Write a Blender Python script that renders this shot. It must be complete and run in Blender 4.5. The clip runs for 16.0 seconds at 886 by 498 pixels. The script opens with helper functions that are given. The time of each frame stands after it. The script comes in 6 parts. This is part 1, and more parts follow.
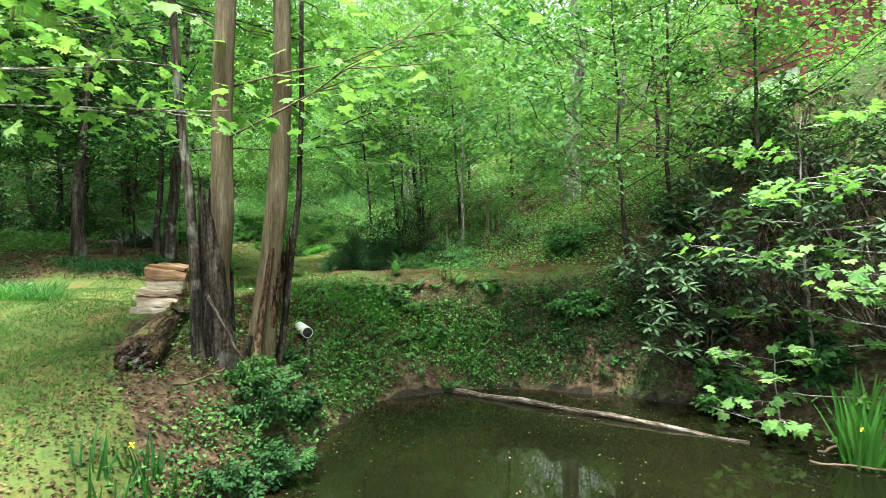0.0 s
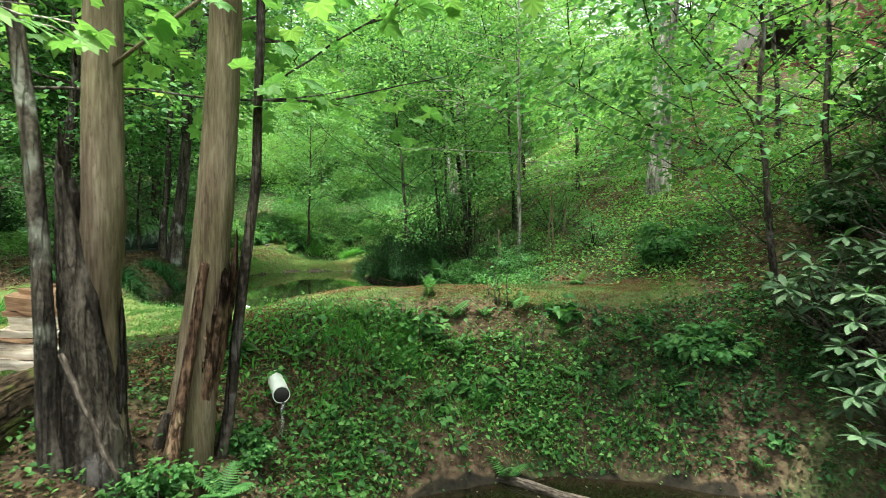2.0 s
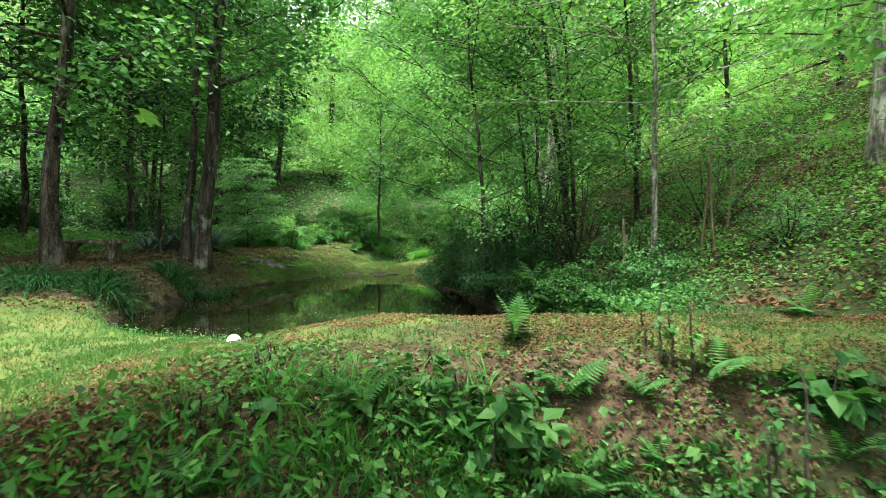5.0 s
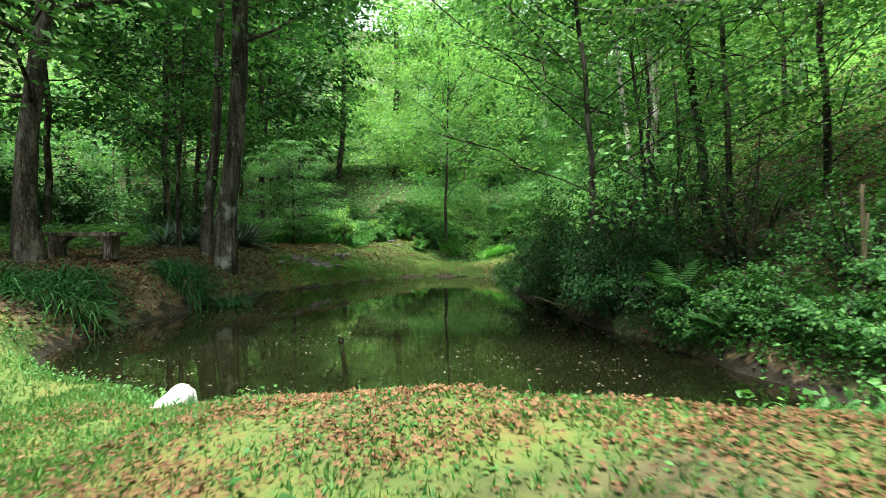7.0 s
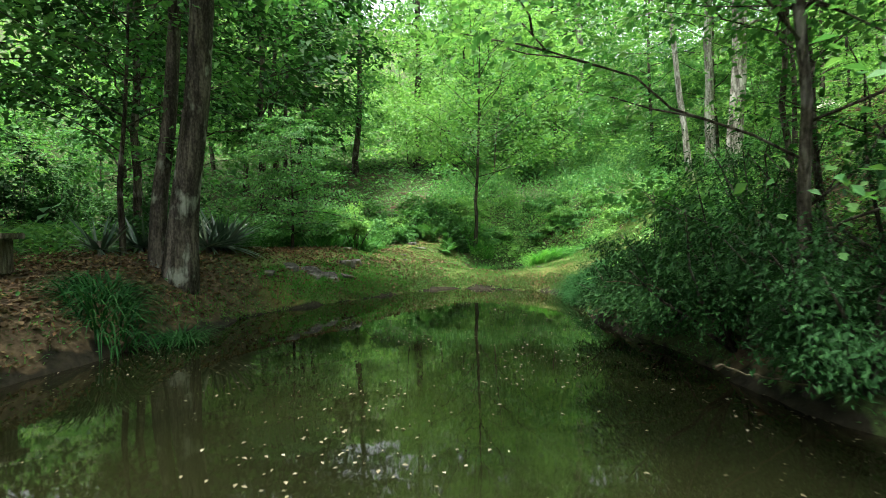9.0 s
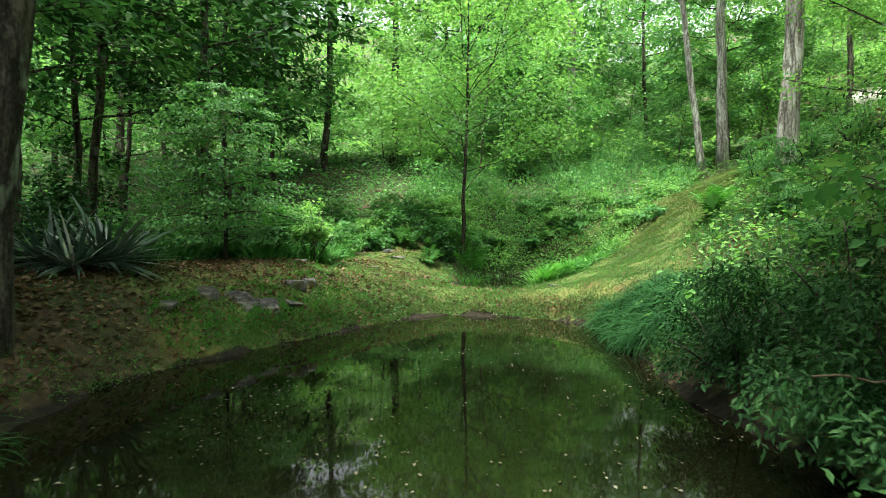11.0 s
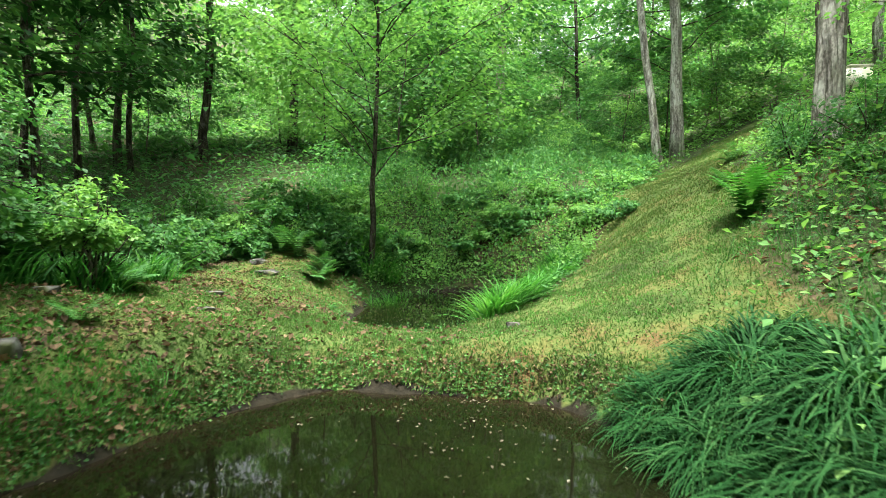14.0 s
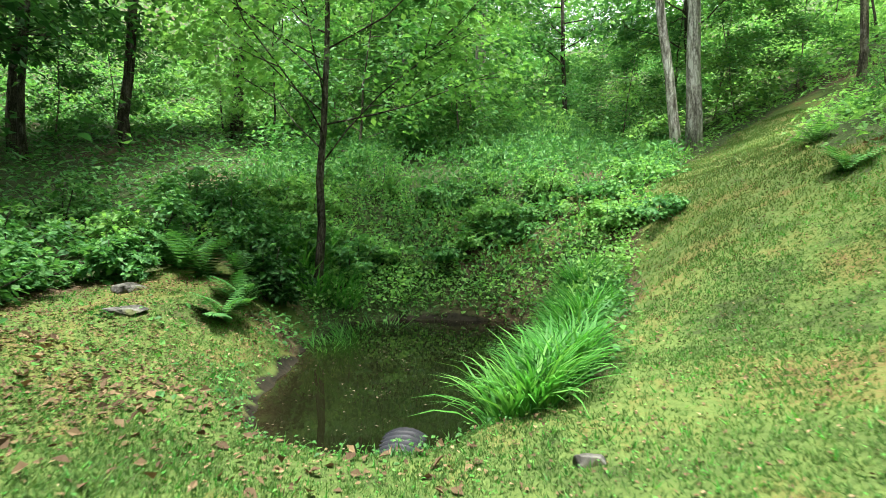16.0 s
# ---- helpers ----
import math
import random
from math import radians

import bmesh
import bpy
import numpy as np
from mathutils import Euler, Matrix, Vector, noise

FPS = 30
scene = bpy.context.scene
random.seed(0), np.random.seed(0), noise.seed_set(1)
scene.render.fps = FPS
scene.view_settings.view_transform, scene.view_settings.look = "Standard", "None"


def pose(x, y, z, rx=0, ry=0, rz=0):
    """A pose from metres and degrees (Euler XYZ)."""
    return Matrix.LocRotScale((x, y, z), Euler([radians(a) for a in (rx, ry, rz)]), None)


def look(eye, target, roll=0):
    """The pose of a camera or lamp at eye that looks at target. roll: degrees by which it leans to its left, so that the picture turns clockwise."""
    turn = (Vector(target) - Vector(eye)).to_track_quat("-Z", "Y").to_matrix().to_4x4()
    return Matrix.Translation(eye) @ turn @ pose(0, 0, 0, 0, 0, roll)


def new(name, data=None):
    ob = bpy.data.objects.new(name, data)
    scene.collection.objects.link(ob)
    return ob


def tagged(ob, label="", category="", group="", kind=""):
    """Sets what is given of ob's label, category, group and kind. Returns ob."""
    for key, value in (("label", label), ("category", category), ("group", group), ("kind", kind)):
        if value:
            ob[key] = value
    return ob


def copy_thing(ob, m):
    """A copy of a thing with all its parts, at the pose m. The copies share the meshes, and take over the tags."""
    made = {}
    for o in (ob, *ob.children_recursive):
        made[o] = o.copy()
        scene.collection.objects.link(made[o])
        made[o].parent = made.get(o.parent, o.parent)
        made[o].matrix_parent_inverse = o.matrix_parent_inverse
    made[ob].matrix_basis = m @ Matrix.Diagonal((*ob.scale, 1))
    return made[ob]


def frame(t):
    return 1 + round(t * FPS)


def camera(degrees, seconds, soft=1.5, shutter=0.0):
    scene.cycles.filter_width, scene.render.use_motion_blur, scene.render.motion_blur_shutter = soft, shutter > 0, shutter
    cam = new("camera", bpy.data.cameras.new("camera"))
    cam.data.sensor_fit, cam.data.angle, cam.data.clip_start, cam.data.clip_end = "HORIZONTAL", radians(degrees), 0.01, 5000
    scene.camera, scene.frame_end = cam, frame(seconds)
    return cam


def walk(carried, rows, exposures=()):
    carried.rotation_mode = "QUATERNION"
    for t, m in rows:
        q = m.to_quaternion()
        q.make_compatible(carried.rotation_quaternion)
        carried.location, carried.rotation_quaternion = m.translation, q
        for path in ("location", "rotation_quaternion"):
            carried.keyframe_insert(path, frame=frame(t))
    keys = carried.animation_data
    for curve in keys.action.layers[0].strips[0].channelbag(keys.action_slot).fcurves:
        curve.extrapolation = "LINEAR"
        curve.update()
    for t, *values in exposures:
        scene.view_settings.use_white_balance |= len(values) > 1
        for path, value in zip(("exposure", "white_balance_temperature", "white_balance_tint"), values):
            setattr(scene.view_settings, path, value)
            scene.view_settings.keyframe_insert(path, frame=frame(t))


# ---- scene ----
cam = camera(74.7, 16.0, soft=0.7, shutter=0.3)
METRES, EYE, TILT, LEAN, TURN = 27.0, 2.75, -1.6, 0.0, 0.0
ROWS = [
    (0.0, 0.0, 0.0, 0.0, -0.0, 0.0, 0.0),
    (0.5, 0.0002, 0.0317, 0.0018, 1.13, 0.02, -0.03),
    (1.0, -0.0001, 0.0646, 0.0039, 2.29, 0.01, -0.02),
    (1.5, -0.0008, 0.0981, 0.0048, 3.57, 0.03, -0.04),
    (2.0, -0.0021, 0.1304, 0.0048, 4.8, 0.03, -0.07),
    (2.5, -0.0037, 0.1586, 0.0046, 6.07, 0.02, -0.1),
    (3.0, -0.0054, 0.1842, 0.0045, 7.46, 0.02, -0.08),
    (3.5, -0.0077, 0.2099, 0.0045, 8.92, 0.01, -0.07),
    (6.0, -0.0356, 0.3532, 0.0027, 16.52, 0.09, -0.26),
    (6.5, -0.0461, 0.3837, 0.0015, 18.38, 0.1, -0.25),
    (7.0, -0.0593, 0.4143, 0.0001, 20.02, 0.08, -0.22),
    (7.5, -0.0734, 0.4443, -0.0003, 21.22, 0.08, -0.21),
    (8.0, -0.0888, 0.4741, 0.0009, 21.94, 0.08, -0.26),
    (10.5, -0.1615, 0.6231, 0.012, 20.76, 0.02, -0.59),
    (11.0, -0.1724, 0.6496, 0.0141, 19.51, 0.04, -0.61),
    (11.5, -0.1816, 0.6725, 0.0145, 17.92, 0.05, -0.62),
    (12.0, -0.1901, 0.6969, 0.0148, 16.12, 0.08, -0.65),
    (12.5, -0.198, 0.7241, 0.0152, 14.54, 0.09, -0.69),
    (13.0, -0.2049, 0.7535, 0.0156, 13.14, 0.1, -0.62),
    (13.5, -0.2111, 0.7853, 0.0168, 12.21, 0.12, -0.61),
    (14.0, -0.2176, 0.8194, 0.0206, 11.49, 0.12, -0.57),
    (14.5, -0.224, 0.854, 0.0253, 10.9, 0.1, -0.6),
    (15.0, -0.2304, 0.8883, 0.029, 10.32, 0.08, -0.62),
    (15.5, -0.2392, 0.9217, 0.03, 9.71, 0.11, -0.63),
    (16.0, -0.2494, 0.955, 0.0292, 8.49, 0.09, -0.66),
]
walk(cam, [(t, pose(0, 0, EYE, TILT, LEAN, TURN) @ pose(METRES * x, METRES * y, METRES * z, 90 + pitch, roll, yaw)) for t, x, y, z, yaw, pitch, roll in ROWS])

# ---- light ----
world = bpy.data.worlds.new("overcast_sky")
scene.world = world
world.use_nodes = True
wn = world.node_tree.nodes
sky = wn.new("ShaderNodeTexSky")
sky.sky_type = "NISHITA"
sky.sun_disc = False
sky.sun_elevation, sky.sun_rotation = radians(80), radians(-160)
sky.air_density, sky.dust_density, sky.ozone_density = 1.0, 4.0, 1.0
desat = wn.new("ShaderNodeHueSaturation")
desat.inputs["Saturation"].default_value = 0.25
world.node_tree.links.new(sky.outputs[0], desat.inputs["Color"])
world.node_tree.links.new(desat.outputs[0], wn["Background"].inputs["Color"])
wn["Background"].inputs["Strength"].default_value = 0.115

sun = new("sun", bpy.data.lights.new("sun", "SUN"))
sun.data.energy, sun.data.angle, sun.data.color = 3.1, radians(15), (1.0, 0.95, 0.86)
sun.matrix_world = look((-1.5, 5, 30), (0, 10, 0))
scene.view_settings.exposure = 2.48


# ---- materials ----
def mat(name, rough=0.8, spec=0.3):
    m = bpy.data.materials.new(name)
    m.use_nodes = True
    b = m.node_tree.nodes["Principled BSDF"]
    b.inputs["Roughness"].default_value = rough
    b.inputs["Specular IOR Level"].default_value = spec
    return m, m.node_tree.nodes, m.node_tree.links, b


def ramp(nodes, stops):
    r = nodes.new("ShaderNodeValToRGB")
    e = r.color_ramp.elements
    while len(e) < len(stops):
        e.new(0.5)
    for k, (p, c) in enumerate(stops):
        e[k].position, e[k].color = p, (*c, 1)
    return r


def noise_tex(nodes, links, scale, detail=4, coord="Object", stretch=None):
    tc = nodes.new("ShaderNodeTexCoord")
    n = nodes.new("ShaderNodeTexNoise")
    n.inputs["Scale"].default_value, n.inputs["Detail"].default_value = scale, detail
    if stretch:
        mp = nodes.new("ShaderNodeMapping")
        mp.inputs["Scale"].default_value = stretch
        links.new(tc.outputs[coord], mp.inputs[0])
        links.new(mp.outputs[0], n.inputs["Vector"])
    else:
        links.new(tc.outputs[coord], n.inputs["Vector"])
    return n


def bump(nodes, links, b, src, strength, dist=0.02):
    bp = nodes.new("ShaderNodeBump")
    bp.inputs["Strength"].default_value, bp.inputs["Distance"].default_value = strength, dist
    links.new(src, bp.inputs["Height"])
    links.new(bp.outputs[0], b.inputs["Normal"])


def leaf_mat(name, stops, through_light=0.45, rough=0.55, spec=0.22, through_tint=(1.05, 1.1, 0.62)):
    """Thin foliage: each leaf takes its own tone, and light shines through it."""
    m, n, l, b = mat(name, rough, spec)
    geo = n.new("ShaderNodeNewGeometry")
    info = n.new("ShaderNodeObjectInfo")
    r = ramp(n, stops)
    mix = n.new("ShaderNodeMath")
    mix.operation = "MULTIPLY_ADD"
    mix.inputs[1].default_value = 0.75
    l.new(geo.outputs["Random Per Island"], mix.inputs[0])
    m2 = n.new("ShaderNodeMath")
    m2.operation = "MULTIPLY"
    m2.inputs[1].default_value = 0.25
    l.new(info.outputs["Random"], m2.inputs[0])
    l.new(m2.outputs[0], mix.inputs[2])
    l.new(mix.outputs[0], r.inputs[0])
    big = noise_tex(n, l, 0.6, 2)
    hs = n.new("ShaderNodeHueSaturation")
    mr = n.new("ShaderNodeMapRange")
    mr.inputs["From Min"].default_value, mr.inputs["From Max"].default_value = 0.3, 0.7
    mr.inputs["To Min"].default_value, mr.inputs["To Max"].default_value = 0.78, 1.25
    l.new(big.outputs["Fac"], mr.inputs["Value"])
    l.new(mr.outputs[0], hs.inputs["Value"])
    l.new(r.outputs[0], hs.inputs["Color"])
    l.new(hs.outputs[0], b.inputs["Base Color"])
    tr = n.new("ShaderNodeBsdfTranslucent")
    tint = n.new("ShaderNodeMix")
    tint.data_type, tint.blend_type = "RGBA", "MULTIPLY"
    tint.inputs[0].default_value = 1.0
    tint.inputs[7].default_value = (*through_tint, 1)
    l.new(hs.outputs[0], tint.inputs[6])
    l.new(tint.outputs[2], tr.inputs["Color"])
    ms = n.new("ShaderNodeMixShader")
    ms.inputs[0].default_value = through_light
    l.new(b.outputs[0], ms.inputs[1])
    l.new(tr.outputs[0], ms.inputs[2])
    l.new(ms.outputs[0], n["Material Output"].inputs["Surface"])
    return m


LEAF_SPRING = leaf_mat("spring_leaf", [(0, (0.075, 0.21, 0.06)), (0.5, (0.135, 0.31, 0.09)), (1, (0.215, 0.4, 0.12))], 0.52)
LEAF_MID = leaf_mat("summer_leaf", [(0, (0.04, 0.14, 0.05)), (0.5, (0.07, 0.21, 0.062)), (1, (0.14, 0.30, 0.092))], 0.45)
# dark evergreen tone, lowered further to carry shade on the right-hand banks
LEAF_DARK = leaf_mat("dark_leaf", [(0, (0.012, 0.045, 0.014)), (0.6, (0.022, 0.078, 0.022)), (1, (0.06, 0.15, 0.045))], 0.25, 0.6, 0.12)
LEAF_RHODO = leaf_mat("leathery_leaf", [(0, (0.035, 0.075, 0.036)), (0.6, (0.055, 0.108, 0.052)), (1, (0.12, 0.19, 0.1))], 0.12, 0.5, 0.2)
LEAF_GROUND = leaf_mat("ground_leaf", [(0, (0.016, 0.07, 0.018)), (0.5, (0.036, 0.135, 0.028)), (1, (0.11, 0.26, 0.06))], 0.35)
GRASS = leaf_mat("grass_blade", [(0, (0.018, 0.09, 0.02)), (0.6, (0.036, 0.155, 0.03)), (1, (0.10, 0.25, 0.06))], 0.4)
GRASS_BRIGHT = leaf_mat("bright_grass_blade", [(0, (0.035, 0.16, 0.025)), (0.6, (0.06, 0.225, 0.036)), (1, (0.135, 0.31, 0.072))], 0.45)
MOSS_BLADE = leaf_mat("moss_blade", [(0, (0.034, 0.08, 0.024)), (0.4, (0.068, 0.145, 0.038)), (0.8, (0.112, 0.188, 0.054)), (1, (0.18, 0.15, 0.056))], 0.3, 0.8, 0.1)
SEDGE = leaf_mat("dark_sedge_blade", [(0, (0.008, 0.04, 0.012)), (0.6, (0.017, 0.078, 0.02)), (1, (0.055, 0.14, 0.045))], 0.2, 0.7, 0.08)
FERN = leaf_mat("fern_frond", [(0, (0.03, 0.115, 0.03)), (0.6, (0.055, 0.175, 0.042)), (1, (0.11, 0.25, 0.07))], 0.42)
YUCCA_LEAF = leaf_mat("yucca_leaf", [(0, (0.025, 0.06, 0.035)), (0.62, (0.05, 0.10, 0.065)), (0.8, (0.12, 0.17, 0.12)), (1, (0.5, 0.55, 0.43))], 0.05, 0.35, 0.5)
LITTER_RUST = leaf_mat("rusty_dry_leaf", [(0, (0.06, 0.032, 0.017)), (0.4, (0.12, 0.068, 0.034)), (0.85, (0.175, 0.11, 0.058)), (1, (0.27, 0.22, 0.14))], 0.12, 0.8, 0.15, (1.1, 0.9, 0.6))
LITTER = leaf_mat("dry_leaf", [(0, (0.04, 0.024, 0.014)), (0.45, (0.088, 0.062, 0.035)), (0.8, (0.165, 0.12, 0.066)), (1, (0.33, 0.27, 0.17))], 0.12, 0.8, 0.15, (1.1, 0.9, 0.6))
FLOAT_LEAF = leaf_mat("floating_leaf", [(0, (0.06, 0.055, 0.03)), (0.6, (0.12, 0.11, 0.07)), (1, (0.21, 0.2, 0.15))], 0.1, 0.6, 0.2, (1, 1, 0.8))


def bark_mat(name, dark, light, scale=9.0, patch=None, amount=0.62, furrow=0.85):
    """Furrowed bark: long fissures, fine grain, and blotches of lichen or bared wood."""
    m, n, l, b = mat(name, 0.9, 0.12)
    grain = noise_tex(n, l, scale * 0.8, 9, stretch=(1, 1, 0.16))
    fine = noise_tex(n, l, scale * 4, 6, stretch=(1, 1, 0.5))
    mixed = n.new("ShaderNodeMix")
    mixed.inputs[0].default_value = 0.4
    l.new(grain.outputs["Fac"], mixed.inputs[2])
    l.new(fine.outputs["Fac"], mixed.inputs[3])
    r = ramp(n, [(0.38, [0.55 * c for c in dark]), (0.47, dark), (0.62, light)])
    l.new(mixed.outputs[0], r.inputs[0])
    spots = noise_tex(n, l, 3.4, 9, stretch=(1, 1, 0.65))
    lichen = ramp(n, [(amount - 0.07, (0, 0, 0)), (amount, (1, 1, 1))])
    l.new(spots.outputs["Fac"], lichen.inputs[0])
    blot = n.new("ShaderNodeMix")
    blot.data_type, blot.blend_type = "RGBA", "MULTIPLY"
    blot.inputs[0].default_value = 0.8
    blot.inputs[6].default_value = (*(patch or [0.6 * c + 0.08 for c in light]), 1)
    shade = ramp(n, [(0.35, (0.45, 0.45, 0.45)), (0.6, (1, 1, 1))])
    l.new(mixed.outputs[0], shade.inputs[0])
    l.new(shade.outputs[0], blot.inputs[7])
    mx = n.new("ShaderNodeMix")
    mx.data_type = "RGBA"
    l.new(lichen.outputs[0], mx.inputs[0])
    l.new(r.outputs[0], mx.inputs[6])
    l.new(blot.outputs[2], mx.inputs[7])
    crack = noise_tex(n, l, scale * 1.3, 6, stretch=(1, 1, 0.11 + 0.5 * (scale < 4.5)))
    off = n.new("ShaderNodeMath")
    off.operation = "SUBTRACT"
    off.inputs[1].default_value = 0.5
    l.new(crack.outputs["Fac"], off.inputs[0])
    size = n.new("ShaderNodeMath")
    size.operation = "ABSOLUTE"
    l.new(off.outputs[0], size.inputs[0])
    groove = ramp(n, [(0.0, (0.22, 0.2, 0.18)), (0.03, (0.6, 0.58, 0.55)), (0.07, (1, 1, 1))])
    l.new(size.outputs[0], groove.inputs[0])
    cut = n.new("ShaderNodeMix")
    cut.data_type, cut.blend_type = "RGBA", "MULTIPLY"
    cut.inputs[0].default_value = furrow
    l.new(mx.outputs[2], cut.inputs[6])
    l.new(groove.outputs[0], cut.inputs[7])
    l.new(cut.outputs[2], b.inputs["Base Color"])
    hgt = n.new("ShaderNodeMath")
    hgt.operation = "MULTIPLY_ADD"
    hgt.inputs[1].default_value = furrow
    l.new(groove.outputs[0], hgt.inputs[0])
    l.new(mixed.outputs[0], hgt.inputs[2])
    bump(n, l, b, hgt.outputs[0], 0.9, 0.04)
    return m


BARK_DARK = bark_mat("dark_bark", (0.035, 0.03, 0.024), (0.12, 0.105, 0.085), 9, None, 0.62, 0.65)
BARK_BROWN = bark_mat("brown_bark", (0.07, 0.06, 0.048), (0.21, 0.185, 0.15), 8, None, 0.6, 0.6)
BARK_LICHEN = bark_mat("lichened_bark", (0.042, 0.037, 0.031), (0.125, 0.11, 0.09), 11, (0.26, 0.275, 0.235), 0.615, 0.6)
BARK_GREY = bark_mat("grey_bark", (0.2, 0.19, 0.17), (0.5, 0.485, 0.44), 7, (0.5, 0.5, 0.46), 0.6, 0.7)


def bare_wood_mat(name, stops, tint, amount):
    """Barkless weathered wood: long streaks along the grain, hairline checks and olive-grey algae."""
    m, n, l, b = mat(name, 0.85, 0.15)
    streak = noise_tex(n, l, 9, 9, stretch=(1, 1, 0.13))
    fine = noise_tex(n, l, 60, 5, stretch=(1, 1, 0.09))
    both = n.new("ShaderNodeMix")
    both.inputs[0].default_value = 0.4
    l.new(streak.outputs["Fac"], both.inputs[2])
    l.new(fine.outputs["Fac"], both.inputs[3])
    r = ramp(n, stops)
    l.new(both.outputs[0], r.inputs[0])
    algae = noise_tex(n, l, 2.2, 8, stretch=(1, 1, 0.3))
    where = ramp(n, [(amount - 0.1, (0, 0, 0)), (amount + 0.12, (0.85, 0.85, 0.85))])
    l.new(algae.outputs["Fac"], where.inputs[0])
    mx = n.new("ShaderNodeMix")
    mx.data_type, mx.blend_type = "RGBA", "MULTIPLY"
    mx.inputs[7].default_value = (*tint, 1)
    l.new(where.outputs[0], mx.inputs[0])
    l.new(r.outputs[0], mx.inputs[6])
    check = noise_tex(n, l, 16, 4, stretch=(1, 1, 0.07))
    slit = ramp(n, [(0.485, (1, 1, 1)), (0.5, (0.3, 0.27, 0.24)), (0.515, (1, 1, 1))])
    l.new(check.outputs["Fac"], slit.inputs[0])
    cut = n.new("ShaderNodeMix")
    cut.data_type, cut.blend_type = "RGBA", "MULTIPLY"
    cut.inputs[0].default_value = 0.5
    l.new(mx.outputs[2], cut.inputs[6])
    l.new(slit.outputs[0], cut.inputs[7])
    l.new(cut.outputs[2], b.inputs["Base Color"])
    bump(n, l, b, both.outputs[0], 0.7, 0.03)
    return m


BARE_WOOD = bare_wood_mat("bare_weathered_wood", [(0.36, (0.075, 0.055, 0.038)), (0.47, (0.135, 0.108, 0.075)), (0.56, (0.19, 0.158, 0.112)), (0.68, (0.28, 0.245, 0.185))], (0.55, 0.6, 0.42), 0.5)
BARK_RED = bark_mat("reddish_peeling_bark", (0.045, 0.028, 0.019), (0.17, 0.108, 0.068), 8, (0.22, 0.16, 0.1), 0.64, 0.8)
LOG_WOOD = bark_mat("rotting_log", (0.04, 0.03, 0.02), (0.17, 0.12, 0.075), 7, (0.14, 0.16, 0.05))


def split_mat(name, stops):
    """Fresh split wood: torn fibres along the billet, with dark gaps between them."""
    m, n, l, b = mat(name, 0.8, 0.2)
    fibre = noise_tex(n, l, 26, 7, stretch=(0.1, 1, 1))
    coarse = noise_tex(n, l, 7, 4, stretch=(0.25, 1, 1))
    both = n.new("ShaderNodeMix")
    both.inputs[0].default_value = 0.35
    l.new(fibre.outputs["Fac"], both.inputs[2])
    l.new(coarse.outputs["Fac"], both.inputs[3])
    r = ramp(n, stops)
    l.new(both.outputs[0], r.inputs[0])
    l.new(r.outputs[0], b.inputs["Base Color"])
    bump(n, l, b, both.outputs[0], 0.9, 0.03)
    return m


SPLIT_WOOD = split_mat("split_wood", [(0.36, (0.16, 0.11, 0.07)), (0.44, (0.45, 0.37, 0.28)), (0.6, (0.68, 0.6, 0.5)), (0.7, (0.78, 0.71, 0.61))])
SPLIT_RED = split_mat("reddish_split_wood", [(0.36, (0.12, 0.06, 0.035)), (0.46, (0.3, 0.175, 0.105)), (0.62, (0.46, 0.31, 0.2))])
BENCH_WOOD = bark_mat("old_bench_wood", (0.09, 0.075, 0.06), (0.24, 0.205, 0.165), 8)
STONE = bark_mat("field_stone", (0.055, 0.055, 0.05), (0.15, 0.15, 0.14), 4, (0.06, 0.07, 0.03), 0.62, 0.3)


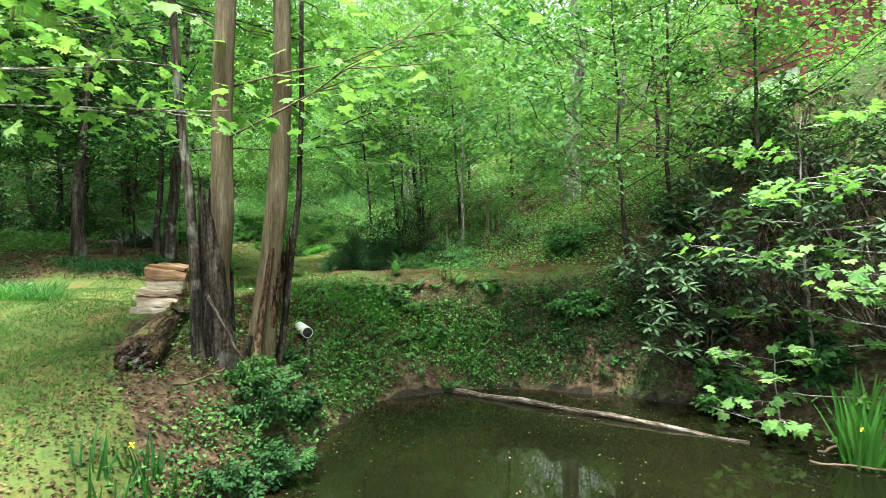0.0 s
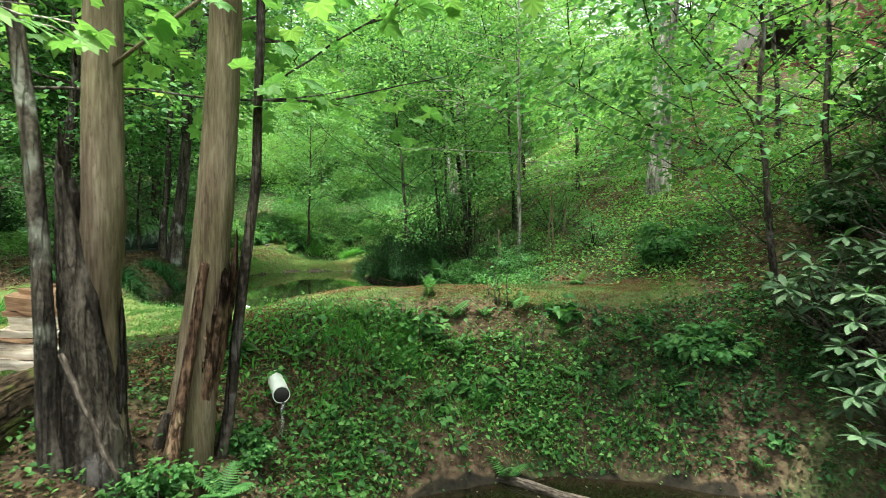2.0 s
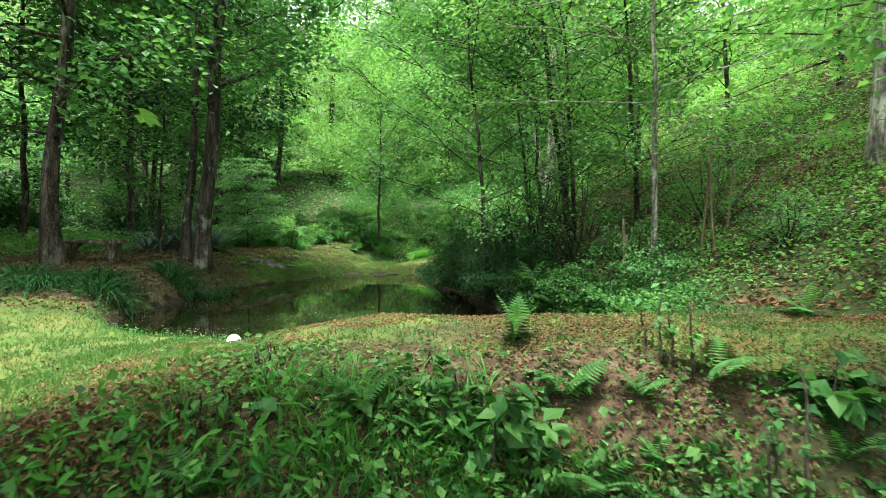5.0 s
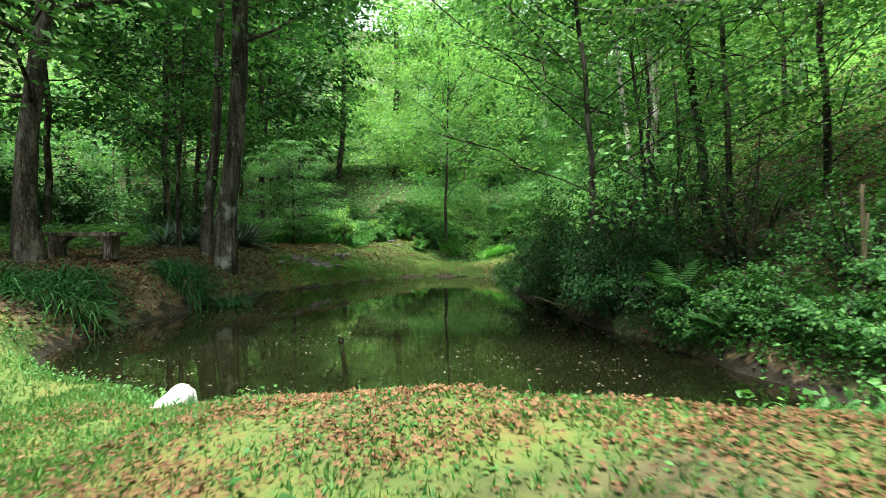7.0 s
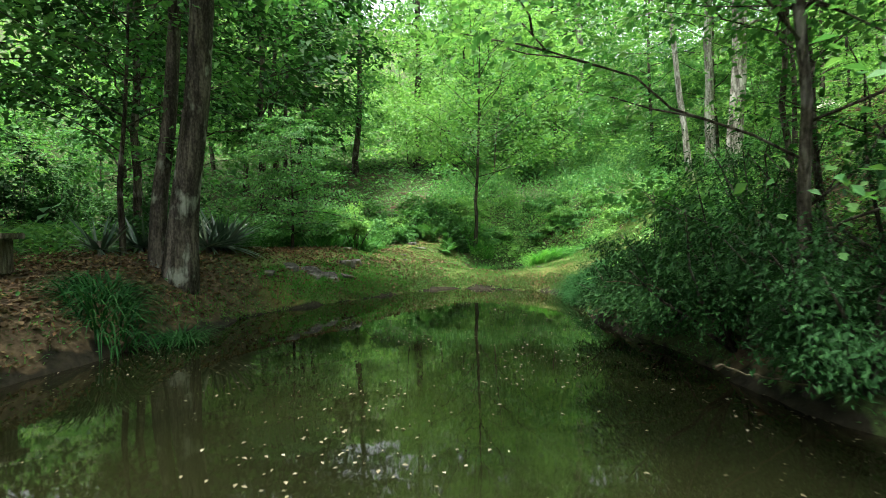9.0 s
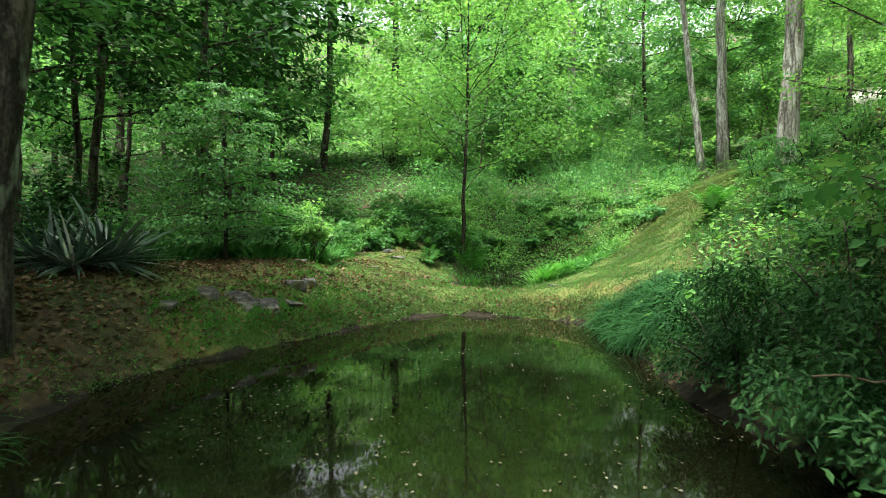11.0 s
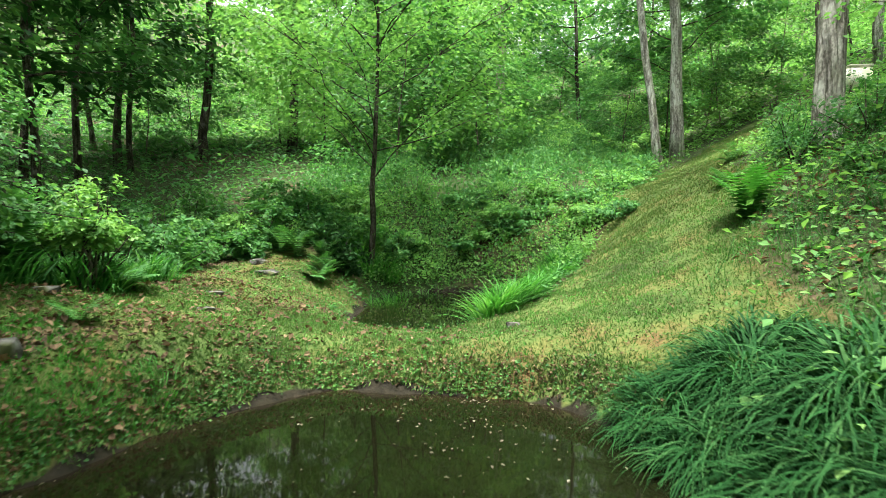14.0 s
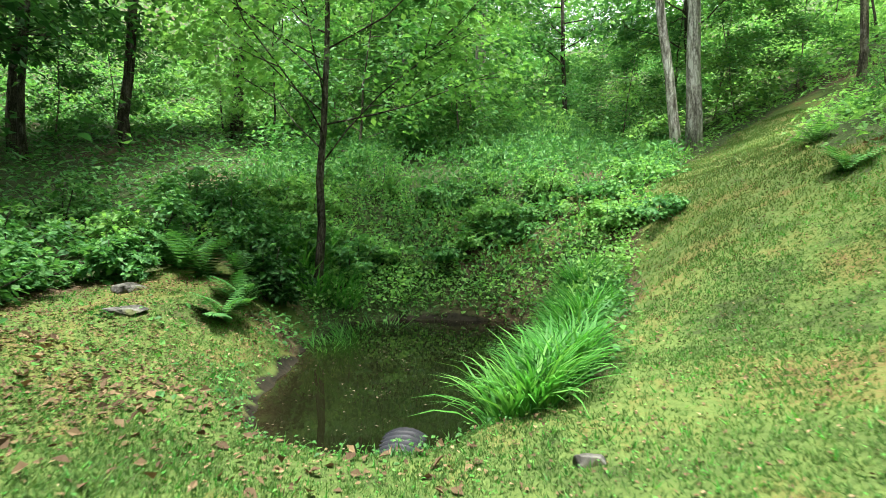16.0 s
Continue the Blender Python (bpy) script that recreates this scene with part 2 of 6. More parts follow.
def ground_material():
    """Leaf litter, moss lawn and mud, each where the plan puts it."""
    m, n, l, b = mat("forest_floor", 0.95, 0.1)
    fine = noise_tex(n, l, 9, 8)
    mid = noise_tex(n, l, 1.1, 7)
    spots = noise_tex(n, l, 26, 4)
    litter = ramp(n, [(0.3, (0.026, 0.02, 0.013)), (0.5, (0.06, 0.044, 0.027)), (0.7, (0.12, 0.09, 0.056))])
    l.new(fine.outputs["Fac"], litter.inputs[0])
    two = n.new("ShaderNodeMix")
    two.inputs[0].default_value = 0.42
    tuft = noise_tex(n, l, 5.5, 6)
    pair = n.new("ShaderNodeMix")
    pair.inputs[0].default_value = 0.45
    l.new(tuft.outputs["Fac"], pair.inputs[2])
    l.new(spots.outputs["Fac"], pair.inputs[3])
    l.new(mid.outputs["Fac"], two.inputs[2])
    l.new(pair.outputs[0], two.inputs[3])
    moss = ramp(n, [(0.37, (0.022, 0.032, 0.012)), (0.43, (0.05, 0.08, 0.022)), (0.5, (0.066, 0.1, 0.027)), (0.56, (0.088, 0.096, 0.029)), (0.62, (0.098, 0.07, 0.029)), (0.67, (0.06, 0.042, 0.022))])
    l.new(two.outputs[0], moss.inputs[0])
    mud = ramp(n, [(0.3, (0.008, 0.008, 0.006)), (0.7, (0.024, 0.021, 0.014))])
    l.new(fine.outputs["Fac"], mud.inputs[0])
    green = ramp(n, [(0.35, (0.025, 0.026, 0.014)), (0.55, (0.035, 0.06, 0.02)), (0.75, (0.07, 0.09, 0.035))])
    l.new(spots.outputs["Fac"], green.inputs[0])

    def layered(under, over, name, soft):
        at = n.new("ShaderNodeAttribute")
        at.attribute_name = name
        add = n.new("ShaderNodeMath")
        add.operation = "MULTIPLY_ADD"
        add.inputs[1].default_value = soft
        l.new(spots.outputs["Fac"] if soft > 0.9 else mid.outputs["Fac"], add.inputs[0])
        l.new(at.outputs["Fac"], add.inputs[2])
        rr = ramp(n, [(0.42 + soft / 2, (0, 0, 0)), (min(1.0, 0.62 + soft / 2), (1, 1, 1))])
        l.new(add.outputs[0], rr.inputs[0])
        mx = n.new("ShaderNodeMix")
        mx.data_type = "RGBA"
        l.new(rr.outputs[0], mx.inputs[0])
        l.new(under, mx.inputs[6])
        l.new(over, mx.inputs[7])
        return mx.outputs[2]

    c = layered(litter.outputs[0], green.outputs[0], "green", 0.7)
    c = layered(c, moss.outputs[0], "moss", 0.6)
    c = layered(c, mud.outputs[0], "mud", 0.3)
    l.new(c, b.inputs["Base Color"])
    bump(n, l, b, fine.outputs["Fac"], 0.8, 0.05)
    return m


GROUND = ground_material()


def water_material():
    m, n, l, b = mat("still_pond_water", 0.03, 0.5)
    cloud = noise_tex(n, l, 0.5, 3)
    r = ramp(n, [(0.35, (0.004, 0.005, 0.002)), (0.65, (0.007, 0.008, 0.003))])
    l.new(cloud.outputs["Fac"], r.inputs[0])
    edge = n.new("ShaderNodeAttribute")
    edge.attribute_name = "shallow"
    mx = n.new("ShaderNodeMix")
    mx.data_type = "RGBA"
    mx.inputs[7].default_value = (0.018, 0.013, 0.0075, 1)
    l.new(edge.outputs["Fac"], mx.inputs[0])
    l.new(r.outputs[0], mx.inputs[6])
    l.new(mx.outputs[2], b.inputs["Base Color"])
    b.inputs["IOR"].default_value = 1.29
    rip = noise_tex(n, l, 2.5, 2)
    bump(n, l, b, rip.outputs["Fac"], 0.05, 0.02)
    return m


WATER = water_material()


def plain(name, colour, rough=0.6, metal=0.0, vary=0.25, scale=6):
    m, n, l, b = mat(name, rough, 0.4)
    t = noise_tex(n, l, scale, 6)
    r = ramp(n, [(0.3, [c * (1 - vary) for c in colour]), (0.7, [min(1, c * (1 + vary)) for c in colour])])
    l.new(t.outputs["Fac"], r.inputs[0])
    l.new(r.outputs[0], b.inputs["Base Color"])
    b.inputs["Metallic"].default_value = metal
    bump(n, l, b, t.outputs["Fac"], 0.2, 0.01)
    return m


PVC = plain("white_pvc", (0.6, 0.65, 0.61), 0.35, vary=0.08)
BLACK_PLASTIC = plain("black_corrugated_plastic", (0.012, 0.014, 0.019), 0.55)
BLACK_PLASTIC.node_tree.nodes["Principled BSDF"].inputs["Specular IOR Level"].default_value = 0.2
INSIDE = plain("dark_pipe_inside", (0.02, 0.02, 0.018), 0.9)
RED_PAINT = plain("red_barn_paint", (0.19, 0.055, 0.05), 0.7, vary=0.2, scale=3)
WHITE_PAINT = plain("white_paint", (0.72, 0.74, 0.74), 0.6, vary=0.08)
GLASS_DARK = plain("dim_window_glass", (0.05, 0.06, 0.06), 0.08)
ROOF_MAT = plain("roof_shingle", (0.08, 0.07, 0.065), 0.9)
TANK_MAT = plain("pale_tank_plastic", (0.66, 0.64, 0.56), 0.5, vary=0.12)
YELLOW = plain("yellow_petal", (0.8, 0.6, 0.02), 0.5)


# ---- terrain ----
def smooth(a, b, x):
    t = np.clip((x - a) / (b - a), 0, 1)
    return t * t * (3 - 2 * t)


def soft_interp(x, xs, ys, w=1.2):
    """Piecewise profile with rounded corners."""
    return sum(np.interp(x + d * w, xs, ys) for d in (-1, -0.5, 0, 0.5, 1)) / 5


LOWER, MIDDLE, UPPER = 0.0, 1.2, 1.3      # water levels
POND_LOWER = [(-2.3, -6), (-2.3, 3), (-2.0, 6.0), (-1.65, 7.4), (-1.5, 8.6), (-0.8, 9.8), (1.0, 10.3), (3.0, 9.8), (4.8, 8.7), (5.4, 7), (5.2, 0), (3, -6)]
POND_MIDDLE = [(-6.6, 14.7), (-4, 14.2), (-2.2, 14.2), (-0.4, 14.6), (0.1, 15.7), (-0.85, 17.1), (-2.1, 18.8), (-3.4, 21.5), (-4.5, 23.6), (-4.75, 25.3), (-5.4, 26.8), (-5.8, 27.3),
               (-6.9, 27.4), (-8.15, 27.4), (-8.65, 26.5), (-9.1, 24.4), (-9.6, 21.9), (-9.1, 20.4), (-8.95, 18.8), (-8.2, 16.2), (-7.6, 15.2)]
POND_UPPER = [(-8.75, 29.6), (-7.7, 29.2), (-6.95, 29.9), (-6.5, 32), (-6.3, 34.5), (-7.0, 36), (-9.0, 36), (-10, 34.8), (-9.5, 32.5), (-9.35, 31)]


def rounded(poly):
    """Corner cutting, twice, for a natural shore."""
    p = np.array(poly, float)
    for _ in range(2):
        q = np.roll(p, -1, axis=0)
        p = np.stack([0.75 * p + 0.25 * q, 0.25 * p + 0.75 * q], 1).reshape(-1, 2)
    return p


def shore_distance(x, y, poly):
    """Metres to the shore; negative over the water."""
    p = rounded(poly)
    best, inside = np.full(np.shape(x), 1e9), np.zeros(np.shape(x), bool)
    for a, b in zip(p, np.roll(p, -1, axis=0)):
        e = b - a
        t = np.clip(((x - a[0]) * e[0] + (y - a[1]) * e[1]) / (e @ e), 0, 1)
        best = np.minimum(best, (x - a[0] - t * e[0]) ** 2 + (y - a[1] - t * e[1]) ** 2)
        cross = (a[1] > y) != (b[1] > y)
        dy = b[1] - a[1] if abs(b[1] - a[1]) > 1e-9 else 1e-9
        inside ^= cross & (x < (b[0] - a[0]) * (y - a[1]) / dy + a[0])
    d = np.sqrt(best)
    return np.where(inside, -d, d)


def wobble(x, y):
    return (np.sin(1.7 * x + 0.9 * y) * np.sin(1.3 * y - 0.6 * x + 1) + 0.6 * np.sin(3.9 * x - 1.7 * y + 2) * np.sin(3.1 * y + 1.1 * x)
            + 0.35 * np.sin(8.3 * x + 2.1 * y) * np.sin(7.7 * y - 3.2 * x))


def toe(y):
    return soft_interp(y, [-20, 5, 9, 13, 16, 19, 25, 29, 33, 38, 43, 60], [6, 5.0, 4.4, 3.6, 1.2, -0.9, -3.6, -5.4, -5.4, -5.0, -5.5, -8])


def land(x, y):
    """The ground before the ponds are cut into it."""
    z = soft_interp(y, [-40, 0, 7, 11.5, 12.5, 13.3, 16, 20, 26, 30, 33, 37, 43, 60, 120, 400], [0.4, 0.9, 1.25, 1.76, 1.92, 1.90, 1.70, 1.95, 1.95, 1.75, 2.2, 3.35, 3.8, 5.8, 24, 110], 0.8)
    z = z - 0.5 * smooth(-1.8, -5.2, x) * smooth(9.5, 12, y) * smooth(16, 14, y)
    z = z - 0.30 * np.exp(-((x + 7.6) / 1.7) ** 2 - ((y - 28.5) / 1.5) ** 2)
    steep = soft_interp(y, [0, 14, 18, 25, 30, 33, 37, 43, 60, 120], [0.72, 0.72, 0.42, 0.5, 0.55, 0.6, 0.33, 0.34, 0.3, 0.25], 1.5)
    over = x - toe(y)
    z = z + steep * np.logaddexp(0, over * 2.2) / 2.2 + 0.008 * np.clip(over, 0, 15) ** 2 * smooth(32, 37, y)
    z = z + 0.2 * smooth(-9.6, -11, x) * smooth(15, 17, y) * smooth(34, 30, y)
    z = z + np.interp(y, [37.5, 43, 50, 60, 90], [0, 1.3, 2.6, 3.0, 0]) * smooth(-2.5, -6.5, x)
    z = z - np.maximum(0, z - 7.4) * smooth(9.0, 12.0, x) * smooth(28, 25, x) * smooth(16.5, 19, y) * smooth(33, 29, y) * 0.85
    z = z + 0.05 * np.maximum(0, -x - 13) + 0.22 * np.maximum(0, -x - 45)
    return z


def ground_height(x, y):
    x, y = np.asarray(x, float), np.asarray(y, float)
    z = land(x, y) + 0.035 * wobble(x, y)
    for poly, level, rise in ((POND_LOWER, LOWER, 0.85), (POND_MIDDLE, MIDDLE, 0.62), (POND_UPPER, UPPER, 0.75)):
        d = shore_distance(x, y, poly) + 0.07 * wobble(x * 1.3, y * 1.3)
        if level == MIDDLE:
            rise = rise + 0.4 * smooth(-8.2, -9.2, x) * smooth(23.5, 21.5, y)
        bank = level + 0.04 + np.where(d > 0, rise * d + 0.10 * np.tanh(d * 6), 0.45 * np.tanh(d * 1.4))
        k = 0.12
        z = np.where(d > 6, z, -k * np.logaddexp(-z / k, -bank / k))
    return z


def cover(x, y):
    """How much moss lawn, green growth and mud there is."""
    dl, dm, du = (shore_distance(x, y, p) for p in (POND_LOWER, POND_MIDDLE, POND_UPPER))
    w = 0.5 * wobble(x * 0.7, y * 0.7)
    edge = np.interp(y, [3, 5, 7, 8.6, 10, 12], [-2.3, -2.5, -4.0, -4.6, -4.2, -3.4])
    lawn_left = smooth(edge + 0.35, edge - 0.5, x + 0.3 * w) * smooth(16.2, 15.0, y) * smooth(-9.5, -8, x + 0.12 * y)
    crest = smooth(11.7, 12.2, y + 0.1 * w) * smooth(14.2, 13.6, y) * smooth(-7, -5, x) * smooth(4.5, 2.5, x)
    bank = smooth(1.5, 0.3, np.abs(dm) + 0.3 * w) * smooth(-7, -8.3, x) * smooth(20.5, 24, y) * 0.8
    saddle = smooth(25.8, 26.6, y) * smooth(30.8, 29.3, y - 0.25 * (x + 7)) * smooth(-12.5, -11, x) * smooth(-3.2, -4.8, x)
    px = soft_interp(y, [28, 30, 33, 38, 42.5, 46], [-5.6, -4.9, -4.1, -3.2, -0.9, 2.5])
    path = smooth(1.75, 1.0, np.abs(x - px) + 0.2 * w) * smooth(28, 29, y) * smooth(47, 45, y)
    left_path = smooth(1.5, 0.7, np.abs(x + 11.5 - 0.2 * (y - 30)) + 0.3 * w) * smooth(28.5, 29.5, y) * smooth(36, 33, y) * 0.7
    rim = smooth(1.2, 0.5, np.abs(y - 38.5 - 0.1 * x)) * smooth(-9, -7.5, x) * smooth(-3.5, -5, x) * 0.55
    lobe = smooth(-12.8, -11.5, x) * smooth(-8.3, -9.2, x) * smooth(28, 29, y) * smooth(33.4, 31.8, y + 0.3 * w) * 0.68
    shelf = smooth(-13.4, -12.0, x) * smooth(-9.2, -10.2, x) * smooth(22.0, 23.2, y) * smooth(29.2, 28.0, y) * np.clip(0.62 + 0.5 * w, 0.2, 0.85)
    moss = np.maximum.reduce([shelf, lobe, lawn_left, 0.62 * crest, bank, saddle, path, left_path, rim])
    mud = np.maximum.reduce([smooth(0.035, -0.03, d) for d in (dl, dm, du)])
    green = np.clip(0.45 + 0.35 * wobble(x * 0.35 + 3, y * 0.3) + 0.3 * smooth(30, 36, y), 0, 1) * (1 - moss)
    bench_bare = smooth(3.2, 2.0, np.hypot((x + 10.2) / 1.3, y - 18.7))
    green = green * (1 - bench_bare)
    return moss, green, mud


# ---- end terrain ----


# ---- builders ----
def mesh_of(name, verts, faces, material, smooth_shade=False):
    """A mesh from numpy verts and equal-sided faces."""
    me = bpy.data.meshes.new(name)
    verts, faces = np.asarray(verts, np.float32), np.asarray(faces, np.int32)
    k = faces.shape[1]
    me.vertices.add(len(verts))
    me.vertices.foreach_set("co", verts.ravel())
    me.loops.add(faces.size)
    me.loops.foreach_set("vertex_index", faces.ravel())
    me.polygons.add(len(faces))
    me.polygons.foreach_set("loop_start", np.arange(0, faces.size, k, dtype=np.int32))
    me.polygons.foreach_set("use_smooth", np.full(len(faces), smooth_shade))
    me.update(calc_edges=True)
    me.materials.append(material)
    return me


def child(name, me, parent, label=""):
    ob = new(name, me)
    ob.parent = parent
    return tagged(ob, label) if label else ob


def part(name, bm, material, parent, label="", smooth_shade=False):
    me = bpy.data.meshes.new(name)
    bm.to_mesh(me)
    bm.free()
    for p in me.polygons:
        p.use_smooth = smooth_shade
    me.materials.append(material)
    return child(name, me, parent, label)


def empty_at(name, m):
    ob = new(name)
    ob.empty_display_size = 0.1
    ob.matrix_basis = m
    return ob


def ground_point(x, y, sink=0.0):
    return float(x), float(y), float(ground_height(np.array([x]), np.array([y]))[0]) - sink


def rotations(yaw, pitch, roll):
    """(n,3,3): roll about the leaf's own length y, then pitch up, then yaw."""
    cy, sy, cp, sp, cr, sr = np.cos(yaw), np.sin(yaw), np.cos(pitch), np.sin(pitch), np.cos(roll), np.sin(roll)
    z, o = np.zeros_like(cy), np.ones_like(cy)
    rz = np.stack([cy, -sy, z, sy, cy, z, z, z, o], -1).reshape(-1, 3, 3)
    rx = np.stack([o, z, z, z, cp, -sp, z, sp, cp], -1).reshape(-1, 3, 3)
    ry = np.stack([cr, z, sr, z, o, z, -sr, z, cr], -1).reshape(-1, 3, 3)
    return rz @ rx @ ry


def scattered(template, pos, rot, size):
    """Copies of one small template (verts, triangles), joined: verts and faces."""
    tv, tf = template
    size = np.asarray(size)
    size = size[:, None, None] if size.ndim == 1 else size[:, None, :]
    v = np.einsum("nij,nkj->nki", rot, tv[None] * size) + pos[:, None]
    f = tf[None] + (np.arange(len(pos)) * len(tv))[:, None, None]
    return v.reshape(-1, 3), f.reshape(-1, 3)


def leaf_shape(outline, fold=0.12, droop=0.12):
    """A leaf of length 1 along y with a midrib; outline: half widths at steps along it."""
    n = len(outline)
    v = [(0, 0, 0)]
    for k, (y, w) in enumerate(outline):
        z = -droop * y * y
        v += [(-w, y, z + fold * w), (0, y, z), (w, y, z + fold * w)]
    v.append((0, 1, -droop))
    f, last = [(0, 2, 1), (0, 3, 2)], len(v) - 1
    for k in range(n - 1):
        a, b = 1 + 3 * k, 4 + 3 * k
        f += [(a, a + 1, b + 1), (a, b + 1, b), (a + 1, a + 2, b + 2), (a + 1, b + 2, b + 1)]
    a = 1 + 3 * (n - 1)
    f += [(a, a + 1, last), (a + 1, a + 2, last)]
    return np.array(v, float), np.array(f)


DIAMOND = (np.array([(0, 0, 0), (-0.36, 0.48, 0.06), (0, 1, -0.1), (0.36, 0.48, 0.06)], float), np.array([(0, 2, 1), (0, 3, 2)]))
NARROW = (np.array([(0, 0, 0), (-0.2, 0.45, 0.05), (0, 1, -0.12), (0.2, 0.45, 0.05)], float), np.array([(0, 2, 1), (0, 3, 2)]))
SLIVER = (np.array([(-0.26, 0.05, 0), (0.3, 0.3, 0.04), (0, 1, -0.08)], float), np.array([(0, 1, 2)]))
OVAL = leaf_shape([(0.45, 0.34)], 0.2, 0.15)
LANCE = leaf_shape([(0.3, 0.11), (0.65, 0.13)], 0.3, 0.25)
DRY = leaf_shape([(0.5, 0.36)], 0.55, -0.2)
CURL = leaf_shape([(0.35, 0.33), (0.75, 0.25)], 0.6, -0.2)


def maple_shape():
    """A lobed leaf: a fan of pointed lobes about the stalk's end."""
    tips = [(-125, 0.40), (-100, 0.44), (-76, 0.62), (-56, 0.54), (-37, 0.80), (-18, 0.66), (0, 1.0), (18, 0.66), (37, 0.80), (56, 0.54), (76, 0.62), (100, 0.44), (125, 0.40)]
    v = [(0, 0.12, 0)] + [(r * math.sin(radians(a)), 0.12 + r * 0.85 * math.cos(radians(a)), 0.05 * (k % 2) - 0.12 * r * r) for k, (a, r) in enumerate(tips)]
    return np.array(v, float), np.array([(0, k + 1, k) for k in range(1, len(tips))])


MAPLE = maple_shape()


def blade_shape(bend=0.6, width=0.03, steps=4):
    """A grass blade of length 1 that rises along z and arches over towards y."""
    v, f = [], []
    for k in range(steps):
        s = k / steps
        w = width * (1 - s * s)
        y, z = bend * s * s, s - 0.42 * bend * s ** 3
        v += [(-w, y, z), (w, y, z)]
        if k:
            a = 2 * (k - 1)
            f += [(a, a + 1, a + 3), (a, a + 3, a + 2)]
    v.append((0, bend, 1 - 0.42 * bend))
    f.append((2 * steps - 2, 2 * steps - 1, 2 * steps))
    return np.array(v, float), np.array(f)


BLADE = blade_shape(0.55, 0.022)
ARCH = blade_shape(0.95, 0.017, 6)
ARCH[0][:, 2] -= 0.30 * np.clip(ARCH[0][:, 1] / 0.95, 0, 1) ** 1.6
SHORT_BLADE = blade_shape(0.5, 0.07, 2)


def tuft_shape():
    """A little tuft of three blades."""
    v, f = [], []
    for k, (a, lean, h) in enumerate(((0.3, 0.55, 1.0), (2.3, 0.75, 0.8), (4.5, 0.5, 0.9))):
        c, s = math.cos(a), math.sin(a)
        v += [(-0.11 * s + 0.15 * c, 0.11 * c + 0.15 * s, 0), (0.11 * s + 0.15 * c, -0.11 * c + 0.15 * s, 0), (lean * c, lean * s, h)]
        f.append((3 * k, 3 * k + 1, 3 * k + 2))
    return np.array(v, float), np.array(f)


TUFT = tuft_shape()
YUCCA_BLADE = blade_shape(0.12, 0.036, 4)


def frond_shape():
    """A fern frond of length 1, arching, with paired pinnae."""
    v, f = [], []
    n = 15
    for k in range(1, n + 1):
        s = k / (n + 0.6)
        y, z = 0.8 * s, 0.62 * s - 0.36 * s * s
        w = 0.26 * math.sin(math.pi * min(1, 0.16 + 0.84 * s)) ** 0.8 + 0.02
        for side in (-1, 1):
            b = len(v)
            v += [(0, y - 0.018, z), (0, y + 0.022, z + 0.008), (side * w, y + 0.07, z - 0.03), (side * w * 0.5, y - 0.005, z + 0.01)]
            f += [(b, b + 3, b + 1), (b + 3, b + 2, b + 1)]
    return np.array(v, float), np.array(f)


FROND = frond_shape()


def tube(points, radii, sides=8, seed=0, rough=0.0, capped=True):
    """Verts and triangles of a tapered limb along points."""
    p, r = np.asarray(points, float), np.asarray(radii, float)
    d = np.gradient(p, axis=0)
    d /= np.linalg.norm(d, axis=1)[:, None] + 1e-9
    ref = np.where(np.abs(d[:, 2:3]) > 0.9, [[1.0, 0, 0]], [[0, 0, 1.0]])
    u = np.cross(d, ref)
    u /= np.linalg.norm(u, axis=1)[:, None]
    w = np.cross(d, u)
    a = np.linspace(0, 2 * np.pi, sides, endpoint=False)
    g = np.random.default_rng(seed)
    rr = r[:, None] * (1 + rough * g.normal(0, 1, (len(p), sides)) + rough * 1.2 * np.sin(3 * a + seed)[None])
    v = p[:, None] + rr[..., None] * (np.cos(a)[None, :, None] * u[:, None] + np.sin(a)[None, :, None] * w[:, None])
    f = []
    for k in range(len(p) - 1):
        for j in range(sides):
            q, s = k * sides + j, k * sides + (j + 1) % sides
            f += [(q, s, s + sides), (q, s + sides, q + sides)]
    v = v.reshape(-1, 3)
    if capped:
        for end, ring in ((p[0], 0), (p[-1], (len(p) - 1) * sides)):
            v = np.vstack([v, end])
            c = len(v) - 1
            f += [(c, ring + (j + 1) % sides, ring + j) if ring == 0 else (c, ring + j, ring + (j + 1) % sides) for j in range(sides)]
    return v, np.array(f)


def furrowed(path, radii, sides, rings, seed, ridge):
    """A trunk with ridges, hollows and burls that run along it."""
    g = np.random.default_rng(seed)
    t0, t = np.linspace(0, 1, len(path)), np.linspace(0, 1, rings)
    p = np.stack([np.interp(t, t0, path[:, k]) for k in range(3)], 1)
    r = np.interp(t, t0, radii)
    v, f = tube(p, r, sides, seed, 0.0)
    a = np.linspace(0, 2 * np.pi, sides, endpoint=False)
    k = np.zeros((rings, sides))
    for m, amp in ((2, 1.0), (3, 0.8), (5, 0.7), (8, 0.5), (11, 0.4)):
        k += amp * np.sin(m * a[None] + g.uniform(0, 6) + 1.5 * np.sin(t * g.uniform(3, 9) + g.uniform(0, 6))[:, None]) * (0.6 + 0.4 * np.sin(t * g.uniform(8, 25) + m))[:, None]
    k = k * ridge / 1.6 + g.normal(0, ridge * 0.22, (rings, sides))
    n = rings * sides
    c = np.repeat(p, sides, 0)
    v[:n] = c + (v[:n] - c) * (1 + k.reshape(-1, 1))
    return v, f


def joined(pieces):
    vs, fs, n = [], [], 0
    for v, f in pieces:
        vs.append(v)
        fs.append(f + n)
        n += len(v)
    return np.vstack(vs), np.vstack(fs)


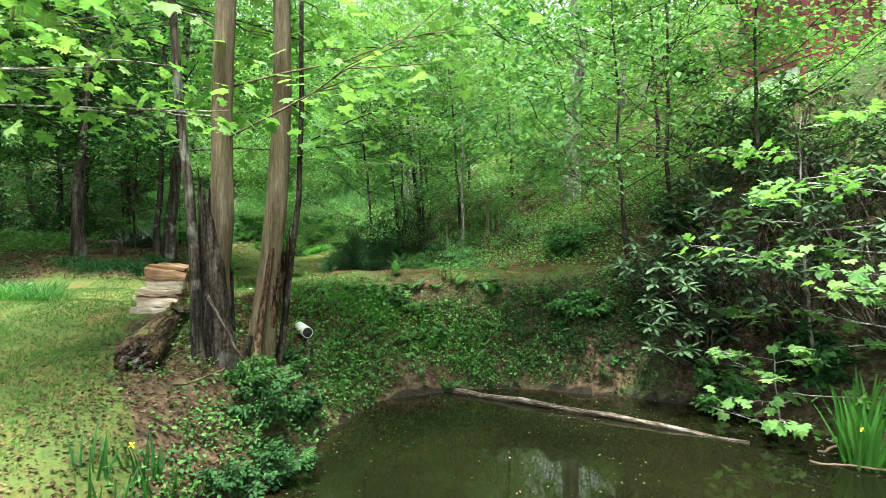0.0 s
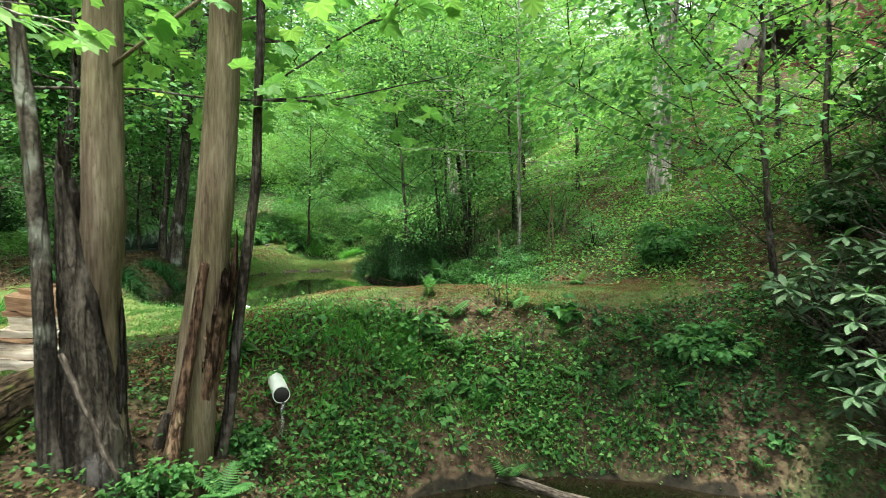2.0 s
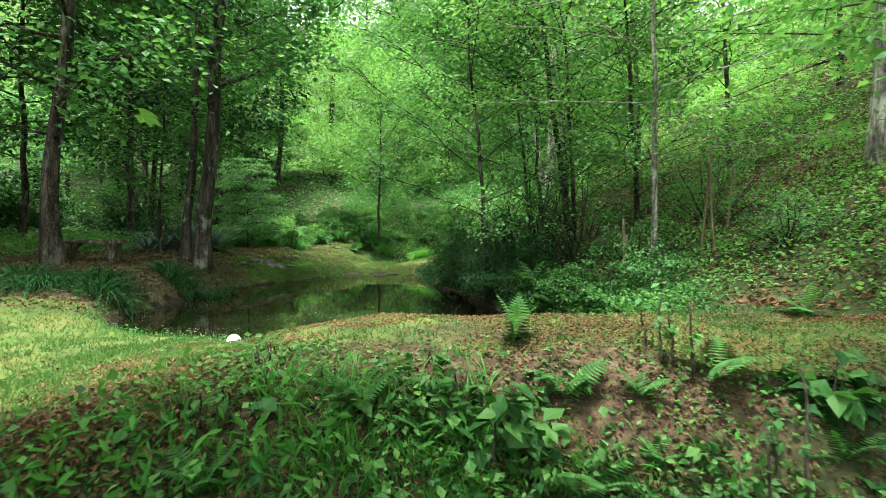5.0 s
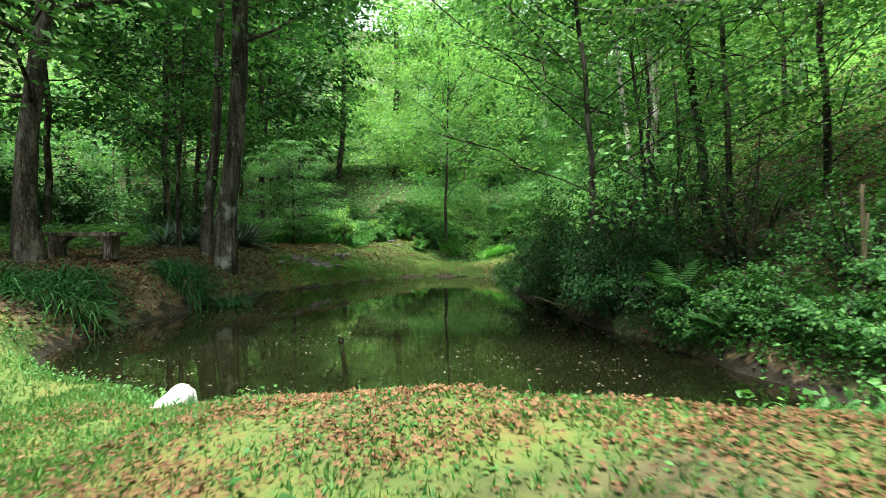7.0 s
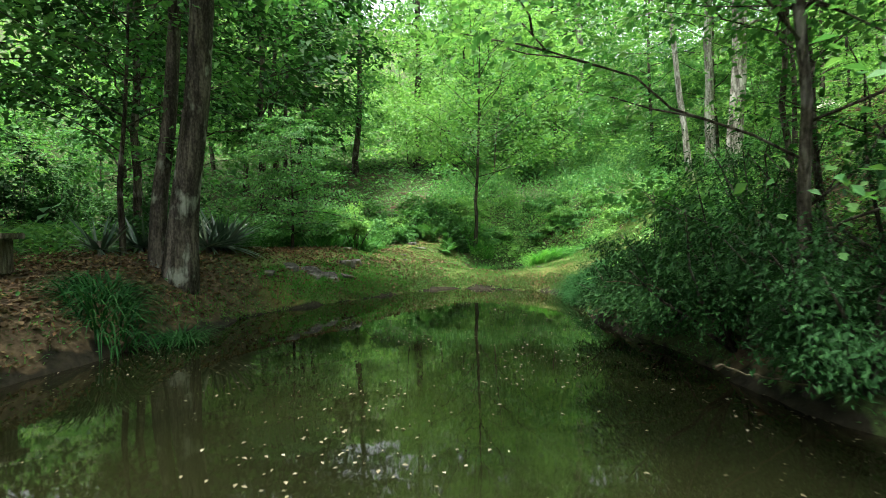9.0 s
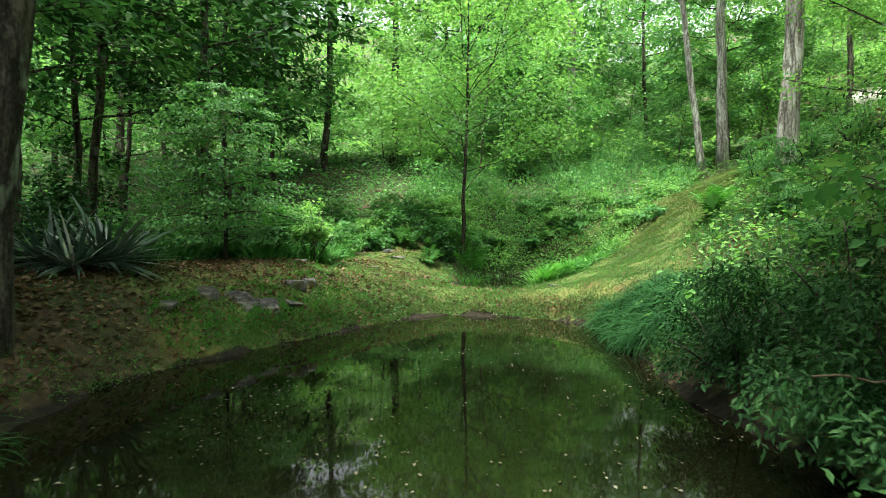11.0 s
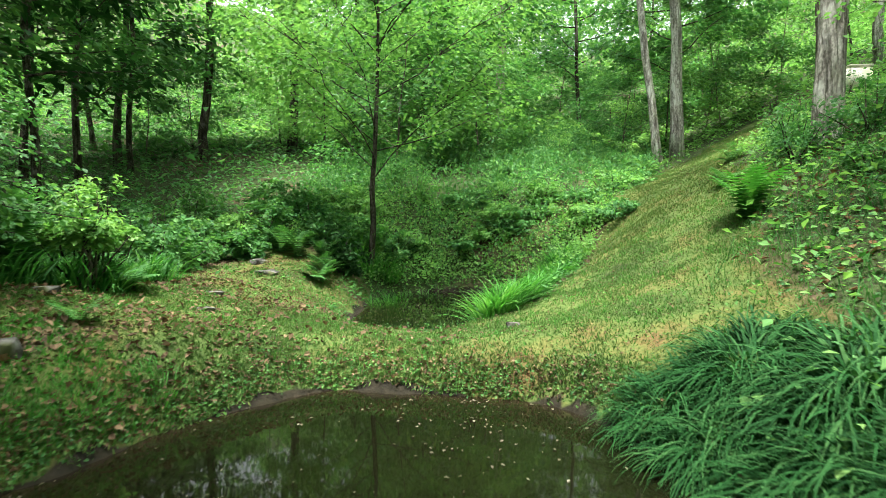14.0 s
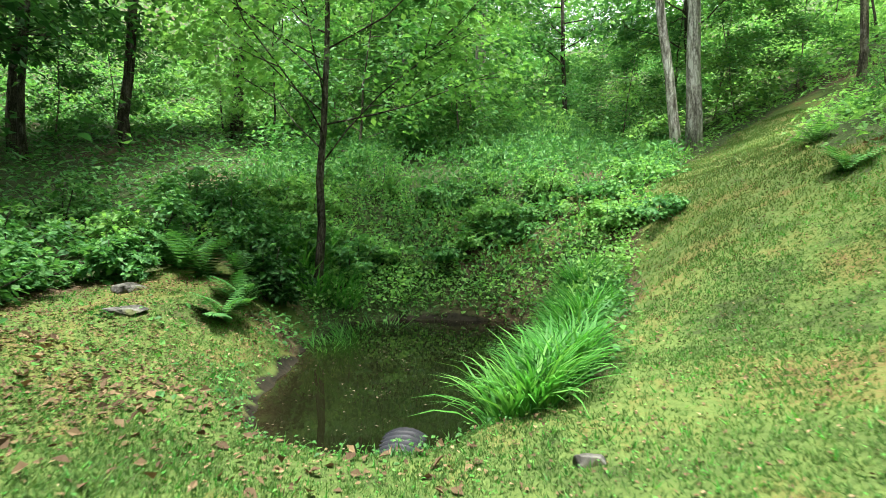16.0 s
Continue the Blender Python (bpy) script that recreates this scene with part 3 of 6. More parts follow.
def stem_path(base, top, wander, n, g):
    base, top = np.array(base, float), np.array(top, float)
    s = np.linspace(0, 1, n)[:, None]
    off = np.cumsum(g.normal(0, wander, (n, 3)), axis=0)
    off -= off[0] + s * (off[-1] - off[0])
    off[:, 2] *= 0.2
    return base + s * (top - base) + off


def tree_parts(height, r0, seed, lean=(0, 0), crown_from=0.4, spread=3.0, limbs=14, leaves=5000, leaf=0.12, template=DIAMOND, flare=1.5, up=0.35,
               sides=9, wander=0.06, droop=0.0, limb_r=0.28, layer=0.16, rough=0.05, tip=0.12, twig_n=4, twig_sides=4, rings=0, ridge=0.1, arc=None, bow=0.0):
    """Trunk, limbs and crown of a tree that stands at the origin: (verts, faces) three times."""
    g = np.random.default_rng(seed)
    n = 14
    path = stem_path((0, 0, -0.25), (lean[0], lean[1], height), wander * height / 14, n, g)
    s = np.linspace(0, 1, n)
    path[:, 0] += bow * np.sin(2 * np.pi * s)
    rad = r0 * ((1 - s) * (1 - tip) + tip) * (1 + (flare - 1) * np.exp(-s * height / 0.55))
    trunk = furrowed(path, rad, sides, rings, seed, ridge) if rings else tube(path, rad, sides, seed, rough)
    pieces, twigs = [], []
    for k in range(limbs):
        at = crown_from + (0.98 - crown_from) * (k + g.random() * 0.8) / limbs
        p0 = np.array([np.interp(at, s, path[:, j]) for j in range(3)])
        r1 = np.interp(at, s, rad)
        ang = 2.4 * k + g.normal(0, 0.35)
        if arc:
            ang = radians(arc[0] + (arc[1] - arc[0]) * ((0.618 * k) % 1))
        shape = math.sin(math.pi * min(1, 0.22 + 0.78 * (at - crown_from) / (1 - crown_from))) ** 0.6
        ln = spread * shape * g.uniform(0.7, 1.15) + 0.3
        dirn = np.array([math.cos(ang), math.sin(ang), up * g.uniform(0.5, 1.4)])
        end = p0 + dirn * ln
        lp = stem_path(p0, end, 0.05 * ln, 6, g)
        lp[:, 2] -= droop * ln * np.linspace(0, 1, 6) ** 2
        pieces.append(tube(lp, np.linspace(min(r1 * 0.8, max(0.012, r0 * limb_r * (0.4 + ln / spread * 0.6))), 0.006, 6), 5, seed + k))
        for q in range(twig_n):
            sg = g.uniform(0.25, 1.0)
            b = np.array([np.interp(sg, np.linspace(0, 1, 6), lp[:, j]) for j in range(3)])
            a2 = ang + g.uniform(-1.3, 1.3)
            e2 = b + np.array([math.cos(a2), math.sin(a2), up * 0.6 - droop]) * ln * g.uniform(0.2, 0.45)
            tp = stem_path(b, e2, 0.02 * ln, 4, g)
            pieces.append(tube(tp, np.linspace(0.006 * (1 + ln / 4), 0.003, 4), twig_sides, seed + k + q, capped=False))
            twigs.append((b, e2, ln))
        twigs.append((lp[2], lp[-1], ln))
    limb = joined(pieces) if pieces else None
    m = len(twigs)
    pick = g.integers(0, m, leaves)
    B, E, L = np.array([t[0] for t in twigs])[pick], np.array([t[1] for t in twigs])[pick], np.array([t[2] for t in twigs])[pick]
    along = g.random(leaves)[:, None] ** 0.7
    side = g.normal(0, 0.13, (leaves, 3)) * L[:, None]
    side[:, 2] *= layer / 0.13 * 0.55
    pos = B + along * (E - B) * 1.12 + side
    out = np.arctan2(E[:, 1] - B[:, 1], E[:, 0] - B[:, 0]) - np.pi / 2 + g.normal(0, 0.9, leaves)
    rot = rotations(out, g.normal(-0.25 - droop, 0.35, leaves), g.normal(0, 0.4, leaves))
    crown = scattered(template, pos, rot, leaf * g.uniform(0.65, 1.25, leaves))
    return trunk, limb, crown


def tree(name, x, y, bark, leafage, label, category="tree", group="", sink=0.1, turn=0, **kw):
    t, l, c = tree_parts(**kw)
    ob = empty_at(name, pose(*ground_point(x, y, sink), 0, 0, turn))
    child("trunk", mesh_of("trunk", *(joined([t, l]) if l else t), bark, True), ob)
    child("crown", mesh_of("crown", *c, leafage), ob)
    return tagged(ob, label, category, group)


def stuff(name, vf, material, label, category):
    ob = new(name, mesh_of(name, *vf, material))
    return tagged(ob, label, category, kind="stuff")


def on_ground(n, g, where, chance, margin=0.03):
    """Random places in a rectangle (x0, x1, y0, y1), kept by chance(x, y), off the water."""
    x0, x1, y0, y1 = where
    xs, ys = [], []
    got = 0
    for _ in range(12):
        x, y = g.uniform(x0, x1, 2 * n), g.uniform(y0, y1, 2 * n)
        dry = np.minimum.reduce([shore_distance(x, y, p) for p in (POND_LOWER, POND_MIDDLE, POND_UPPER)]) > margin
        keep = dry & (g.random(2 * n) < chance(x, y))
        xs.append(x[keep])
        ys.append(y[keep])
        got += keep.sum()
        if got >= n:
            break
    x, y = np.concatenate(xs)[:n], np.concatenate(ys)[:n]
    return np.stack([x, y, ground_height(x, y)], 1)


# ---- ground and water ----
def ground_sheet():
    xs = np.concatenate([-np.geomspace(400, 16.3, 46), np.arange(-16, 8.0, 0.14), np.geomspace(8.1, 400, 52)])
    ys = np.concatenate([-np.geomspace(200, 0.3, 30), np.arange(0, 4, 0.25), np.arange(4, 47, 0.14), np.geomspace(47.2, 500, 50)])
    X, Y = np.meshgrid(xs, ys)
    Z = ground_height(X, Y)
    nx, ny = len(xs), len(ys)
    idx = np.arange(nx * ny).reshape(ny, nx)
    f = np.stack([idx[:-1, :-1], idx[:-1, 1:], idx[1:, 1:], idx[1:, :-1]], -1).reshape(-1, 4)
    me = mesh_of("ground", np.stack([X, Y, Z], -1).reshape(-1, 3), f, GROUND, True)
    for nm, val in zip(("moss", "green", "mud"), cover(X, Y)):
        me.attributes.new(nm, "FLOAT", "POINT").data.foreach_set("value", val.ravel().astype(np.float32))
    return tagged(new("ground", me), "mossy forest ground with leaf litter and banks", "ground", kind="structure")


ground_sheet()


def pond(name, poly, level, label):
    p = rounded(poly)
    x0, y0, x1, y1 = p[:, 0].min() - 0.7, p[:, 1].min() - 0.7, p[:, 0].max() + 0.7, p[:, 1].max() + 0.7
    xs, ys = np.arange(x0, x1, 0.2), np.arange(y0, y1, 0.2)
    X, Y = np.meshgrid(xs, ys)
    D = shore_distance(X, Y, poly)
    idx = np.arange(X.size).reshape(X.shape)
    near = (D < 0.7)
    ok = near[:-1, :-1] & near[1:, 1:] & near[:-1, 1:] & near[1:, :-1]
    f = np.stack([idx[:-1, :-1], idx[:-1, 1:], idx[1:, 1:], idx[1:, :-1]], -1)[ok]
    me = mesh_of(name, np.stack([X, Y, np.full_like(X, level)], -1).reshape(-1, 3), f, WATER, True)
    me.attributes.new("shallow", "FLOAT", "POINT").data.foreach_set("value", smooth(-0.3, 0.05, D).ravel().astype(np.float32))
    return tagged(new(name, me), label, "pond", kind="structure")


pond("water_lower", POND_LOWER, LOWER, "dark still pond water with floating leaf bits")
pond("water_middle", POND_MIDDLE, MIDDLE, "dark green pond water mirroring the woods")
pond("water_upper", POND_UPPER, UPPER, "small murky pond below a steep bank")

# ---- trees ----
snag = tree("snag_tree", -2.87, 7.45, BARE_WOOD, LEAF_SPRING, "old pale trunk with a broken dark bark sheath", sides=26, rings=110, ridge=0.07,
            height=9, r0=0.165, seed=3, lean=(0.0, 0.25), crown_from=0.31, spread=3.3, limbs=13, leaves=950, leaf=0.17, arc=(-25, 205), template=MAPLE, flare=1.25, tip=0.5, wander=0.03, up=0.3, limb_r=0.1)


def bark_sheath(parent, material, label, tops, r0, r1, seed, drift=(0.0, 0.0), ridge=0.12):
    """Loose bark round the lower trunk, broken off at its own height on each side; tops: heights behind, on one side, in front and on the other."""
    g = np.random.default_rng(seed)
    n, rings = 36, 46
    s = np.linspace(0, 1, 14)
    p = np.stack([drift[0] * s, drift[1] * s, -0.2 + 2.6 * s], 1)
    v, f = furrowed(p, r0 + (r1 - r0) * s ** 0.6 + 0.05 * np.exp(-s * 9), n, rings, seed, ridge)
    f = f[: (rings - 1) * n * 2]
    a = np.linspace(0, 4, n, endpoint=False)
    top = np.interp(a, np.arange(5), [*tops, tops[0]]) + g.normal(0, 0.13, n)
    ring = v[: rings * n].reshape(rings, n, 3)
    ring[:, :, 2] = -0.2 + (ring[:, :, 2] + 0.2) / 2.6 * (top[None] + 0.2)
    child("bark_sheath", mesh_of("bark_sheath", v[: rings * n], f, material, True), parent, label)


bark_sheath(snag, BARK_DARK, "dark split bark, broken off above", (1.9, 2.45, 2.05, 0.8), 0.235, 0.2, 12, (-0.04, -0.03))
leaning = tree("leaning_tree", -2.63, 8.12, BARE_WOOD, LEAF_SPRING, "bare grey-brown trunk leaning over the pond bank", sides=26, rings=110, ridge=0.07,
               height=10, r0=0.168, seed=4, lean=(0.72, 0.3), crown_from=0.5, spread=2.4, limbs=8, leaves=420, leaf=0.17, arc=(-25, 205), template=MAPLE, flare=1.45, tip=0.42, wander=0.012, limb_r=0.1, bow=0.12)
bark_sheath(leaning, BARK_RED, "reddish bark peeling off the lower trunk", (1.5, 0.55, 0.9, 1.75), 0.2, 0.172, 13, (0.28, 0.07), 0.1)


def side_root(parent, path, r, material, label):
    """A dead side stem or root that hugs the trunk."""
    p = np.array(path, float)
    t = np.linspace(0, 1, len(p))
    q = np.stack([np.interp(np.linspace(0, 1, 16), t, p[:, k]) for k in range(3)], 1)
    child("side_stem", mesh_of("side_stem", *furrowed(q, r * np.linspace(1.15, 0.55, 16), 12, 40, 5, 0.12), material, True), parent, label)


side_root(leaning, [(0.16, -0.62, -0.45), (0.12, -0.42, 0.0), (0.13, -0.24, 0.5), (0.2, -0.14, 1.1), (0.27, -0.1, 1.6)], 0.062, BARK_RED, "dark dead side stem hugging the trunk")
side_root(leaning, [(-0.2, -0.35, -0.15), (-0.1, -0.22, 0.08), (-0.02, -0.16, 0.4)], 0.06, BARK_BROWN, "splintered root flare")
tree("slim_stem_tree", -3.02, 7.22, BARK_LICHEN, LEAF_SPRING, "slim lichened stem growing beside the old trunk", sides=12, rings=70, ridge=0.1,
            height=8, r0=0.066, seed=31, lean=(-0.45, -0.3), crown_from=0.34, spread=3.4, limbs=14, leaves=1300, leaf=0.17, arc=(60, 235), template=MAPLE, flare=1.7, tip=0.5, wander=0.05, up=0.25, limb_r=0.16)
tree("slim_stem_tree", -2.42, 8.25, BARK_DARK, LEAF_SPRING, "thin dark stem hugging the leaning trunk", sides=12, rings=60, ridge=0.08,
     height=8.5, r0=0.05, seed=35, lean=(0.72, 0.3), crown_from=0.36, spread=1.9, limbs=9, leaves=420, leaf=0.17, arc=(-25, 205), template=MAPLE, flare=1.3, tip=0.4, wander=0.03, up=0.3, limb_r=0.18, bow=0.1)
tree("oak_tree", 3.95, 18.0, BARK_GREY, LEAF_SPRING, "tall pale grey trunk on the hillside", height=20, r0=0.25, seed=5, lean=(0.0, -0.5),
     sides=16, rings=60, crown_from=0.28, spread=4.8, limbs=22, leaves=6500, leaf=0.18, flare=1.2, tip=0.3)
tree("double_tree", -9.82, 20.68, BARK_LICHEN, LEAF_MID, "tall lichen-spotted trunk beside the pond", height=18, r0=0.19, seed=6, lean=(0.9, 0.4),
     crown_from=0.24, spread=3.6, sides=16, rings=60, limbs=22, leaves=8500, leaf=0.17, flare=1.5, tip=0.25)
tree("double_tree", -10.22, 20.7, BARK_LICHEN, LEAF_MID, "slimmer lichen-spotted trunk beside its twin", height=16, r0=0.11, seed=7, lean=(0.5, 0.6),
     crown_from=0.3, spread=3.2, sides=16, rings=60, limbs=18, leaves=4500, leaf=0.17, flare=1.3, tip=0.2)
tree("bench_tree", -11.1, 17.75, BARK_DARK, LEAF_MID, "dark trunk with a flared base beside a bench", height=15, r0=0.17, seed=8, lean=(0.3, 0.3),
     crown_from=0.16, spread=4.4, sides=16, rings=60, limbs=22, leaves=12000, leaf=0.16, flare=1.7, tip=0.2)
tree("slender_tree", -10.25, 35.0, BARK_DARK, LEAF_SPRING, "slender young tree at the upper pond", height=9.5, r0=0.08, seed=9, lean=(0.25, 0.1),
     crown_from=0.24, spread=3.3, limbs=30, leaves=17000, leaf=0.13, flare=1.2, up=0.7, tip=0.08, limb_r=0.2)
tree("hillside_oak", -1.78, 32.4, BARK_GREY, LEAF_SPRING, "thick furrowed grey trunk beside the grassy path", height=20, r0=0.205, seed=10, lean=(0.1, -0.2),
     sides=18, rings=70, ridge=0.12, crown_from=0.2, spread=4.2, limbs=24, leaves=4500, leaf=0.16, flare=1.12, tip=0.3)
tree("path_tree", -2.6, 42.9, BARK_GREY, LEAF_SPRING, "pale slim leaning trunk at the path edge", height=18, r0=0.15, seed=11, lean=(-2.2, 0.2), wander=0.02,
     crown_from=0.4, spread=3.6, limbs=18, leaves=4000, leaf=0.18, flare=1.3, tip=0.3)
tree("path_tree", -1.75, 44.7, BARK_GREY, LEAF_SPRING, "pale straight trunk behind the path edge", height=20, r0=0.24, seed=12, lean=(-0.4, 0.2), wander=0.02,
     crown_from=0.4, spread=3.6, limbs=18, leaves=4000, leaf=0.18, flare=1.25, tip=0.3)
for k, (x, y, h, sp, n) in enumerate([(5.5, 8.3, 3.9, 1.35, 380), (4.75, 8.0, 1.5, 0.55, 150), (6.0, 7.3, 3.0, 1.2, 260)]):
    tree("young_maple", x, y, BARK_GREY, LEAF_SPRING, "thin pale sapling with bright lobed leaves over the pond", sides=7, height=h, r0=0.012 + 0.006 * h, seed=14 + 60 * k, lean=(-0.14 * h, -0.06 * h),
         crown_from=0.2, spread=sp, limbs=11, leaves=n, leaf=0.15, template=MAPLE, flare=1.1, up=0.15, wander=0.1, limb_r=0.3, layer=0.1)
tree("young_maple", -6.0, 5.3, BARK_GREY, LEAF_SPRING, "slim maple sapling with broad bright leaves beside the lawn", sides=7, height=6.0, r0=0.05, seed=77, lean=(0.5, 0.4),
     crown_from=0.45, spread=2.9, limbs=13, leaves=620, leaf=0.17, arc=(-35, 60), template=MAPLE, flare=1.1, up=0.1, wander=0.08, limb_r=0.22, layer=0.1)
tree("hemlock_sapling", -11.75, 26.0, BARK_DARK, LEAF_MID, "young feathery hemlock with drooping layered boughs", sides=7, height=3.3, r0=0.045, seed=15, lean=(-0.12, 0.1),
     crown_from=0.2, spread=0.98, limbs=46, leaves=13000, leaf=0.066, flare=1.1, up=0.25, droop=0.3, layer=0.08, wander=0.03, tip=0.05)
tree("bank_sapling", -11.05, 20.85, BARK_DARK, LEAF_MID, "thin dark sapling beside the lichened trunks", sides=7, height=5.5, r0=0.05, seed=17, lean=(0.15, 0.1),
     crown_from=0.25, spread=1.5, limbs=18, leaves=2600, leaf=0.12, flare=1.2, up=0.5, wander=0.06, tip=0.1)
tree("pale_sapling", 0.57, 17.6, BARK_GREY, LEAF_SPRING, "thin straight sapling with feathery pale leaves", sides=7, height=8.5, r0=0.055, seed=16, lean=(0.1, 0.1),
     crown_from=0.22, spread=2.5, limbs=30, leaves=12000, leaf=0.078, limb_r=0.12, flare=1.2, up=0.3, droop=0.1, layer=0.07, wander=0.04, tip=0.08)
for k, (x, y, h, sp, lf, nm, lab) in enumerate([
        (6.0, 10.9, 6.8, 2.7, LEAF_SPRING, "hillside_maple", "young maple screening the red house"),
        (4.9, 12.6, 7.5, 2.6, LEAF_SPRING, "hillside_maple", "spreading young maple with bright layered leaves"),
        (6.4, 17.4, 9.0, 2.8, LEAF_SPRING, "hillside_maple", "maple with fresh leaves high on the slope"),
        (2.6, 21.5, 8.0, 3.4, LEAF_SPRING, "hillside_maple", "young maple among hillside undergrowth"),
        (5.6, 24.0, 11.0, 4.0, LEAF_SPRING, "hillside_maple", "maple with fresh leaves on the wooded slope"),
        (1.2, 26.5, 10.0, 3.8, LEAF_SPRING, "hillside_maple", "maple with fresh leaves on the wooded slope"),
        (1.6, 35.2, 7.0, 2.6, LEAF_SPRING, "path_maple", "young maple with bright leaves near the path"),
        (4.2, 40.3, 8.0, 3.2, LEAF_SPRING, "path_maple", "young maple with bright leaves uphill of the path"),
        (0.6, 20.3, 7.5, 3.2, LEAF_SPRING, "bank_beech", "young beech with flat layered boughs above the pond"),
        (-1.5, 24.8, 7.5, 3.2, LEAF_MID, "bank_beech", "young beech shading the shore shrubs"),
        (-0.9, 28.2, 8.0, 3.2, LEAF_SPRING, "bank_beech", "young beech beside the path"),
        (3.7, 11.6, 7.0, 3.6, LEAF_MID, "bank_beech", "young beech shading the dam's end"),
        (-2.3, 19.3, 7.5, 2.3, LEAF_MID, "bank_beech", "small beech overhanging the pond shore"),
        (-0.6, 19.9, 6.5, 2.9, LEAF_MID, "bank_beech", "small beech spreading over the dark shore"),
        (-1.7, 22.2, 6.0, 2.8, LEAF_MID, "bank_beech", "slim beech shading the dark shore")]):
    tree(nm, x, y, BARK_DARK, lf, lab, height=h, r0=0.022 + 0.0045 * h, seed=40 + k, lean=(-0.5, -0.3), crown_from=0.38 if x < -1 and y > 22 else 0.1 if nm == "bank_beech" else 0.2, spread=sp, limbs=26, leaves=13000 if k == 11 else 4500 if k == 0 else 4000 if nm == "hillside_maple" else 10000, limb_r=0.09,
         leaf=0.085 if nm == "bank_beech" and k != 11 else 0.12, flare=1.3, up=0.55, layer=0.1, sides=8, template=OVAL if y < 13 else DIAMOND)

tree("overhanging_maple", -0.7, 21.4, BARK_DARK, LEAF_SPRING, "maple reaching out over the dark shore shrubs", height=9.0, r0=0.085, seed=58, lean=(-1.2, -0.4), crown_from=0.34, spread=3.3,
     limbs=24, leaves=9000, leaf=0.085, template=DIAMOND, flare=1.3, up=0.3, layer=0.09, limb_r=0.12, arc=(95, 290))

# ---- woods ----
def sky_gap(x, y, z, width=2.4):
    """True where a crown would close the gap in the canopy beyond the ponds."""
    dx, dy = x + 6.5, y - 21.0
    along, across = -0.49 * dx + 0.872 * dy, 0.872 * dx + 0.49 * dy
    return (along > 14) & (np.abs(across) < width) & (z > 1.2 + 0.36 * along)


def forest():
    """Woods all round the clearing: a few kinds of tree, copied."""
    g = np.random.default_rng(77)
    kinds = []
    for k, (bark, leafage, h, r, cf, sp, nl, lf, lb) in enumerate([
            (BARK_DARK, LEAF_MID, 17, 0.13, 0.2, 3.8, 5600, 0.29, "tall dark-trunked forest tree in leaf"),
            (BARK_BROWN, LEAF_SPRING, 19, 0.14, 0.14, 4.2, 5200, 0.26, "tall forest tree with bright spring leaves"),
            (BARK_GREY, LEAF_SPRING, 22, 0.15, 0.18, 4.2, 5200, 0.26, "tall pale-trunked forest tree in leaf"),
            (BARK_DARK, LEAF_DARK, 15, 0.13, 0.22, 3.4, 5600, 0.29, "dark shady forest tree"),
            (BARK_DARK, LEAF_SPRING, 8, 0.045, 0.06, 2.6, 6000, 0.19, "young understorey tree with fresh leaves"),
            (BARK_BROWN, LEAF_MID, 6, 0.04, 0.05, 2.4, 6000, 0.185, "young understorey tree in leaf")]):
        kinds.append(tree("forest_tree", 60 + 9 * k, 70, bark, leafage, lb, group="woods round the ponds", height=h, r0=r, seed=100 + k, lean=(g.normal(0, 0.5), g.normal(0, 0.5)),
                          crown_from=cf, spread=sp, limbs=26 if h > 10 else 16, leaves=nl, leaf=lf, flare=1.3, up=0.3, tip=0.15, twig_n=2, twig_sides=3, sides=7, template=SLIVER))
    spots = []

    def add(x, y, k):
        if 9 < x < 26 and 18.5 < y < 32:
            return
        if sky_gap(x, y, land(np.array(x), np.array(y)) + (17 if k < 4 else 5), 2.2):
            return
        if all((x - a) ** 2 + (y - b) ** 2 > 3.2 for a, b in spots):
            spots.append((x, y))
            copy_thing(kinds[k], pose(*ground_point(x, y, 0.1), 0, 0, g.uniform(0, 360)) @ Matrix.Scale(g.uniform(0.8, 1.2), 4))

    # shade trees close to the left bank
    for x, y, k in ((-15.2, 19.6, 0), (-14.6, 16.2, 3), (-17.5, 22.5, 3), (-19, 18.5, 0), (-18.5, 34, 0), (-19, 29, 3), (-16.6, 31.2, 3), (-17.2, 27.8, 0), (-20.5, 37.5, 3), (-22, 33, 0), (-15.6, 24.8, 3), (-21.5, 41, 0)):
        add(x, y, k)
    # left of the ponds
    for _ in range(46):
        x, y = g.uniform(-42, -14.5), g.uniform(12, 52)
        add(x, y, int(g.choice([0, 0, 3, 5, 5, 4]) if y < 35 else g.choice([0, 3, 5, 4, 0, 1])))
    # beyond the upper pond
    for _ in range(34):
        x, y = g.uniform(-26, 4), g.uniform(46, 78)
        add(x, y, int(g.choice([0, 0, 1, 2, 4, 5, 5]) if x < -8 else g.choice([4, 5, 5, 0, 1, 2])))
    # saplings at the edge of the meadow
    for _ in range(9):
        add(g.uniform(-21, -8.5), g.uniform(42.5, 47), int(g.choice([4, 5])))
    # right-hand hillside
    for _ in range(34):
        y = g.uniform(15, 66)
        x = max(toe(np.array([y]))[0] + g.uniform(11, 30), 18 if y < 24 else -99)
        if 40 < y < 64 and x < 17:
            continue
        add(float(x), y, int(g.choice([1, 2, 2, 4, 4, 4, 5])))
    # low growth under the trees beyond the path and the small pond
    for _ in range(30):
        add(g.uniform(-20, 14), g.uniform(47, 68), int(g.choice([4, 5, 5])))
    # behind the start of the walk
    for _ in range(7):
        a = g.uniform(np.pi, 2 * np.pi)
        add(30 * np.cos(a), -4 + 26 * np.sin(a), int(g.choice([0, 1, 2])))
    # left of the lower lawn
    for _ in range(10):
        add(g.uniform(-26, -13.5), g.uniform(0, 13), int(g.choice([0, 3, 1])))


forest()


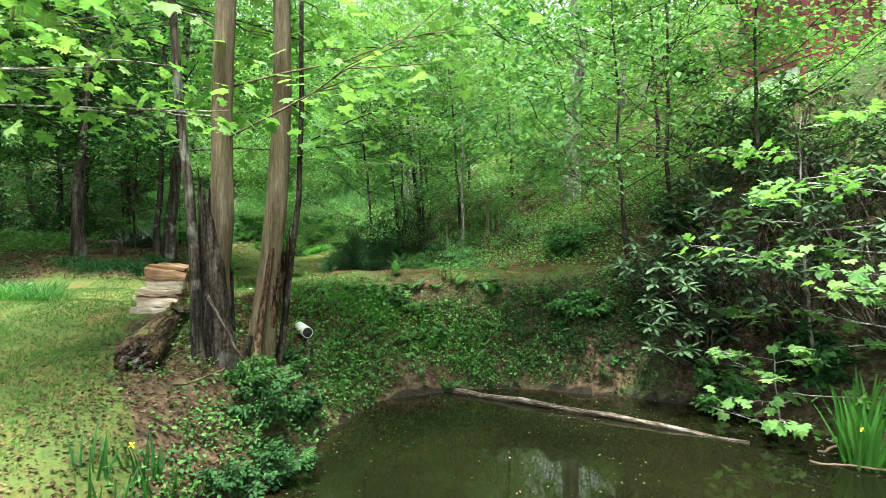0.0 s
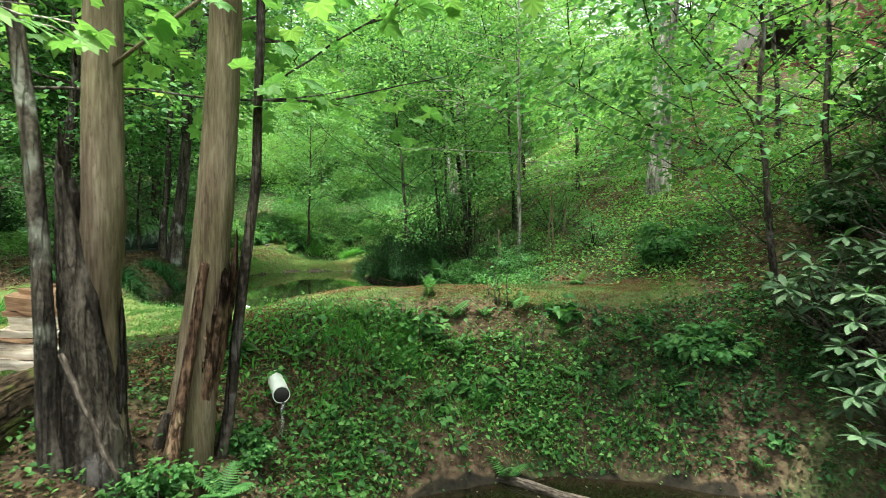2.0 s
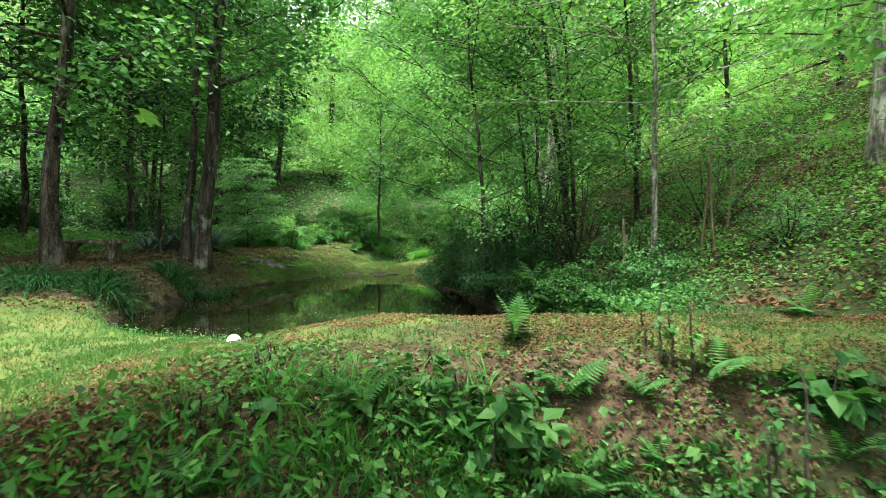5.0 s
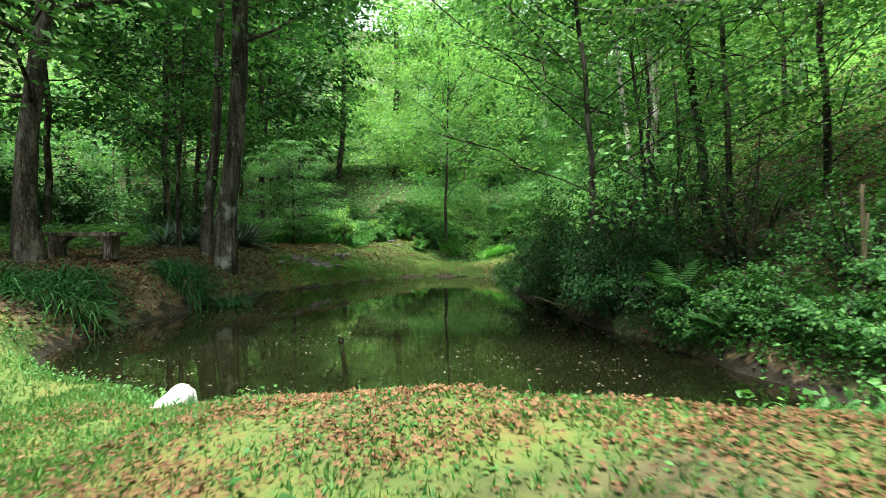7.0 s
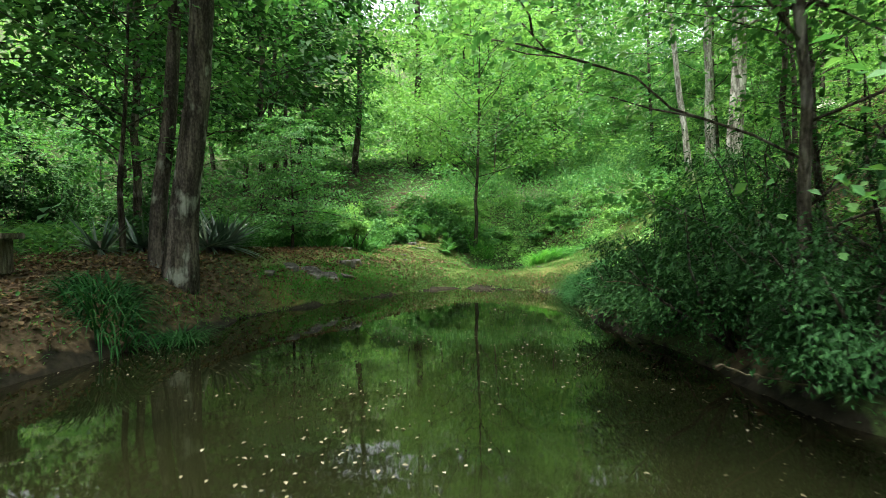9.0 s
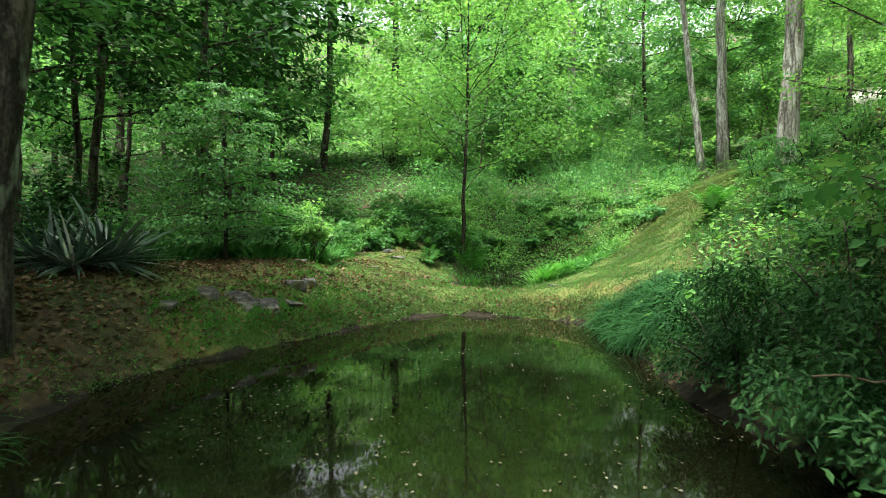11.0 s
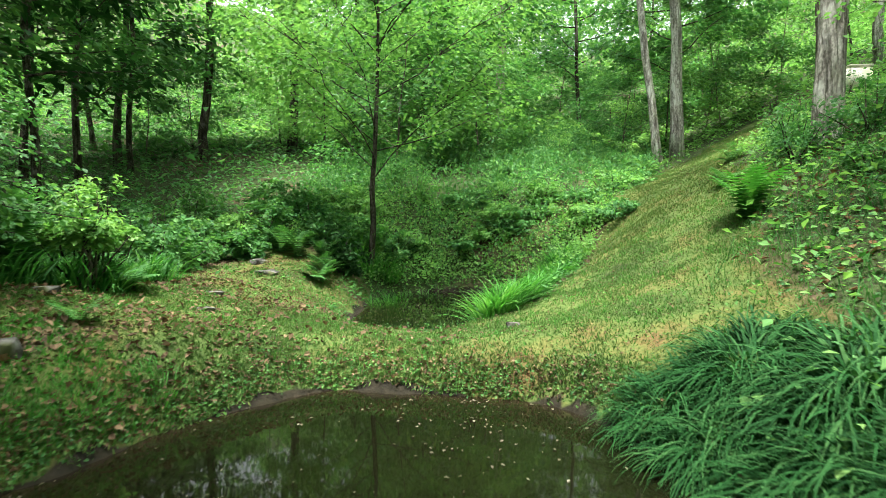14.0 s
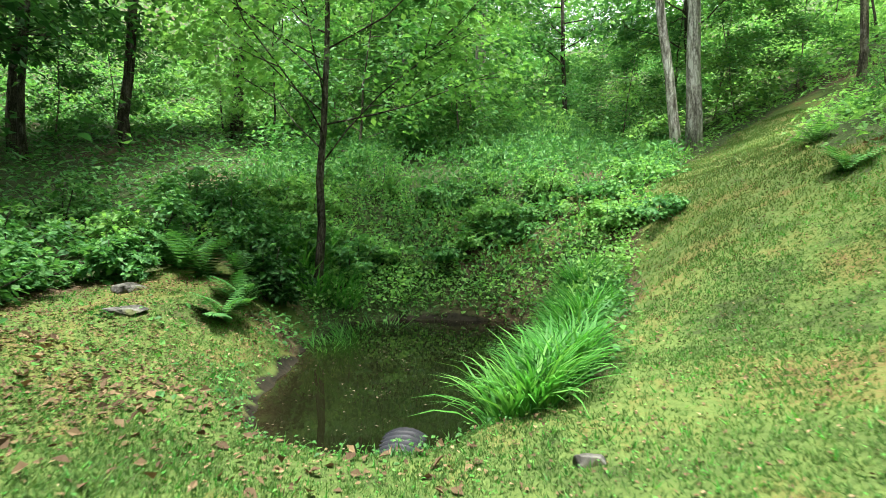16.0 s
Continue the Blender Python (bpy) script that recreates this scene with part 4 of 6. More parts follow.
def far_woods():
    g = np.random.default_rng(5)
    n = 2300
    a = g.uniform(radians(5), radians(205), n)
    r = g.uniform(52, 105, n)
    cx, cy = -6 + r * np.cos(a), 18 + r * np.sin(a)
    cz = ground_height(cx, cy) + 24 * g.random(n) ** 1.5
    m = 45
    shut = ~sky_gap(cx, cy, cz, 3.6)
    cx, cy, cz = cx[shut], cy[shut], cz[shut]
    n = len(cx)
    pos = np.stack([np.repeat(c, m) for c in (cx, cy, cz)], 1) + g.normal(0, 1, (n * m, 3)) * [2.4, 2.4, 1.6]
    rot = rotations(g.uniform(0, 6.28, n * m), g.normal(-0.2, 0.5, n * m), g.normal(0, 0.5, n * m))
    stuff("far_woods", scattered(SLIVER, pos, rot, 0.7 * g.uniform(0.6, 1.3, n * m)), LEAF_SPRING, "distant leafy woods on rising ground", "woods")


far_woods()


# ---- shrubs and low plants ----
def shrub(name, x, y, w, h, seed, leafage, label, leaves=2500, leaf=0.09, template=DIAMOND, stems=9, category="shrub", bark=BARK_DARK, hang=0.0, group="", low=0.08):
    """Stems that fan out from the root and carry leaf clumps."""
    g = np.random.default_rng(seed)
    gx, gy, gz = ground_point(x, y, 0.05)
    ob = empty_at(name, pose(gx, gy, gz))
    pieces, ends = [], []
    for k in range(stems):
        a, q = 2.4 * k + g.normal(0, 0.4), math.sqrt((k + 0.6) / stems)
        end = np.array([math.cos(a) * w * q, math.sin(a) * w * q, h * (1.05 - 0.55 * q * q) * g.uniform(0.75, 1.1)])
        p = stem_path((0.05 * math.cos(a), 0.05 * math.sin(a), 0), end, 0.03 * h, 6, g)
        pieces.append(tube(p, np.linspace(0.018 * h ** 0.5, 0.005, 6), 5, k))
        for _ in range(6):
            s = g.uniform(0.3, 1)
            ends.append(np.array([np.interp(s, np.linspace(0, 1, 6), p[:, j]) for j in range(3)]) * g.uniform(0.75, 1.25) + g.normal(0, 0.17, 3) * [w, w, 0.7 * h])
    part_v = joined(pieces)
    tagged(child("stem", mesh_of("stem", *part_v, bark, True), ob), kind="stuff")
    ends = np.array(ends)
    ends[:, 2] = np.maximum(ends[:, 2], low * h)
    c = ends[g.integers(0, len(ends), leaves)]
    pos = c + g.normal(0, 0.1, (leaves, 3)) * [w, w, 0.55 * h]
    pos[:, 2] = np.abs(pos[:, 2] - 0.03) + 0.03
    yaw = np.arctan2(pos[:, 1], pos[:, 0]) - np.pi / 2 + g.normal(0, 0.9, leaves)
    rot = rotations(yaw, g.normal(-0.25 - hang, 0.4, leaves), g.normal(0, 0.4, leaves))
    child("foliage", mesh_of("foliage", *scattered(template, pos, rot, leaf * g.uniform(0.6, 1.25, leaves)), leafage), ob)
    return tagged(ob, label, category, group)


def rhododendron(x, y, w, h, seed, tilt=(0, 0), label="rhododendron with whorls of long leathery leaves", tips=34):
    g = np.random.default_rng(seed)
    ob = empty_at("rhododendron", pose(*ground_point(x, y, 0.05)))
    pieces, P, Y, T = [], [], [], []
    for k in range(tips):
        a, q = 2.4 * k + g.normal(0, 0.3), math.sqrt((k + 0.6) / tips)
        end = np.array([math.cos(a) * w * q + tilt[0], math.sin(a) * w * q + tilt[1], h * (1.0 - 0.5 * q * q) * g.uniform(0.55, 1.1)])
        pieces.append(tube(stem_path((0, 0, 0), end, 0.05 * h, 7, g), np.linspace(0.022, 0.006, 7), 5, k))
        for ring, (m, lift) in enumerate(((9, -0.12), (4, 0.55))):
            for j in range(m):
                P.append(end)
                Y.append(6.283 * j / m + g.normal(0, 0.15))
                T.append(lift + g.normal(0, 0.15))
    tagged(child("stem", mesh_of("stem", *joined(pieces), BARK_BROWN, True), ob), kind="stuff")
    n = len(P)
    rot = rotations(np.array(Y), np.array(T), g.normal(0, 0.2, n))
    child("foliage", mesh_of("foliage", *scattered(RHODO, np.array(P), rot, g.uniform(0.17, 0.26, n)), LEAF_RHODO), ob)
    m = tips
    bud = np.array(P)[::13][:m]
    rot = rotations(g.uniform(0, 6, len(bud)), np.full(len(bud), 1.35), np.zeros(len(bud)))
    tagged(child("new_shoot", mesh_of("new_shoot", *scattered(LANCE, bud, rot, g.uniform(0.06, 0.1, len(bud))), GRASS_BRIGHT), ob, "pale upright new shoots"), kind="stuff")
    return tagged(ob, label, "shrub")


RHODO = leaf_shape([(0.25, 0.10), (0.6, 0.17), (0.85, 0.11)], 0.2, 0.2)


def grass_clump(name, x, y, radius, length, blades, seed, material, label, template=ARCH, category="sedge", spread=0.55, z=None, width=1.0, ball=False):
    g = np.random.default_rng(seed)
    gx, gy, gz = ground_point(x, y)
    gz = max(gz, z if z is not None else -9)
    ob = empty_at(name, pose(gx, gy, gz - 0.02))
    r, a = radius * np.sqrt(g.random(blades)), g.uniform(0, 6.283, blades)
    px, py = r * np.cos(a), r * np.sin(a)
    pos = np.stack([px, py, np.maximum(ground_height(gx + px, gy + py), z if z is not None else -9) - gz], 1)
    yaw = a - np.pi / 2 + g.normal(0, 0.7, blades)
    rot = rotations(yaw, -np.abs(g.normal(0, spread, blades)) * (0.3 + r / radius), g.normal(0, 0.2, blades))
    if ball:
        rot = rotations(a - np.pi / 2, -np.arccos(g.uniform(-0.25, 1, blades)), g.normal(0, 0.3, blades))
    ln = length * g.uniform(0.55, 1.15, blades)
    size = np.stack([ln * width, ln, ln], 1)
    tagged(child("blade", mesh_of("blade", *scattered(template, pos, rot, size), material), ob), kind="stuff")
    return tagged(ob, label, category)


def fern(x, y, size, seed, label="green fern with arching fronds", n=9, lift=0.25, material=None, z=0.0):
    g = np.random.default_rng(seed)
    gx, gy, gz = ground_point(x, y, 0.02)
    ob = empty_at("fern", pose(gx, gy, gz + z))
    for k in range(n):
        a = 6.283 * k / n + g.normal(0, 0.2)
        me = mesh_of("frond", *scattered(FROND, np.zeros((1, 3)), rotations(np.array([a]), np.array([lift + g.normal(0, 0.18)]), np.array([g.normal(0, 0.15)])),
                                         np.array([size * g.uniform(0.75, 1.1)])), material or FERN)
        child("frond", me, ob)
    return tagged(ob, label, "fern")


# lower pond: leathery shrubs on the right-hand bank
for k, (x, y, w, h, tx, ty) in enumerate([(4.25, 9.55, 0.75, 1.25, -0.45, -0.35), (4.2, 10.7, 0.9, 1.5, -0.3, -0.5), (4.8, 9.9, 1.2, 2.0, -0.4, -0.5), (5.6, 9.2, 1.2, 2.3, -0.4, -0.3), (6.3, 8.0, 1.2, 2.4, -0.4, 0),
                                        (5.4, 11.2, 1.2, 2.2, -0.3, -0.3), (6.8, 10.0, 1.2, 2.4, -0.2, 0), (7.6, 8.6, 1.3, 2.6, -0.2, 0), (7.4, 11.8, 1.3, 2.5, 0, 0), (6.2, 13.0, 1.1, 2.0, 0, -0.2)]):
    rhododendron(x, y, w, h, 200 + k, (tx, ty), tips=22 if k == 0 else 38)
for k, (x, y, w, h) in enumerate([(4.3, 8.9, 0.5, 0.7), (5.4, 8.4, 0.6, 0.9), (2.6, 11.2, 0.5, 0.5), (4.9, 12.4, 0.7, 0.9), (7.2, 13.6, 1.0, 1.6), (8.4, 10.2, 1.2, 2.0), (3.0, 14.2, 0.7, 0.8), (9.2, 9.0, 1.4, 2.4)]):
    shrub("hillside_shrub", x, y, w, h, 230 + k, LEAF_DARK if k % 2 else LEAF_MID, "leafy dark shrub on the steep bank", 1800, 0.1)
# bush and ferny plants under the old trunks
for k, (x, y, w, h, m) in enumerate([(-2.2, 6.9, 0.42, 0.55, LEAF_DARK), (-1.9, 6.3, 0.42, 0.5, LEAF_DARK), (-2.45, 7.4, 0.36, 0.45, LEAF_GROUND), (-1.9, 7.6, 0.3, 0.4, LEAF_DARK), (-2.2, 8.5, 0.25, 0.3, LEAF_GROUND), (-2.1, 5.7, 0.35, 0.4, LEAF_DARK)]):
    shrub("bank_bush", x, y, w, h, 240 + k, m, "low dark leafy bush on the pond bank", 1700, 0.06, OVAL, 8)
# leafy herb on the dam face
for k, (x, y, w, h, m) in enumerate([(-1.05, 11.2, 0.28, 0.5, LEAF_GROUND), (0.9, 11.9, 0.25, 0.3, LEAF_GROUND), (-0.2, 10.8, 0.25, 0.25, LEAF_GROUND), (-2.9, 9.6, 0.3, 0.3, LEAF_GROUND)]):
    shrub("broadleaf_herb", x, y, w, h, 250 + k, m, "broad-leaved green herb on the dam face", 130, 0.15, OVAL, 6, "plant")
# small herbs that stand out of the dam's ground cover
g = np.random.default_rng(2500)
for k in range(95):
    x, y = g.uniform(-2.9, 4.2), g.uniform(9.2, 12.0)
    if shore_distance(np.array([x]), np.array([y]), POND_LOWER)[0] < 0.12:
        continue
    broad = k % 3
    # herbs past x = 1.2 take the dark leaf to mimic the shade there
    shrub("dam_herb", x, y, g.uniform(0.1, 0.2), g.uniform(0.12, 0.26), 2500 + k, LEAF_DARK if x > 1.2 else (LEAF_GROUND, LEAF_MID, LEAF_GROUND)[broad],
          "small broad-leaved herb among the dam's ground cover" if broad else "small narrow-leaved herb among the dam's ground cover",
          int(g.integers(18, 46)), g.uniform(0.075, 0.12), OVAL if broad else LANCE, 4, "plant", group="herbs on the dam face")
for k, (x, y, h) in enumerate([(0.3, 11.0, 1.05), (0.55, 11.35, 0.8), (0.1, 11.95, 0.75), (-0.05, 12.1, 0.55), (1.6, 11.6, 0.6)]):
    shrub("seedling", x, y, 0.1, h, 2700 + k, LEAF_MID, "thin seedling with a few leaves on the dam", 26, 0.08, OVAL, 2, "seedling", bark=BARK_BROWN, low=0.45)
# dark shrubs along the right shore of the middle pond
# their dark leaf colour holds some of the shade under the trees
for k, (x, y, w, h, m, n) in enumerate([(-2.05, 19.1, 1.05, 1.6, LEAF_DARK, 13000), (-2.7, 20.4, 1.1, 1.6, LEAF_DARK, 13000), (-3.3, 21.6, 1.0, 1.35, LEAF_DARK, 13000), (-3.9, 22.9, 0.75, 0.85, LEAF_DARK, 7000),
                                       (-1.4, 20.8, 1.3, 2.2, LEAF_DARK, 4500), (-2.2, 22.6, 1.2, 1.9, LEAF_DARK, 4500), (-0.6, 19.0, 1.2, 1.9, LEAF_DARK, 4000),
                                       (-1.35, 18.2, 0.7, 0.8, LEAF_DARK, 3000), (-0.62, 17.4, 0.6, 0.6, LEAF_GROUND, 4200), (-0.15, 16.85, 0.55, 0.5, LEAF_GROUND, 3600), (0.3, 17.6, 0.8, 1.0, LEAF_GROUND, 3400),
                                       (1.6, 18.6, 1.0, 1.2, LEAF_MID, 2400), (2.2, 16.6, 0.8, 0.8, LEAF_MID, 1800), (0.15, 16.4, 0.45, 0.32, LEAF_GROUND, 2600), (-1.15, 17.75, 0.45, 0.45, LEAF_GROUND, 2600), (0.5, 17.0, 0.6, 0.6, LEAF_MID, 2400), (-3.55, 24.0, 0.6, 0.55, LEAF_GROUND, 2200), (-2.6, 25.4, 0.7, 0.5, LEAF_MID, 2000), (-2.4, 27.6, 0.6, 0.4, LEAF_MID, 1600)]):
    shrub("shore_shrub", x, y, w, h, 260 + k, m, "dense dark shrub overhanging the pond shore, darkened further for shade" if m is LEAF_DARK else "bright leafy shrub at the pond shore", n, 0.06 if n > 5000 else 0.048, NARROW if m is LEAF_DARK else DIAMOND, 14, hang=0.15)
# dark evergreen thicket in the woods behind the bench
for k, (x, y) in enumerate([(-19.5, 24.5), (-21, 26.5), (-18.5, 22.5), (-22.5, 24), (-17.5, 27.5), (-20, 29), (-23, 28), (-18, 20.5)]):
    shrub("woodland_shrub", x, y, 1.3, 2.1, 330 + k, LEAF_DARK, "dark evergreen shrub deep in the woods", 2600, 0.13, stems=8)
# sprays at the foot of the grey oak and along the right-hand slope
for k, (x, y, w, h) in enumerate([(-2.35, 31.9, 0.5, 0.9), (-1.6, 31.5, 0.6, 0.9), (-2.0, 33.4, 0.5, 0.8), (-1.0, 30.6, 0.7, 1.0), (-2.3, 29.8, 0.45, 0.4), (-2.7, 27.9, 0.5, 0.4), (0.2, 31.8, 0.7, 0.8), (-1.2, 35.5, 0.7, 0.9), (0.4, 37.6, 0.8, 1.0)]):
    shrub("slope_sapling", x, y, w, h, 380 + k, LEAF_MID, "leafy sapling sprays on the slope beside the path", 1500, 0.06, DIAMOND, 8)
# behind the upper pond and along its far bank
for k in range(18):
    g = np.random.default_rng(300 + k)
    x, y = g.uniform(-13, -4.6), g.uniform(36.2, 39.0)
    shrub("bank_shrub", x, y, g.uniform(0.4, 0.9), g.uniform(0.25, 0.6), 300 + k, (LEAF_MID, LEAF_SPRING, LEAF_MID, LEAF_SPRING)[k % 4], "green shrub on the bank above the small pond", 1300, 0.1)
for k in range(34):
    g = np.random.default_rng(1300 + k)
    x, y = g.uniform(-13.5, -3.2), g.uniform(38.6, 48)
    shrub("meadow_weed", x, y, g.uniform(0.35, 0.8), g.uniform(0.45, 1.0), 1300 + k, LEAF_SPRING if k % 3 else LEAF_MID, "tall leafy weed clump in the meadow above the pond", 700, 0.11, NARROW if k % 2 else DIAMOND, 7, "plant", group="meadow weeds")
# left bank plants
for k, (x, y, w, h, m) in enumerate([(-10.95, 27.55, 0.45, 1.2, LEAF_SPRING), (-11.4, 28.2, 0.45, 1.2, LEAF_SPRING), (-12.6, 27.3, 0.8, 1.1, LEAF_MID), (-12.9, 25.2, 0.8, 0.9, LEAF_MID), (-13.2, 23.4, 0.9, 1.0, LEAF_DARK),
                                     (-12.4, 30.6, 0.8, 1.0, LEAF_MID), (-13.4, 29.3, 0.9, 1.1, LEAF_MID), (-11.2, 34.6, 0.7, 0.8, LEAF_MID), (-10.3, 33.4, 0.5, 0.8, LEAF_DARK), (-12.2, 33.8, 0.8, 1.1, LEAF_MID),
                                     (-13.5, 32.3, 0.9, 1.0, LEAF_MID), (-10.0, 36.2, 0.6, 0.7, LEAF_MID), (-14.5, 27, 1.0, 1.2, LEAF_MID), (-15, 30, 1.0, 1.2, LEAF_MID), (-11.9, 35.2, 0.8, 0.9, LEAF_MID), (-13.0, 34.0, 0.9, 0.8, LEAF_SPRING), (-12.7, 31.6, 0.6, 0.6, LEAF_MID), (-13.2, 36.2, 0.9, 1.0, LEAF_MID), (-11.6, 36.6, 0.7, 0.7, LEAF_SPRING), (-14.6, 34.6, 1.0, 1.1, LEAF_MID), (-14.4, 32.4, 0.9, 0.9, LEAF_MID), (-12.0, 32.6, 0.5, 0.6, LEAF_MID), (-10.9, 35.6, 0.6, 0.7, LEAF_MID)]):
    shrub("garden_shrub", x, y, w, h, 340 + k, m, "leafy green shrub among ferns behind the pond", 2000, 0.1 if k > 1 else 0.075, low=0.08 if k > 1 else 0.55)

# sedges
for k, (x, y, r, ln, n) in enumerate([(-8.75, 16.5, 0.5, 0.62, 420), (-9.3, 17.0, 0.5, 0.6, 380), (-9.6, 16.2, 0.55, 0.65, 420), (-9.2, 19.05, 0.38, 0.62, 360), (-9.55, 19.35, 0.32, 0.55, 240), (-8.75, 19.75, 0.25, 0.5, 160), (-10.4, 16.4, 0.5, 0.6, 300)]):
    grass_clump("sedge_clump", x, y, r, ln, n, 400 + k, SEDGE, "arching dark green sedge at the waterside", z=MIDDLE)
for k, (x, y, r, ln, n) in enumerate([(-4.45, 25.3, 0.42, 0.55, 1200), (-4.15, 25.9, 0.45, 0.58, 1200), (-4.2, 24.75, 0.32, 0.52, 700), (-4.85, 26.0, 0.3, 0.5, 700), (-5.1, 26.6, 0.3, 0.46, 600), (-4.55, 26.6, 0.38, 0.55, 800)]):
    grass_clump("sedge_clump", x, y, r, ln, n, 410 + k, SEDGE, "large arching sedge clump over the pond edge", z=MIDDLE, width=1.1)
for k in range(19):
    g = np.random.default_rng(420 + k)
    grass_clump("sedge_clump", -6.72 + 0.04 * k + g.normal(0, 0.1), 29.95 + 0.31 * k, 0.27, 0.55 * g.uniform(0.85, 1.2), 260, 420 + k, GRASS if k % 2 else GRASS_BRIGHT, "bright green sedge on the small pond's bank", BLADE, spread=0.34)
for k, (x, y, n, m) in enumerate([(4.95, 6.75, 60, GRASS_BRIGHT), (5.3, 7.3, 40, GRASS_BRIGHT), (-2.55, 5.05, 40, GRASS), (-2.75, 4.6, 30, GRASS)]):
    iris = grass_clump("yellow_iris", x, y, 0.22, 0.85 if x > 0 else 0.4, n, 440 + k, m, "tall upright iris leaves with a yellow flower", YUCCA_BLADE, "iris", 0.15, LOWER)
    if k in (0, 2):
        g = np.random.default_rng(k)
        a = np.arange(6) * 1.047
        v = scattered(OVAL, np.tile([(-0.12, -0.12, 0.42 if k else 0.5)], (6, 1)), rotations(a, np.where(np.arange(6) % 2, 0.8, -0.4), np.zeros(6)), np.full(6, 0.038))
        child("flower", mesh_of("flower", *v, YELLOW), iris, "yellow iris flower")
for k, (x, y, m) in enumerate([(-1.9, 10.9, 160), (-1.5, 11.2, 160), (-2.3, 11.1, 120), (-0.4, 10.5, 60), (0.6, 10.6, 60), (-1.75, 10.55, 130), (-1.35, 10.8, 140), (-1.2, 11.4, 70), (-2.6, 10.6, 90), (-0.95, 10.2, 70), (1.7, 10.6, 60), (2.4, 10.7, 50)]):
    grass_clump("grass_tuft", x, y, 0.22, 0.34, m, 450 + k, GRASS_BRIGHT, "tuft of bright green grass on the dam face", BLADE, "grass", width=0.8)
for k, (x, y, n, ln) in enumerate([(-11.35, 23.2, 150, 0.92), (-11.95, 22.9, 120, 0.9), (-11.7, 21.7, 100, 0.8), (-11.85, 23.7, 130, 0.98), (-11.1, 22.6, 80, 0.65), (-11.25, 20.6, 70, 0.6)]):
    yucca = grass_clump("yucca", x, y, 0.16, ln, n, 460 + k, YUCCA_LEAF, "spiky grey-green yucca with stiff sword leaves", YUCCA_BLADE, "yucca", 1.15, width=1.15, ball=True, z=2.3)
    child("stem", mesh_of("stem", *tube([(0, 0, -0.75), (0.01, 0.02, -0.3), (0, 0, 0.12)], [0.07, 0.06, 0.05], 8, k, 0.08), BARK_DARK, True), yucca)
g = np.random.default_rng(66)
for k in range(16):
    grass_clump("grass_clump", g.uniform(-13.5, -11.0), g.uniform(23.8, 29.5), 0.5, 0.6, 240, 470 + k, GRASS, "tuft of long blue-green grass under the saplings", BLADE, "grass", 0.4, width=0.9)
for k, (x, y) in enumerate([(-9.35, 24.6), (-9.6, 23.8), (-9.3, 25.1), (-9.75, 23.3), (-9.15, 25.6), (-9.5, 24.2), (-8.95, 26.2)]):
    grass_clump("grass_tuft", x, y, 0.2, 0.17, 150, 490 + k, GRASS_BRIGHT, "short bright grass tuft between the bank stones", BLADE, "grass", 0.5, width=1.2)
for k, (x, y, ln) in enumerate([(-10.3, 34.9, 0.8), (-10.7, 35.4, 0.85), (-11.1, 35.0, 0.8), (-10.0, 35.5, 0.7), (-11.5, 35.6, 0.8), (-10.6, 36.2, 0.8), (-9.15, 33.7, 0.5), (-9.3, 34.3, 0.5), (-9.0, 34.9, 0.55), (-9.35, 33.2, 0.4)]):
    grass_clump("grass_clump", x, y, 0.32, ln, 230, 610 + k, GRASS_BRIGHT, "tall bright grass clump at the small pond", BLADE, "grass", 0.3, width=0.7)
g = np.random.default_rng(68)
for k in range(14):
    grass_clump("grass_clump", g.uniform(-10.6, -8.3), g.uniform(8.2, 13.6), 0.5, 0.5, 260, 570 + k, GRASS, "tuft of long grass at the lawn's far edge", BLADE, "grass", 0.4, width=0.9)
g = np.random.default_rng(69)
for k in range(26):
    x, y = g.uniform(-2.3, -0.2), g.uniform(10.2, 11.35)
    grass_clump("grass_tuft", x, y, 0.16, g.uniform(0.2, 0.32), 80, 650 + k, GRASS_BRIGHT, "tuft of bright green grass on the dam face", BLADE, "grass", 0.35, width=0.9)
for k in range(16):
    fern(g.uniform(-2.6, 3.6), g.uniform(9.9, 11.9), g.uniform(0.26, 0.42), 690 + k, "small fern on the shady dam face", 5, 0.4)
# ferns
for k, (x, y, s, m) in enumerate([(-0.52, 11.2, 0.5, 6), (-1.3, 10.35, 0.35, 5), (-0.85, 10.45, 0.35, 5), (-0.15, 10.6, 0.38, 5), (0.3, 10.4, 0.35, 5), (0.9, 11.1, 0.4, 5), (-2.3, 10.0, 0.35, 5), (-2.2, 7.9, 0.4, 6), (-1.75, 6.7, 0.42, 7), (1.5, 10.9, 0.4, 5), (-0.05, 11.0, 0.35, 4), (0.35, 12.0, 0.5, 4), (-0.9, 17.5, 0.6, 8),
                                  (-3.0, 33.4, 0.6, 9), (-2.2, 36.0, 0.6, 8), (-10.05, 31.7, 0.62, 10), (-10.25, 32.4, 0.65, 10), (-10.9, 28.0, 0.7, 9), (-11.5, 27.1, 1.2, 9), (-11.9, 27.6, 1.1, 8), (-9.95, 26.4, 0.4, 8),
                                  (-10.6, 33.2, 0.9, 9), (-11.0, 32.9, 0.9, 9), (-11.6, 33.3, 0.9, 9), (-0.4, 38.6, 0.7, 9), (0.3, 39.6, 0.7, 9), (-12.2, 28.6, 0.8, 9), (1.5, 14.0, 0.5, 7), (-3.0, 12.0, 0.3, 5)]):
    fern(x, y, s, 500 + k, n=m, lift=0.85 if s > 1 else 0.55 if s > 0.8 else 0.3)

